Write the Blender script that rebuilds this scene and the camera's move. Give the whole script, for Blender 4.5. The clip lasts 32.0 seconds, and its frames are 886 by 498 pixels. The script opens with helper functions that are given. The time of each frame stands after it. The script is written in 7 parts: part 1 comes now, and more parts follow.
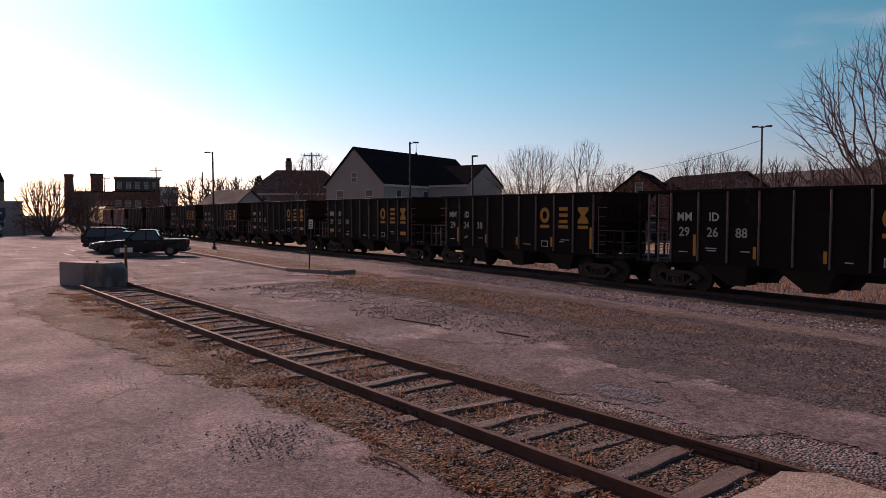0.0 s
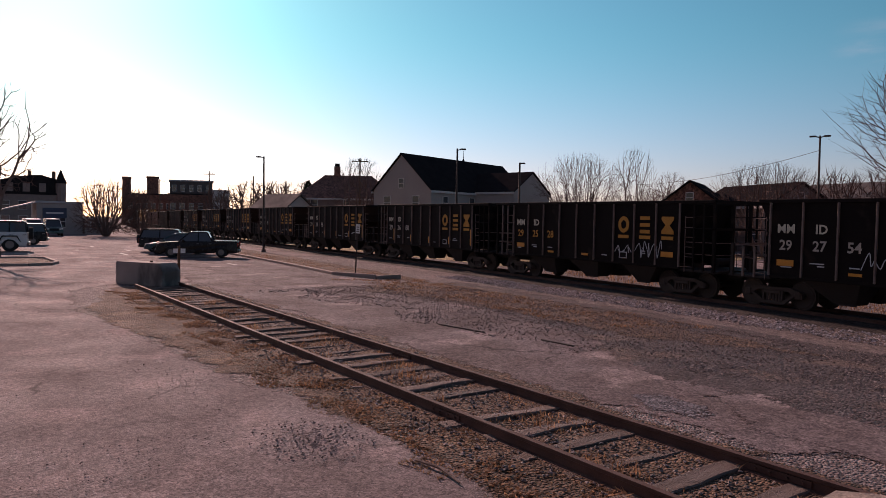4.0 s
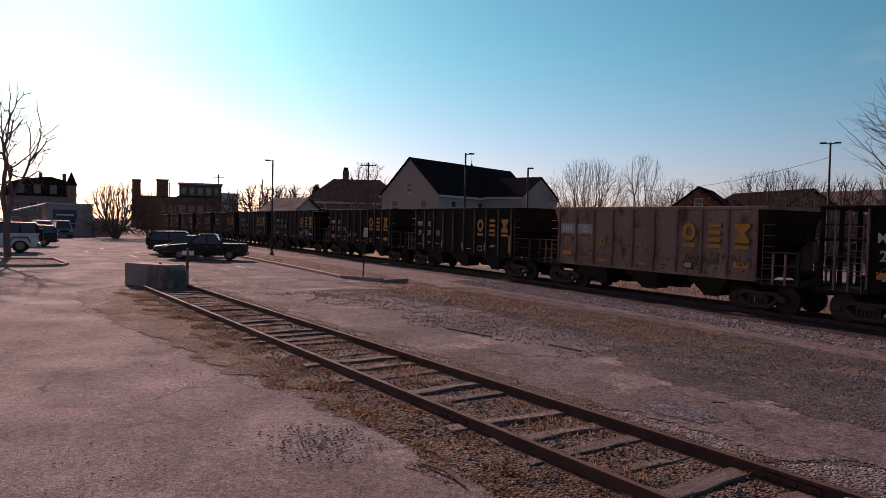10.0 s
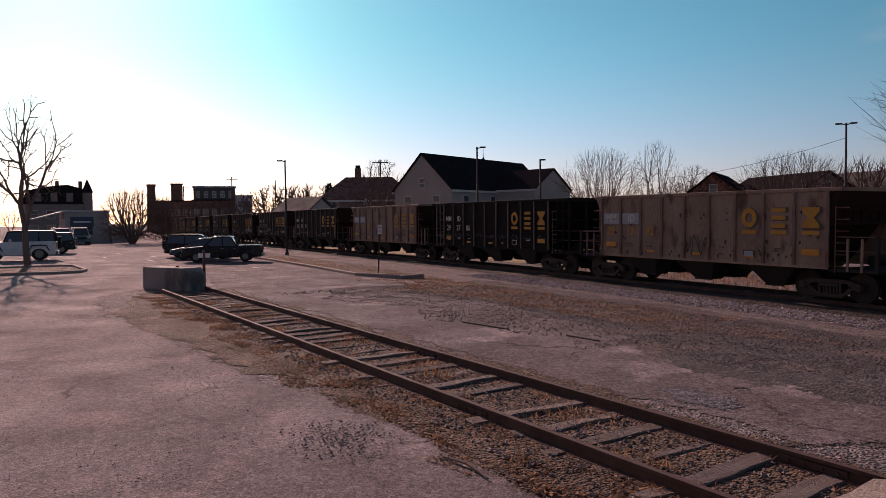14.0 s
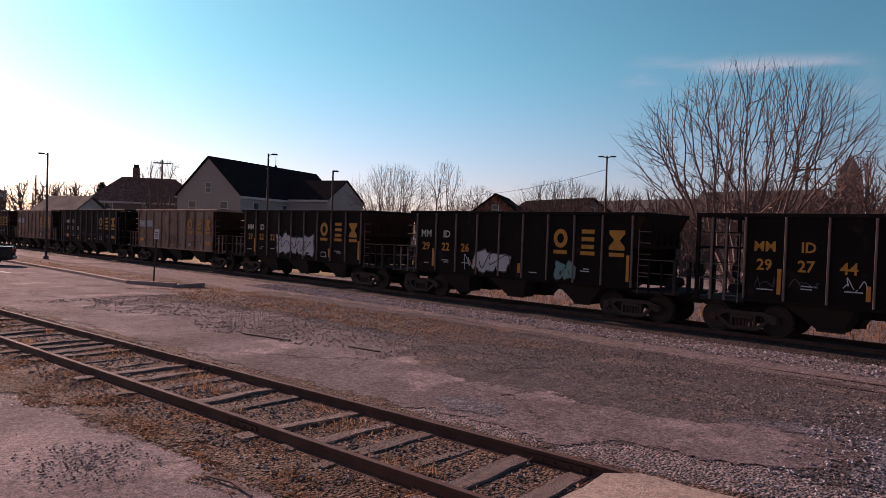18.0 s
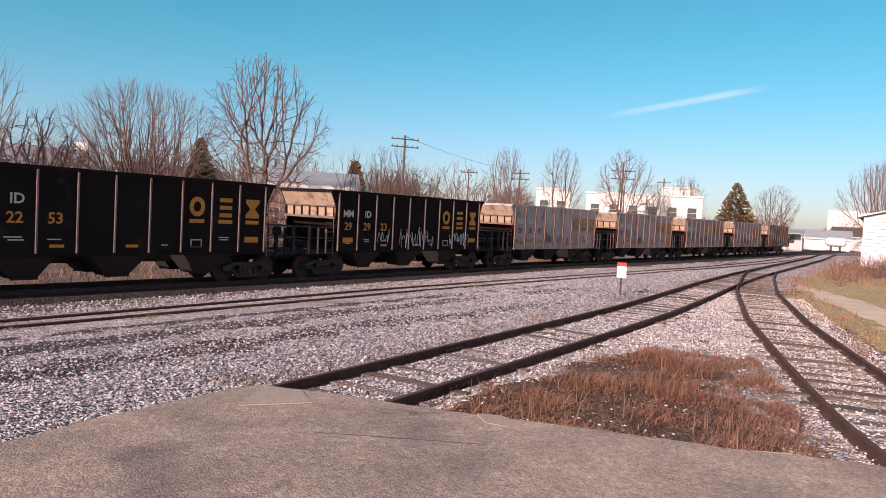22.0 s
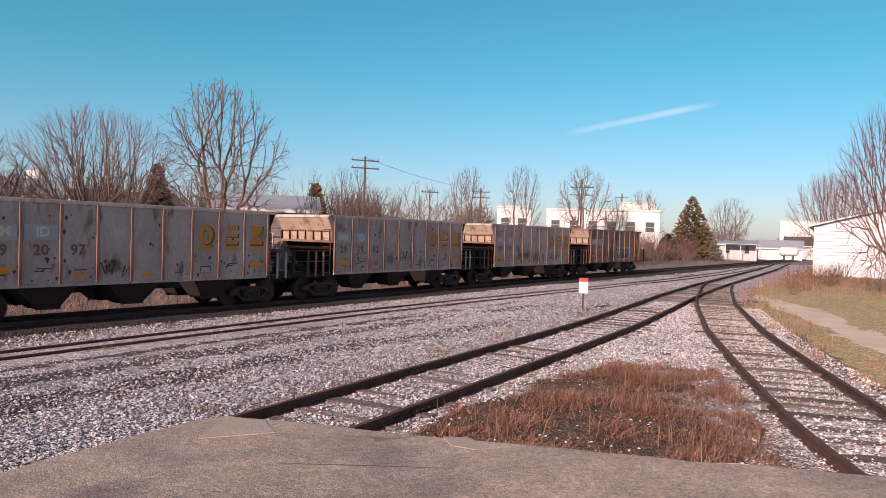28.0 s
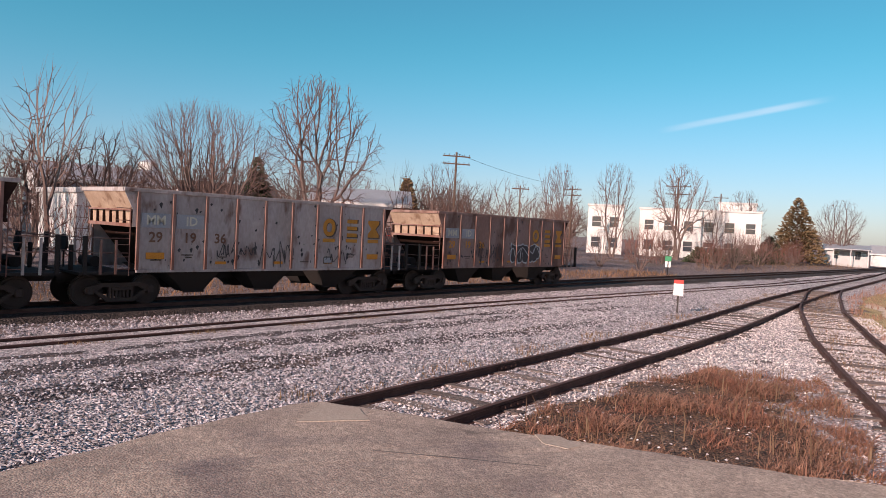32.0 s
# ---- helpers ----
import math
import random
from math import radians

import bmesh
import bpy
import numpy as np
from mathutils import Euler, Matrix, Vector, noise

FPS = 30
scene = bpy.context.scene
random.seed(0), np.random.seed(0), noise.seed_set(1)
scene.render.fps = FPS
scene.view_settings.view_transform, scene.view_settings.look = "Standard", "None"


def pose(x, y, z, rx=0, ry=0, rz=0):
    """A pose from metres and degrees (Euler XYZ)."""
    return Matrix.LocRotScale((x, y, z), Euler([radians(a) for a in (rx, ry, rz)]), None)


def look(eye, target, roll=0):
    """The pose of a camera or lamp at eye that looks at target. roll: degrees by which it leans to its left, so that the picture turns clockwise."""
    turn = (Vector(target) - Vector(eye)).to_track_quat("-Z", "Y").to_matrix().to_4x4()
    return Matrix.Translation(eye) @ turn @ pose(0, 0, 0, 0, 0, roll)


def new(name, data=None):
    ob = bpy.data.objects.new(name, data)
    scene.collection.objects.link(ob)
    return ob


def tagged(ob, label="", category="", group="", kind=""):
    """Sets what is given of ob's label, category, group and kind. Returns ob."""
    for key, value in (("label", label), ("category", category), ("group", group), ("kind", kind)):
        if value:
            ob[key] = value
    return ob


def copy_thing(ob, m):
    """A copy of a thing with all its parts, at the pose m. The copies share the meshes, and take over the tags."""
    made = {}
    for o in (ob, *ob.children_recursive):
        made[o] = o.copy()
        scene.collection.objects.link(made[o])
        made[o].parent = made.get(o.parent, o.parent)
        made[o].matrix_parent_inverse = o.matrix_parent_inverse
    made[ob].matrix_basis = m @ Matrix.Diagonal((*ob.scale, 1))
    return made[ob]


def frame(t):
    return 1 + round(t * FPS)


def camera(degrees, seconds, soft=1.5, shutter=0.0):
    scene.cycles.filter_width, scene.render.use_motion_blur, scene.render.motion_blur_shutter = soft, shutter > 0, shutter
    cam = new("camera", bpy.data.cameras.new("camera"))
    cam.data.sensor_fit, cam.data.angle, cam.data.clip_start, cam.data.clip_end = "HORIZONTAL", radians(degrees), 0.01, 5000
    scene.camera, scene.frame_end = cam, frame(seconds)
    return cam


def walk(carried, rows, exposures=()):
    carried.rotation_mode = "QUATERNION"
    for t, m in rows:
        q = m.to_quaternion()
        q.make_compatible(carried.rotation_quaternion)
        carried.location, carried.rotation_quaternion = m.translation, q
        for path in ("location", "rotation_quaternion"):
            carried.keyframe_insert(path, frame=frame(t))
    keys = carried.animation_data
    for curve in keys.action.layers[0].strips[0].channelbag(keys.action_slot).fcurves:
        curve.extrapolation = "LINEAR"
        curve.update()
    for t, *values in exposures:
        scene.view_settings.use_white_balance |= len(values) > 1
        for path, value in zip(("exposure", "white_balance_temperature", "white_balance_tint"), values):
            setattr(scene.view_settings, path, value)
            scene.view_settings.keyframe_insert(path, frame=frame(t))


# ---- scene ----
cam = camera(64.1, 32.0, 0.8)
PATH = [
    (0.0, pose(-0.094, -0.053, 2.499, 87.22, 0.17, 52.70)),
    (0.5, pose(-0.093, -0.043, 2.485, 87.52, 0.01, 52.93)),
    (1.0, pose(-0.100, -0.055, 2.482, 87.92, -0.36, 53.61)),
    (1.5, pose(-0.096, -0.048, 2.490, 87.28, -0.73, 54.40)),
    (2.0, pose(-0.091, -0.051, 2.494, 87.07, -1.08, 55.25)),
    (2.5, pose(-0.103, -0.068, 2.488, 87.19, -1.35, 56.22)),
    (3.0, pose(-0.097, -0.067, 2.488, 87.14, -0.50, 57.21)),
    (3.5, pose(-0.092, -0.064, 2.482, 87.48, -0.75, 56.50)),
    (5.5, pose(-0.097, -0.065, 2.489, 88.22, -0.65, 56.59)),
    (6.0, pose(-0.088, -0.058, 2.486, 88.22, -0.54, 56.53)),
    (6.5, pose(-0.092, -0.057, 2.485, 88.04, -0.94, 56.37)),
    (7.0, pose(-0.097, -0.058, 2.466, 88.30, -0.83, 56.42)),
    (7.5, pose(-0.098, -0.056, 2.463, 87.81, -0.33, 56.19)),
    (8.0, pose(-0.092, -0.058, 2.469, 88.04, -0.86, 55.93)),
    (8.5, pose(-0.088, -0.077, 2.470, 88.25, -0.80, 56.67)),
    (9.0, pose(-0.105, -0.062, 2.466, 88.24, -1.17, 56.38)),
    (9.5, pose(-0.097, -0.060, 2.466, 88.43, -1.31, 57.06)),
    (10.0, pose(-0.097, -0.061, 2.464, 88.12, -1.18, 57.05)),
    (10.5, pose(-0.083, -0.059, 2.452, 88.13, -1.83, 54.77)),
    (11.0, pose(-0.083, -0.045, 2.475, 88.93, 0.22, 54.35)),
    (11.5, pose(-0.082, -0.035, 2.472, 89.21, 0.09, 52.80)),
    (12.0, pose(-0.097, -0.065, 2.475, 89.08, 0.63, 53.39)),
    (12.5, pose(-0.113, -0.074, 2.458, 88.40, 0.21, 56.63)),
    (13.0, pose(-0.103, -0.053, 2.448, 87.79, 1.24, 57.51)),
    (13.5, pose(-0.110, -0.059, 2.455, 87.55, 0.94, 58.32)),
    (14.0, pose(-0.107, -0.061, 2.446, 87.71, 0.71, 58.14)),
    (14.5, pose(-0.111, -0.062, 2.444, 87.32, 0.61, 58.05)),
    (16.5, pose(-0.113, -0.075, 2.443, 88.04, -0.50, 58.37)),
    (17.0, pose(-0.106, -0.046, 2.437, 87.95, -0.44, 58.31)),
    (17.5, pose(-0.089, 0.008, 2.431, 87.96, -0.80, 53.96)),
    (17.7, pose(-0.076, 0.044, 2.422, 88.38, -0.05, 49.83)),
    (17.8, pose(-0.069, 0.066, 2.418, 87.32, 2.04, 47.25)),
    (18.0, pose(-0.062, 0.108, 2.413, 88.83, -1.63, 41.53)),
    (18.5, pose(-0.047, 0.194, 2.386, 88.95, -0.65, 31.02)),
    (19.0, pose(-0.027, 0.235, 2.376, 88.87, -0.55, 15.69)),
    (19.4, pose(0.016, 0.228, 2.383, 88.58, -1.87, 2.85)),
    (19.5, pose(0.038, 0.234, 2.383, 88.49, -2.17, -1.04)),
    (20.0, pose(0.093, 0.178, 2.404, 89.99, -1.95, -17.60)),
    (20.2, pose(0.105, 0.170, 2.407, 90.28, -1.73, -24.27)),
    (20.5, pose(0.127, 0.170, 2.415, 90.77, -2.91, -32.48)),
    (20.9, pose(0.158, 0.119, 2.406, 88.06, -2.66, -41.06)),
    (21.0, pose(0.170, 0.114, 2.410, 88.17, -2.01, -43.66)),
    (21.5, pose(0.150, 0.028, 2.435, 87.58, -2.30, -53.23)),
    (22.0, pose(0.126, -0.013, 2.441, 87.26, -3.21, -57.70)),
    (22.5, pose(0.122, -0.011, 2.454, 87.61, -3.48, -58.21)),
    (23.0, pose(0.126, -0.029, 2.460, 88.35, -3.38, -59.18)),
    (23.5, pose(0.131, -0.035, 2.449, 87.70, -2.70, -59.59)),
    (24.0, pose(0.139, -0.016, 2.459, 88.42, -2.90, -60.76)),
    (24.5, pose(0.139, 0.017, 2.447, 88.13, -3.93, -61.19)),
    (25.0, pose(0.160, 0.010, 2.462, 89.01, -2.80, -62.37)),
    (25.5, pose(0.161, 0.002, 2.455, 89.17, -3.03, -62.76)),
    (26.0, pose(0.155, 0.006, 2.463, 89.38, -2.60, -62.53)),
    (26.5, pose(0.144, 0.009, 2.463, 89.76, -1.58, -61.48)),
    (28.5, pose(0.132, -0.028, 2.466, 88.71, -1.96, -60.44)),
    (29.0, pose(0.121, -0.026, 2.462, 88.63, -2.29, -59.98)),
    (29.5, pose(0.118, -0.020, 2.467, 89.08, -2.82, -59.64)),
    (30.0, pose(0.111, -0.012, 2.466, 88.71, -2.89, -59.27)),
    (30.5, pose(0.111, -0.009, 2.466, 88.76, -2.30, -58.84)),
    (31.0, pose(0.101, 0.010, 2.456, 88.73, -2.61, -56.83)),
    (31.5, pose(0.106, 0.015, 2.451, 88.55, -2.69, -54.40)),
    (32.0, pose(0.102, 0.029, 2.453, 88.37, -3.06, -53.58)),
]
EXPOSURES = [
    (0.0, -0.36, 7150, 38), (12.0, -0.43, 7150, 38), (17.5, -0.45, 7150, 38), (18.0, -0.14, 7250, 42), (18.5, 0.3, 7200, 42), (19.0, 0.72, 7100, 38),
    (20.0, 0.86, 6650, 20), (21.5, 0.52, 6500, 18), (25.0, 0.36, 6450, 17), (32.0, 0.36, 6450, 17)]
walk(cam, PATH, EXPOSURES)

# ---- sky and sun ----
SUN_EL, SUN_AZ = 22.0, -86.8
TO_SUN = Vector((math.sin(radians(SUN_AZ)) * math.cos(radians(SUN_EL)), math.cos(radians(SUN_AZ)) * math.cos(radians(SUN_EL)), math.sin(radians(SUN_EL))))


def make_world():
    w = bpy.data.worlds.new("sky")
    scene.world = w
    w.use_nodes = True
    nt = w.node_tree
    bg = nt.nodes["Background"]
    sky = nt.nodes.new("ShaderNodeTexSky")
    sky.sky_type, sky.sun_disc = "NISHITA", False
    sky.sun_elevation, sky.sun_rotation = radians(SUN_EL), radians(SUN_AZ % 360)
    sky.air_density, sky.dust_density, sky.ozone_density = 1.0, 0.62, 2.7
    co = nt.nodes.new("ShaderNodeTexCoord")

    def dot(v):
        d = nt.nodes.new("ShaderNodeVectorMath")
        d.operation = "DOT_PRODUCT"
        nt.links.new(co.outputs["Generated"], d.inputs[0])
        d.inputs[1].default_value = v
        return d.outputs["Value"]

    def ramp(sock, a, b, c=0.0, d=1.0):
        m = nt.nodes.new("ShaderNodeMapRange")
        m.interpolation_type = "SMOOTHSTEP"
        m.inputs[1].default_value, m.inputs[2].default_value = a, b
        m.inputs[3].default_value, m.inputs[4].default_value = c, d
        nt.links.new(sock, m.inputs[0])
        return m.outputs[0]

    def times(a, b):
        m = nt.nodes.new("ShaderNodeMath")
        m.operation = "MULTIPLY"
        nt.links.new(a, m.inputs[0])
        if isinstance(b, float):
            m.inputs[1].default_value = b
        else:
            nt.links.new(b, m.inputs[1])
        return m.outputs[0]

    def plus(a, b):
        m = nt.nodes.new("ShaderNodeMath")
        m.operation = "MAXIMUM"
        nt.links.new(a, m.inputs[0])
        nt.links.new(b, m.inputs[1])
        return m.outputs[0]

    def absolute(a):
        m = nt.nodes.new("ShaderNodeMath")
        m.operation = "ABSOLUTE"
        nt.links.new(a, m.inputs[0])
        return m.outputs[0]

    # a vapour trail between two bearings, and wisps of high cloud
    a, b = Vector(TRAIL[0]).normalized(), Vector(TRAIL[1]).normalized()
    n = a.cross(b).normalized()
    mid = (a + b).normalized()
    noise_t = nt.nodes.new("ShaderNodeTexNoise")
    noise_t.inputs["Scale"].default_value, noise_t.inputs["Detail"].default_value = 6.0, 8.0
    mp = nt.nodes.new("ShaderNodeMapping")
    mp.inputs["Scale"].default_value = (1, 1, 5)
    nt.links.new(co.outputs["Generated"], mp.inputs[0])
    nt.links.new(mp.outputs[0], noise_t.inputs[0])
    trail = times(ramp(absolute(dot(n)), 0.006, 0.0012), ramp(dot(mid), math.cos(a.angle(b) / 2), math.cos(a.angle(b) / 2) + 0.006))
    trail = times(trail, ramp(noise_t.outputs[0], 0.3, 0.6, 0.08, 0.28))
    mask = trail
    for (c0, c1, width, power) in CLOUDS:
        c0, c1 = Vector(c0).normalized(), Vector(c1).normalized()
        nn, mm = c0.cross(c1).normalized(), (c0 + c1).normalized()
        half = math.cos(c0.angle(c1) / 2)
        wisp = times(ramp(absolute(dot(nn)), width, 0.0), ramp(dot(mm), half, half + (1 - half) * 0.8))
        mask = plus(mask, times(wisp, ramp(noise_t.outputs[0], 0.38, 0.7, 0.0, power)))
    mix = nt.nodes.new("ShaderNodeMix")
    mix.data_type = "RGBA"
    nt.links.new(mask, mix.inputs[0])
    tint = nt.nodes.new("ShaderNodeMix")
    tint.data_type, tint.blend_type = "RGBA", "MULTIPLY"
    tint.inputs[0].default_value = 1.0
    # paler and rosier air low down, clear cyan above
    split = nt.nodes.new("ShaderNodeSeparateXYZ")
    nt.links.new(co.outputs["Generated"], split.inputs[0])
    hue = nt.nodes.new("ShaderNodeMix")
    hue.data_type = "RGBA"
    nt.links.new(ramp(split.outputs[2], 0.0, 0.27), hue.inputs[0])
    hue.inputs[6].default_value = (0.93, 0.95, 1.12, 1)
    hue.inputs[7].default_value = (0.42, 1.15, 1.05, 1)
    zenith = nt.nodes.new("ShaderNodeMix")
    zenith.data_type = "RGBA"
    nt.links.new(ramp(split.outputs[2], 0.42, 0.8), zenith.inputs[0])
    nt.links.new(hue.outputs[2], zenith.inputs[6])
    zenith.inputs[7].default_value = (1.05, 0.92, 0.86, 1)
    south = nt.nodes.new("ShaderNodeMix")
    south.data_type = "RGBA"
    nt.links.new(ramp(split.outputs[1], 0.0, -0.45), south.inputs[0])
    nt.links.new(zenith.outputs[2], south.inputs[6])
    south.inputs[7].default_value = (1.05, 0.92, 0.86, 1)
    # the half of the sky towards the sun is brighter than the half away from it
    side = dot((TO_SUN.x, TO_SUN.y, 0.0))
    glow = times(ramp(side, 0.15, 0.85, 1.0, 1.28), ramp(side, -1.0, 0.1, 0.86, 1.0))
    lit = nt.nodes.new("ShaderNodeVectorMath")
    lit.operation = "SCALE"
    nt.links.new(south.outputs[2], lit.inputs[0])
    nt.links.new(glow, lit.inputs["Scale"])
    nt.links.new(lit.outputs[0], tint.inputs[7])
    nt.links.new(sky.outputs[0], tint.inputs[6])
    nt.links.new(tint.outputs[2], mix.inputs[6])
    mix.inputs[7].default_value = (9.0, 8.4, 8.6, 1)
    nt.links.new(mix.outputs[2], bg.inputs["Color"])
    bg.inputs["Strength"].default_value = 0.1


TRAIL = ((0.9285, 0.342, 0.1445), (0.9741, 0.1291, 0.1857))
CLOUDS = (((-0.4665, 0.8581, 0.2145), (-0.1564, 0.9674, 0.1994), 0.035, 0.55), ((0.4118, 0.8664, 0.2825), (0.5351, 0.7817, 0.3204), 0.05, 0.12), ((-0.0048, 0.9743, 0.2253), (0.2201, 0.9541, 0.2031), 0.05, 0.08))

make_world()
sun = new("sun", bpy.data.lights.new("sun", "SUN"))
sun.data.energy, sun.data.angle, sun.data.color = 5.5, radians(0.55), (1.0, 0.745, 0.62)
sun.matrix_world = look((0, 0, 60), Vector((0, 0, 60)) - TO_SUN)


# ---- materials ----
SPECS, BORDERED = {}, {}


def surface(name, base, rough=0.8, metal=0.0, second=None, scale=3.0, fine=60.0, amount=0.5, bump=0.15, bump_scale=None, vary=0.0,
            stain=None, stain_scale=0.6, stain_from=0.55, stretch=(1, 1, 1), spec=0.4, speckle=None, cracks=0.0, island=0.0, edge=0.0, grit=1.0, thin=0.0):
    """Two scales of noise between two colours, a stain of a third, a bump, and a change from object to object."""
    m = bpy.data.materials.new(name)
    m.use_nodes = True
    nt = m.node_tree
    bs = nt.nodes["Principled BSDF"]
    bs.inputs["Roughness"].default_value, bs.inputs["Metallic"].default_value = rough, metal
    bs.inputs["Specular IOR Level"].default_value = spec
    co = nt.nodes.new("ShaderNodeTexCoord")
    mp = nt.nodes.new("ShaderNodeMapping")
    mp.inputs["Scale"].default_value = stretch
    nt.links.new(co.outputs["Object"], mp.inputs[0])

    def noise_at(s, detail=5.0):
        n = nt.nodes.new("ShaderNodeTexNoise")
        n.inputs["Scale"].default_value, n.inputs["Detail"].default_value = s, detail
        nt.links.new(mp.outputs[0], n.inputs[0])
        return n.outputs[0]

    def ramp(sock, a, b, c=0.0, d=1.0):
        r = nt.nodes.new("ShaderNodeMapRange")
        r.inputs[1].default_value, r.inputs[2].default_value, r.inputs[3].default_value, r.inputs[4].default_value = a, b, c, d
        nt.links.new(sock, r.inputs[0])
        return r.outputs[0]

    def blend(fac, c1, c2, how="MIX"):
        x = nt.nodes.new("ShaderNodeMix")
        x.data_type, x.blend_type = "RGBA", how
        for i, c in ((0, fac), (6, c1), (7, c2)):
            if isinstance(c, (tuple, list)):
                x.inputs[i].default_value = (*c, 1)
            elif isinstance(c, float):
                x.inputs[i].default_value = c
            else:
                nt.links.new(c, x.inputs[i])
        return x.outputs[2]

    second = second or tuple(c * 0.6 for c in base)
    big, small = noise_at(scale), noise_at(fine, 3.0)
    col = blend(ramp(big, 0.35, 0.65, 0.0, amount), base, second)
    col = blend(ramp(small, 0.3, 0.7, 0.0, 0.55), col, blend(1.0, col, (0.62, 0.62, 0.62), "MULTIPLY"))
    if stain:
        col = blend(ramp(noise_at(stain_scale, 8.0), stain_from, stain_from + 0.12, 0.0, 0.85), col, stain)
    height = small
    if speckle:
        v = nt.nodes.new("ShaderNodeTexVoronoi")
        v.inputs["Scale"].default_value = speckle
        nt.links.new(mp.outputs[0], v.inputs["Vector"])
        hsv = nt.nodes.new("ShaderNodeSeparateColor")
        nt.links.new(v.outputs["Color"], hsv.inputs[0])
        col = blend(1.0, col, blend(ramp(hsv.outputs[0], 0.0, 1.0), (1 - 0.55 * grit, 1 - 0.55 * grit, 1 - 0.53 * grit), (1 + 0.7 * grit, 1 + 0.66 * grit, 1 + 0.62 * grit)), "MULTIPLY")
        height = ramp(v.outputs["Distance"], 0.0, 0.7, 1.0, 0.0)
        v2 = nt.nodes.new("ShaderNodeTexVoronoi")
        v2.inputs["Scale"].default_value = speckle * 0.37
        nt.links.new(mp.outputs[0], v2.inputs["Vector"])
        sep = nt.nodes.new("ShaderNodeSeparateColor")
        nt.links.new(v2.outputs["Color"], sep.inputs[0])
        col = blend(1.0, col, blend(ramp(sep.outputs[1], 0.0, 1.0), (1 - 0.32 * grit,) * 3, (1 + 0.34 * grit,) * 3), "MULTIPLY")
        col = blend(ramp(noise_at(2.6, 6.0), 0.52, 0.7, 0.0, 0.45 * grit), col, blend(1.0, col, (0.5, 0.48, 0.47), "MULTIPLY"))
    if cracks:
        # joints of a wavy network, shown only here and there
        warp = nt.nodes.new("ShaderNodeTexNoise")
        warp.inputs["Scale"].default_value, warp.inputs["Detail"].default_value = 1.6, 6.0
        nt.links.new(mp.outputs[0], warp.inputs[0])
        v = nt.nodes.new("ShaderNodeTexVoronoi")
        v.feature = "DISTANCE_TO_EDGE"
        v.inputs["Scale"].default_value = cracks
        add = nt.nodes.new("ShaderNodeVectorMath")
        nt.links.new(mp.outputs[0], add.inputs[0])
        nt.links.new(warp.outputs["Color"], add.inputs[1])
        nt.links.new(add.outputs[0], v.inputs["Vector"])
        line = ramp(v.outputs["Distance"], 0.004 * cracks / 0.3, 0.016 * cracks / 0.3, 0.75, 0.0)
        mul = nt.nodes.new("ShaderNodeMath")
        mul.operation = "MULTIPLY"
        nt.links.new(line, mul.inputs[0])
        nt.links.new(ramp(noise_at(0.4), 0.5, 0.62), mul.inputs[1])
        col = blend(mul.outputs[0], col, (0.03, 0.024, 0.023))
    if island:
        geo = nt.nodes.new("ShaderNodeNewGeometry")
        col = blend(1.0, col, blend(ramp(geo.outputs["Random Per Island"], 0, 1), (1 - island,) * 3, (1 + island,) * 3), "MULTIPLY")
    if vary:
        oi = nt.nodes.new("ShaderNodeObjectInfo")
        col = blend(1.0, col, blend(ramp(oi.outputs["Random"], 0, 1), (1 - vary,) * 3, (1 + vary,) * 3), "MULTIPLY")
    nt.links.new(col, bs.inputs["Base Color"])
    nt.links.new(ramp(big, 0.3, 0.7, max(rough - 0.1, 0.05), min(rough + 0.1, 1.0)), bs.inputs["Roughness"])
    if bump:
        bp = nt.nodes.new("ShaderNodeBump")
        bp.inputs["Strength"].default_value = bump
        bp.inputs["Distance"].default_value = bump_scale or 0.02
        nt.links.new(height, bp.inputs["Height"])
        nt.links.new(bp.outputs[0], bs.inputs["Normal"])
    if thin:
        sheer, through_it = nt.nodes.new("ShaderNodeMixShader"), nt.nodes.new("ShaderNodeBsdfTranslucent")
        sheer.inputs[0].default_value = thin
        nt.links.new(col, through_it.inputs["Color"])
        nt.links.new(bs.outputs[0], sheer.inputs[1])
        nt.links.new(through_it.outputs[0], sheer.inputs[2])
        nt.links.new(sheer.outputs[0], nt.nodes["Material Output"].inputs[0])
    if edge:
        # a crumbling border: the sheet ends where its measure of depth, broken by noise, falls to nothing
        at = nt.nodes.new("ShaderNodeAttribute")
        at.attribute_name = "inside"
        total = at.outputs["Fac"]
        for s, k in ((2.2, 1.0), (11.0, 0.75), (34.0, 0.5)):
            m1 = nt.nodes.new("ShaderNodeMath")
            m1.operation = "ADD"
            nt.links.new(total, m1.inputs[0])
            nt.links.new(ramp(noise_at(s, 4.0), 0.2, 0.8, -edge * k, edge * k), m1.inputs[1])
            total = m1.outputs[0]
        mixer, clear = nt.nodes.new("ShaderNodeMixShader"), nt.nodes.new("ShaderNodeBsdfTransparent")
        nt.links.new(ramp(total, -0.02, 0.04), mixer.inputs[0])
        nt.links.new(clear.outputs[0], mixer.inputs[1])
        nt.links.new(bs.outputs[0], mixer.inputs[2])
        nt.links.new(mixer.outputs[0], nt.nodes["Material Output"].inputs[0])
    SPECS[name] = dict(base=base, rough=rough, metal=metal, second=second, scale=scale, fine=fine, amount=amount, bump=bump, bump_scale=bump_scale, stain=stain,
                       stain_scale=stain_scale, stain_from=stain_from, stretch=stretch, spec=spec, speckle=speckle, cracks=cracks, grit=grit)
    return m


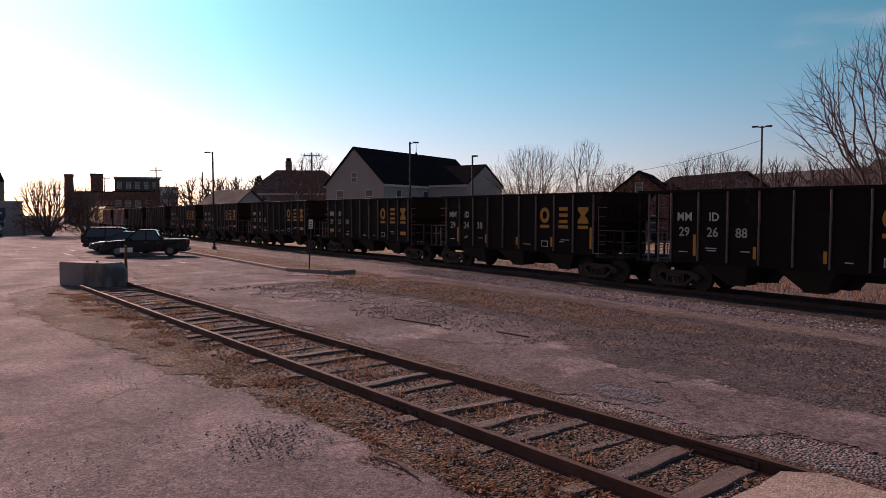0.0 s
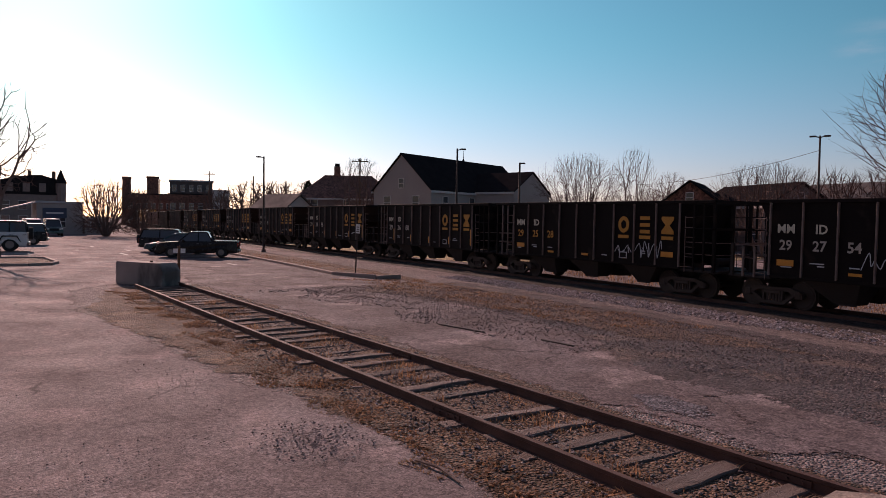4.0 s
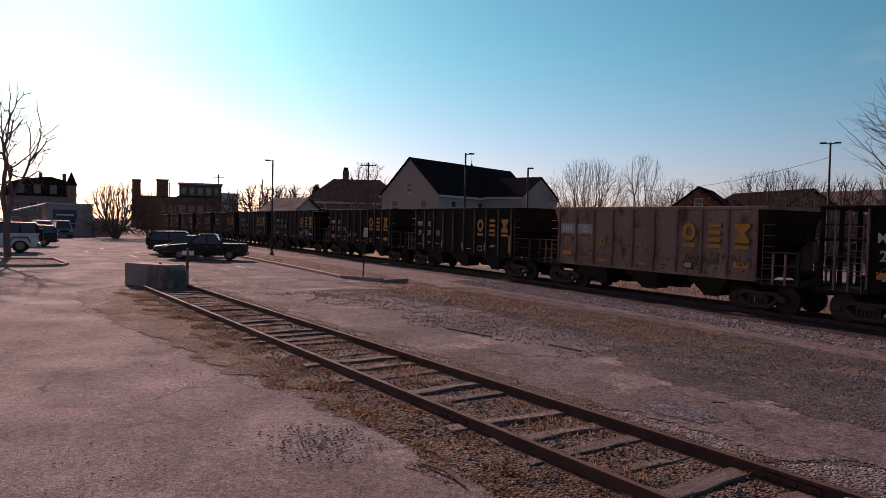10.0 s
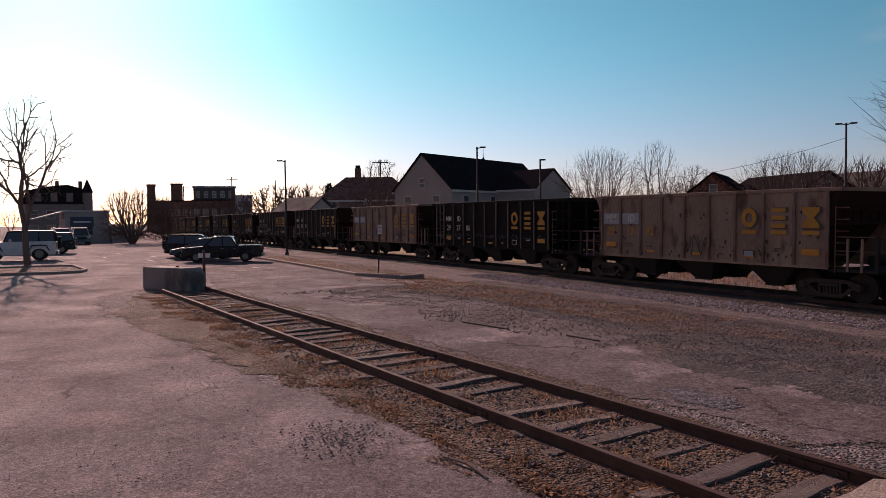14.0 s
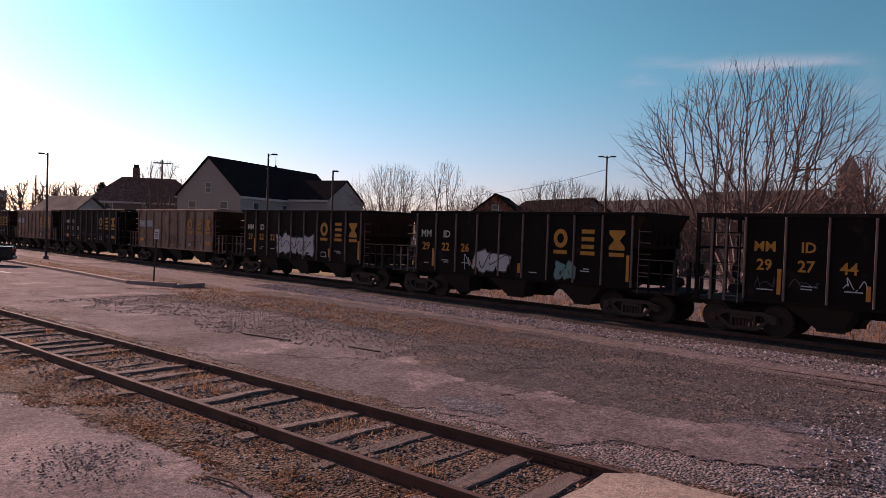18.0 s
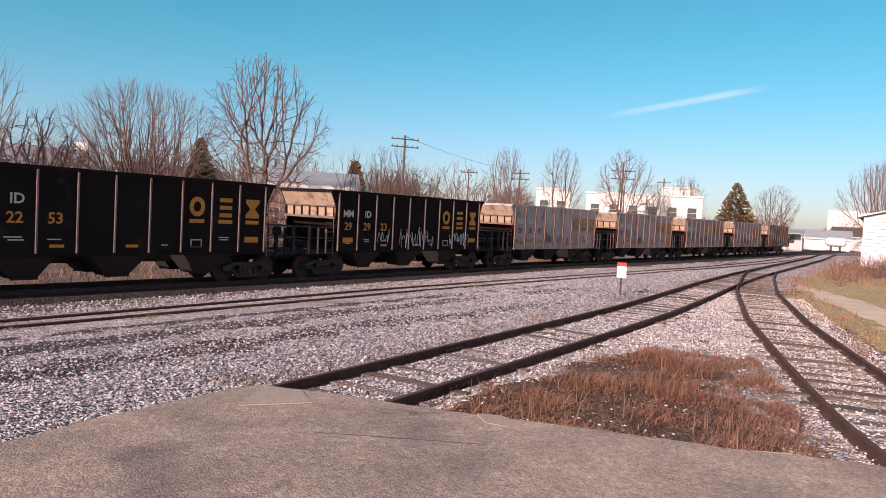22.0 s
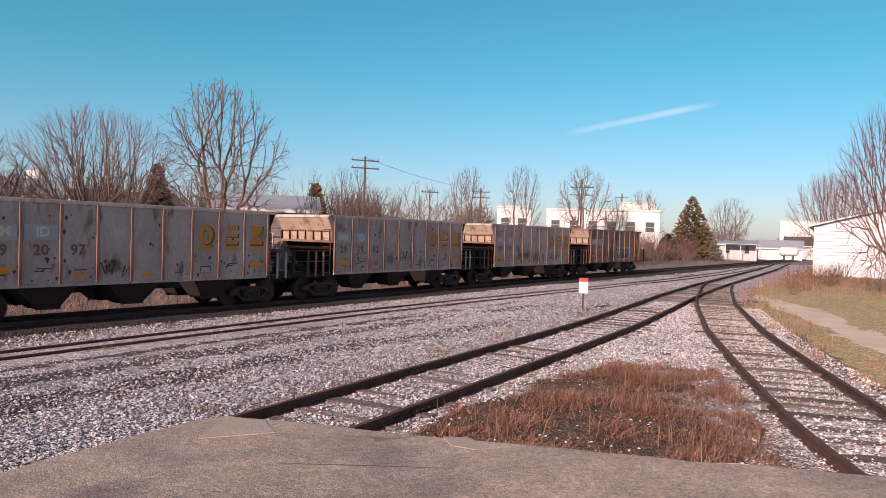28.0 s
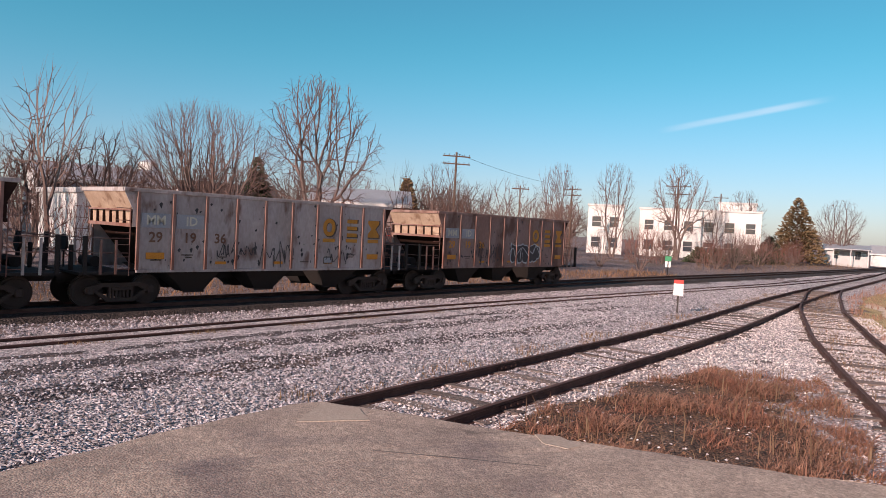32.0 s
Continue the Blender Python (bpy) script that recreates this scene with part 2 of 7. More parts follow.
def bordered(name, edge):
    """The same surface for a sheet that ends in a ragged border."""
    key = (name, edge)
    if key not in BORDERED:
        BORDERED[key] = surface("ragged_" + name, edge=edge, **SPECS[name])
    return BORDERED[key]


def glass(name, tint=(0.05, 0.06, 0.07), rough=0.05):
    m = bpy.data.materials.new(name)
    m.use_nodes = True
    bs = m.node_tree.nodes["Principled BSDF"]
    bs.inputs["Base Color"].default_value = (*tint, 1)
    bs.inputs["Roughness"].default_value = rough
    bs.inputs["Specular IOR Level"].default_value = 0.6
    return m


M = dict(
    gravel=surface("gravel", (0.22, 0.18, 0.178), 0.95, second=(0.13, 0.105, 0.103), scale=0.35, fine=9, speckle=28, bump=0.9, bump_scale=0.05, stain=(0.13, 0.10, 0.085), stain_scale=0.12, stain_from=0.52),
    ballast=surface("ballast", (0.52, 0.475, 0.48), 0.9, second=(0.29, 0.25, 0.26), scale=0.45, fine=8, speckle=22, bump=1.0, bump_scale=0.06),
    dark_gravel=surface("dark_gravel", (0.088, 0.072, 0.075), 0.95, second=(0.055, 0.042, 0.040), scale=0.7, fine=9, speckle=26, bump=0.9, bump_scale=0.04, stain=(0.15, 0.105, 0.085), stain_scale=0.6),
    dirt=surface("dirt", (0.13, 0.078, 0.05), 0.95, second=(0.08, 0.047, 0.035), scale=0.9, fine=14, speckle=26, bump=1.0, bump_scale=0.05, stain=(0.19, 0.115, 0.068), stain_scale=1.3),
    asphalt=surface("asphalt", (0.25, 0.207, 0.206), 0.92, second=(0.17, 0.135, 0.128), scale=0.5, fine=9, amount=0.8, speckle=55, bump=0.35, bump_scale=0.02, stain=(0.29, 0.225, 0.215), stain_scale=0.62, stain_from=0.54, spec=0.15, cracks=0.32, grit=0.7),
    drive=surface("drive_asphalt", (0.20, 0.163, 0.164), 0.92, second=(0.13, 0.102, 0.097), scale=0.6, fine=9, amount=1.0, speckle=45, bump=0.4, bump_scale=0.02, stain=(0.31, 0.25, 0.24), stain_scale=0.7, stain_from=0.56, spec=0.15, cracks=0.32, grit=0.8),
    concrete=surface("concrete", (0.43, 0.335, 0.265), 0.9, second=(0.27, 0.21, 0.175), scale=1.1, fine=26, amount=0.9, speckle=70, bump=0.25, bump_scale=0.012, stain=(0.17, 0.13, 0.12), stain_scale=0.9, stain_from=0.56, cracks=0.22, grit=0.4),
    old_concrete=surface("old_concrete", (0.13, 0.108, 0.10), 0.9, second=(0.075, 0.064, 0.06), scale=1.6, fine=60, bump=0.3, stain=(0.06, 0.07, 0.055), stain_scale=1.1),
    kerb=surface("kerb", (0.40, 0.30, 0.255), 0.9, second=(0.27, 0.20, 0.17), scale=1.5, fine=60, bump=0.2),
    patch=surface("patch", (0.13, 0.12, 0.135), 0.9, second=(0.09, 0.085, 0.10), scale=1.5, fine=30, speckle=30, bump=0.8, bump_scale=0.03),
    stone=surface("stone", (0.44, 0.41, 0.42), 0.85, second=(0.24, 0.22, 0.24), scale=5, fine=40, bump=0.2),
    rail=surface("rail", (0.11, 0.053, 0.04), 0.8, 0.1, second=(0.06, 0.031, 0.025), scale=3, fine=70, bump=0.25),
    rail_top=surface("rail_top", (0.22, 0.15, 0.125), 0.33, 0.75, second=(0.12, 0.075, 0.06), scale=4, fine=70, bump=0.05),
    # oily ballast darkened further: the train's shade is put into its colour
    oily=surface("oily_shaded_ballast", (0.045, 0.034, 0.030), 0.9, second=(0.022, 0.017, 0.015), scale=0.8, fine=8, speckle=16, bump=1.0, bump_scale=0.06),
    tie=surface("tie", (0.175, 0.135, 0.118), 0.9, second=(0.07, 0.05, 0.043), scale=1.2, fine=22, stretch=(12, 1, 6), bump=0.7, bump_scale=0.03, vary=0.35),
    grass=surface("dry_grass", (0.31, 0.205, 0.125), 0.9, second=(0.24, 0.13, 0.075), scale=1.2, fine=9, bump=0, island=0.3, thin=0.45),
    weed=surface("red_weed", (0.34, 0.155, 0.10), 0.9, second=(0.40, 0.25, 0.17), scale=1.1, fine=9, bump=0, island=0.35, thin=0.25),
    leaf=surface("dead_leaf", (0.38, 0.22, 0.125), 0.9, second=(0.23, 0.125, 0.075), scale=0.9, fine=9, bump=0, island=0.6, thin=0.45),
    lawn=surface("lawn", (0.44, 0.33, 0.17), 0.95, second=(0.30, 0.25, 0.11), scale=0.25, fine=20, speckle=40, bump=0.6, bump_scale=0.03),
    sand=surface("sand_path", (0.72, 0.58, 0.44), 0.95, second=(0.42, 0.32, 0.23), scale=0.6, fine=25, bump=0.3),
    bark=surface("bark", (0.19, 0.13, 0.11), 0.9, second=(0.11, 0.08, 0.07), scale=2, fine=18, stretch=(3, 3, 0.6), bump=0.5, bump_scale=0.03),
    twig=surface("twig", (0.16, 0.097, 0.08), 0.9, second=(0.09, 0.06, 0.053), scale=1, fine=6, bump=0),
    twig_red=surface("twig_red", (0.20, 0.088, 0.066), 0.9, second=(0.12, 0.055, 0.044), scale=1, fine=6, bump=0),
    needle=surface("needle", (0.05, 0.06, 0.028), 0.85, second=(0.025, 0.035, 0.016), scale=2, fine=10, bump=0, vary=0.2),
    needle_warm=surface("needle_warm", (0.18, 0.115, 0.055), 0.85, second=(0.10, 0.068, 0.032), scale=2, fine=10, bump=0),
    black=surface("black_car_paint", (0.011, 0.0085, 0.0088), 0.75, second=(0.021, 0.017, 0.016), scale=0.8, fine=30, bump=0.08, stain=(0.03, 0.022, 0.018), stain_scale=1.2, stain_from=0.6, vary=0.15, spec=0.06),
    black_edge=surface("worn_edge", (0.20, 0.15, 0.13), 0.8, second=(0.085, 0.06, 0.052), scale=2.5, fine=25, bump=0.1),
    white=surface("white_car_paint", (0.47, 0.425, 0.415), 0.75, second=(0.31, 0.262, 0.24), scale=0.9, fine=12, amount=0.8, bump=0.1, stain=(0.13, 0.065, 0.045), stain_scale=2.4, stain_from=0.57, stretch=(1, 1, 0.45), vary=0.12),
    tan=surface("tan_car_paint", (0.34, 0.235, 0.172), 0.8, second=(0.23, 0.152, 0.112), scale=0.9, fine=12, amount=0.9, bump=0.1, stain=(0.10, 0.05, 0.035), stain_scale=2.0, stain_from=0.56, stretch=(1, 1, 0.4), vary=0.1),
    white_rust=surface("rusted_rib", (0.17, 0.075, 0.055), 0.85, second=(0.36, 0.27, 0.24), scale=2.5, fine=20, bump=0.2, stretch=(1, 1, 0.4)),
    brown=surface("rusty_car_paint", (0.24, 0.135, 0.105), 0.8, second=(0.34, 0.29, 0.28), scale=0.8, fine=18, bump=0.15, stain=(0.10, 0.05, 0.035), stain_scale=1.5, stain_from=0.52, stretch=(1, 1, 0.4)),
    # dusty tan for the sunlit car ends; the opposite ends are coloured as shaded
    dusty=surface("sunlit_dusty_steel", (0.46, 0.34, 0.25), 0.85, second=(0.25, 0.155, 0.10), scale=1.4, fine=15, bump=0.1, stain=(0.16, 0.085, 0.05), stain_scale=1.8),
    under=surface("running_gear", (0.020, 0.017, 0.016), 0.85, 0.1, second=(0.04, 0.031, 0.027), scale=3, fine=30, bump=0.2),
    wheel=surface("wheel_steel", (0.04, 0.03, 0.026), 0.7, 0.2, second=(0.07, 0.05, 0.04), scale=5, fine=40, bump=0.1),
    yellow=surface("yellow_paint", (0.56, 0.25, 0.03), 0.7, second=(0.38, 0.17, 0.03), scale=3, fine=30, bump=0.05),
    orange=surface("orange_reflector", (0.62, 0.25, 0.02), 0.55, second=(0.45, 0.17, 0.02), scale=4, fine=30, bump=0),
    letter=surface("letter_white", (0.42, 0.39, 0.33), 0.7, second=(0.34, 0.33, 0.30), scale=4, fine=30, bump=0),
    letter_dark=surface("letter_dark", (0.07, 0.05, 0.04), 0.7, second=(0.12, 0.09, 0.07), scale=4, fine=30, bump=0),
    faded=surface("faded_black_paint", (0.075, 0.085, 0.10), 0.8, second=(0.02, 0.02, 0.022), scale=2.0, fine=14, amount=1.0, bump=0.05, stain=(0.16, 0.16, 0.17), stain_scale=1.6, stain_from=0.58, stretch=(1, 1, 0.5), vary=0.3),
    light_panel=surface("repaint_panel", (0.34, 0.36, 0.39), 0.7, second=(0.28, 0.29, 0.31), scale=3, fine=30, bump=0),
    spray_white=surface("spray_white", (0.50, 0.53, 0.55), 0.75, second=(0.32, 0.36, 0.40), scale=2, fine=12, bump=0),
    spray_teal=surface("spray_teal", (0.10, 0.30, 0.27), 0.75, second=(0.16, 0.20, 0.22), scale=2, fine=12, bump=0),
    spray_black=surface("spray_black", (0.04, 0.04, 0.045), 0.75, second=(0.08, 0.07, 0.07), scale=2, fine=12, bump=0),
    loco=surface("loco_yellow", (0.55, 0.27, 0.05), 0.5, second=(0.38, 0.17, 0.05), scale=1, fine=20, bump=0.05),
    plaster=surface("white_plaster", (0.38, 0.345, 0.33), 0.9, second=(0.32, 0.29, 0.28), scale=0.5, fine=25, bump=0.1),
    white_wall=surface("white_wall", (0.74, 0.72, 0.69), 0.85, second=(0.62, 0.60, 0.57), scale=0.4, fine=20, bump=0.05),
    siding_white=surface("white_siding", (0.50, 0.49, 0.49), 0.6, second=(0.40, 0.39, 0.39), scale=0.8, fine=20, bump=0.05),
    brick=surface("brick", (0.20, 0.095, 0.07), 0.9, second=(0.14, 0.07, 0.055), scale=1.5, fine=14, speckle=9, bump=0.3),
    brick_pale=surface("pale_brick", (0.26, 0.20, 0.18), 0.9, second=(0.19, 0.15, 0.14), scale=1.5, fine=14, bump=0.2),
    slate=surface("dark_shingle", (0.022, 0.020, 0.022), 0.85, second=(0.035, 0.03, 0.03), scale=1.2, fine=14, bump=0.4, spec=0.0),
    shingle=surface("grey_shingle", (0.10, 0.088, 0.086), 0.9, second=(0.07, 0.062, 0.06), scale=1.2, fine=14, bump=0.3),
    tin=surface("tin_roof", (0.42, 0.43, 0.45), 0.5, 0.3, second=(0.34, 0.35, 0.37), scale=0.8, fine=14, bump=0.1),
    trim=surface("trim_white", (0.62, 0.60, 0.58), 0.7, second=(0.52, 0.50, 0.48), scale=2, fine=20, bump=0.05),
    window=glass("window_glass"),
    pole_wood=surface("pole_wood", (0.15, 0.095, 0.068), 0.9, second=(0.09, 0.058, 0.043), scale=2, fine=14, stretch=(6, 6, 0.5), bump=0.4),
    pole_steel=surface("lamp_steel", (0.045, 0.038, 0.036), 0.6, 0.3, second=(0.07, 0.05, 0.045), scale=2, fine=20, bump=0.1),
    rust=surface("rusty_post", (0.17, 0.085, 0.05), 0.85, 0.2, second=(0.09, 0.05, 0.035), scale=5, fine=40, bump=0.3),
    red=surface("red_paint", (0.55, 0.06, 0.05), 0.6, second=(0.42, 0.05, 0.04), scale=3, fine=20, bump=0),
    sign_white=surface("sign_white", (0.80, 0.79, 0.77), 0.5, second=(0.70, 0.69, 0.67), scale=3, fine=20, bump=0),
    sign_blue=surface("sign_blue", (0.05, 0.07, 0.12), 0.5, second=(0.04, 0.06, 0.10), scale=3, fine=20, bump=0),
    green=surface("signal_green", (0.05, 0.28, 0.13), 0.5, second=(0.04, 0.22, 0.10), scale=3, fine=20, bump=0),
    tyre=surface("tyre", (0.018, 0.018, 0.018), 0.85, second=(0.03, 0.03, 0.03), scale=8, fine=40, bump=0.2),
    rim=surface("rim", (0.16, 0.16, 0.165), 0.35, 0.8, second=(0.2, 0.2, 0.21), scale=8, fine=40, bump=0),
    paint_black=surface("dark_car_paint", (0.011, 0.008, 0.0085), 0.25, 0.0, second=(0.010, 0.010, 0.012), scale=3, fine=30, bump=0, spec=0.22),
    paint_blue=surface("teal_car_paint", (0.035, 0.085, 0.10), 0.25, 0.0, second=(0.03, 0.06, 0.075), scale=3, fine=30, bump=0, spec=0.3),
    paint_white=surface("white_auto_paint", (0.62, 0.62, 0.62), 0.3, second=(0.58, 0.58, 0.58), scale=3, fine=30, bump=0, spec=0.6),
    paint_green=surface("green_auto_paint", (0.06, 0.12, 0.11), 0.3, second=(0.05, 0.10, 0.10), scale=3, fine=30, bump=0, spec=0.6),
    paint_red=surface("red_auto_paint", (0.40, 0.03, 0.03), 0.3, second=(0.34, 0.03, 0.03), scale=3, fine=30, bump=0, spec=0.6),
    lamp_glass=glass("lamp_glass", (0.55, 0.55, 0.52), 0.15),
    tail_glass=glass("tail_glass", (0.30, 0.02, 0.02), 0.2),
    # dark rust with shade put into the colour, for car ends and stiffeners
    rust_and_shade=surface("rust_and_shade", (0.028, 0.015, 0.012), 0.9, second=(0.05, 0.028, 0.022), scale=1.5, fine=20, bump=0.15, spec=0.1),
    mortar=surface("mortar", (0.42, 0.34, 0.275), 0.9, second=(0.34, 0.27, 0.215), scale=3, fine=40, bump=0.2),
    block=surface("block_concrete", (0.34, 0.28, 0.255), 0.9, second=(0.22, 0.18, 0.16), scale=1.4, fine=50, bump=0.3, stain=(0.10, 0.085, 0.075), stain_scale=1.3, stretch=(1, 1, 0.5)),
    letter_brown=surface("letter_brown", (0.15, 0.075, 0.05), 0.8, second=(0.24, 0.15, 0.10), scale=6, fine=40, bump=0),
    letter_pale=surface("letter_pale", (0.60, 0.58, 0.47), 0.7, second=(0.42, 0.40, 0.33), scale=5, fine=40, bump=0),
    shed_white=surface("shed_white", (0.60, 0.62, 0.66), 0.6, second=(0.50, 0.52, 0.56), scale=0.8, fine=20, bump=0.05),
    cast=surface("cast_steel", (0.05, 0.037, 0.031), 0.75, 0.2, second=(0.085, 0.06, 0.05), scale=4, fine=30, bump=0.2),
    line=surface("road_paint", (0.55, 0.53, 0.50), 0.8, second=(0.32, 0.28, 0.27), scale=1.2, fine=12, bump=0),
)


# ---- mesh helpers ----
def box(bm, x0, x1, y0, y1, z0, z1, bevel=0.0):
    vs = [bm.verts.new(p) for p in ((x0, y0, z0), (x1, y0, z0), (x1, y1, z0), (x0, y1, z0), (x0, y0, z1), (x1, y0, z1), (x1, y1, z1), (x0, y1, z1))]
    fs = [bm.faces.new([vs[i] for i in f]) for f in ((3, 2, 1, 0), (4, 5, 6, 7), (0, 1, 5, 4), (1, 2, 6, 5), (2, 3, 7, 6), (3, 0, 4, 7))]
    if bevel:
        bmesh.ops.bevel(bm, geom=list({e for f in fs for e in f.edges}), offset=bevel, segments=1, affect="EDGES", profile=0.5)
    return bm


def rod(bm, p, q, r0, r1=None, n=8, caps=True):
    p, q, r1 = Vector(p), Vector(q), r0 if r1 is None else r1
    d = (q - p).normalized()
    a = d.orthogonal().normalized()
    b = d.cross(a)
    ring = [[bm.verts.new(c + (a * math.cos(2 * math.pi * i / n) + b * math.sin(2 * math.pi * i / n)) * r) for i in range(n)] for c, r in ((p, r0), (q, r1))]
    for i in range(n):
        bm.faces.new((ring[0][i], ring[0][(i + 1) % n], ring[1][(i + 1) % n], ring[1][i]))
    if caps:
        bm.faces.new(ring[0][::-1])
        bm.faces.new(ring[1])
    return bm


def prism(bm, pts, axis, a, b):
    """A closed outline in the plane across an axis, drawn out from a to b."""
    def at(u, v, w):
        return {"x": (w, u, v), "y": (u, w, v), "z": (u, v, w)}[axis]
    r0 = [bm.verts.new(at(u, v, a)) for u, v in pts]
    r1 = [bm.verts.new(at(u, v, b)) for u, v in pts]
    n = len(pts)
    for i in range(n):
        bm.faces.new((r0[i], r0[(i + 1) % n], r1[(i + 1) % n], r1[i]))
    bm.faces.new(r0[::-1])
    bm.faces.new(r1)
    return bm


def mesh_of(name, bm, material):
    me = bpy.data.meshes.new(name)
    bmesh.ops.recalc_face_normals(bm, faces=bm.faces)
    bm.to_mesh(me)
    bm.free()
    me.materials.append(material)
    return me


def part(name, bm, material, parent=None, label="", at=None, smooth=False):
    me = bm if isinstance(bm, bpy.types.Mesh) else mesh_of(name, bm, material)
    if smooth:
        for p in me.polygons:
            p.use_smooth = True
    ob = new(name, me)
    if parent:
        ob.parent = parent
    if at is not None:
        ob.matrix_basis = at
    return tagged(ob, label) if label else ob


def thing(name, label, category, group="", kind="", at=None):
    ob = new(name)
    ob.empty_display_size = 0.2
    if at is not None:
        ob.matrix_basis = at
    return tagged(ob, label, category, group, kind)


def B():
    return bmesh.new()


def raw(name, verts, faces, material):
    me = bpy.data.meshes.new(name)
    me.from_pydata(verts, [], faces)
    me.materials.append(material)
    me.update()
    return me


_words = {}


def words(text, size, material, align="CENTER"):
    key = (text, size, material.name, align)
    if key not in _words:
        cu = bpy.data.curves.new("lettering", "FONT")
        cu.body, cu.size, cu.align_x, cu.extrude, cu.resolution_u = text, size, align, 0.0, 2
        cu.offset = size * 0.022
        ob = bpy.data.objects.new("lettering", cu)
        me = bpy.data.meshes.new_from_object(ob)
        bpy.data.objects.remove(ob)
        me.materials.clear()
        me.materials.append(material)
        _words[key] = me
    return _words[key]


# ---- the lines of the tracks ----
def smooth_line(xs, ys, reach):
    X = np.linspace(xs[0], xs[-1], int((xs[-1] - xs[0]) * 4) + 1)
    Y = np.interp(X, xs, ys)
    n = int(reach * 4) | 1
    k = np.hanning(n + 2)[1:-1]
    k /= k.sum()
    return X, np.convolve(np.pad(Y, n // 2, mode="reflect", reflect_type="odd"), k, "valid")


MAIN = smooth_line((-330, -240, -180, -130, -95, -60, -42, -25, -12, 0, 12, 25, 40, 60, 90, 130, 180, 260),
                   (61.6, 43.6, 34.6, 29.2, 26.65, 24.45, 24.15, 23.45, 23.05, 22.4, 21.4, 20.1, 18.9, 16.6, 13.4, 10.1, 7.5, 4.5), 16)
RAIL_Z = smooth_line((-330, -60, -40, -20, 0, 12, 25, 48, 90, 260), (0.05, 0.0, -0.05, -0.18, -0.35, -0.39, -0.34, -0.24, -0.12, -0.05), 16)
SECOND = smooth_line((-9, 0, 8, 14, 22, 29, 40, 55, 75, 100), (16.5, 16.3, 16.0, 15.9, 15.5, 14.6, 12.8, 10.9, 9.6, 9.3), 7)
SIDING = smooth_line((-26.8, 0, 7, 12, 16, 20, 26, 33, 42, 57, 80, 110), (5.38, 5.72, 5.72, 5.67, 5.62, 5.62, 5.86, 6.2, 6.4, 6.35, 6.2, 6.7), 5)
SPUR = smooth_line((5.6, 8, 10.4, 14.8, 21, 27.4, 31, 35, 41, 47), (-2.3, -1.35, -0.42, 0.79, 2.36, 3.65, 4.36, 4.9, 5.75, 6.38), 3)


def on(line, x):
    return float(np.interp(x, *line))


def terrain(x, y):
    """The ground falls gently from the lot to the main line and rises a little behind it."""
    c = on(MAIN, x)
    low = on(RAIL_Z, x) - 0.24
    a, b = c - 12.5, c - 3.0
    u = min(max((y - a) / (b - a), 0), 1)
    u = u * u * (3 - 2 * u)
    z = low * u
    w = min(max((y - c - 4) / 8, 0), 1)
    return z * (1 - w)


# ---- ground ----
def make_ground():
    xs = np.concatenate([np.arange(-2400, -340, 200), np.arange(-340, -60, 14), np.arange(-60, 60, 1.5), np.arange(60, 340, 14), np.arange(340, 2500, 200)])
    ys = np.concatenate([np.arange(-2400, -60, 200), np.arange(-60, -2, 6), np.arange(-2, 44, 0.75), np.arange(44, 200, 14), np.arange(200, 2500, 200)])
    verts = [(float(x), float(y), terrain(x, y) + 0.0) for y in ys for x in xs]
    n = len(xs)
    faces = [(j * n + i, j * n + i + 1, (j + 1) * n + i + 1, (j + 1) * n + i) for j in range(len(ys) - 1) for i in range(n - 1)]
    ob = new("ground", raw("ground", verts, faces, M["gravel"]))
    for p in ob.data.polygons:
        p.use_smooth = True
    tagged(ob, "grey gravel ground with patches of dark earth", "ground", kind="structure")


def graded(lo, hi, near0, near1, fine, coarse):
    """Even steps, fine between near0 and near1 and coarse beyond."""
    out, x = [], lo
    while x < hi:
        out.append(x)
        x += fine if near0 <= x <= near1 else coarse
    return np.array(out + [hi])


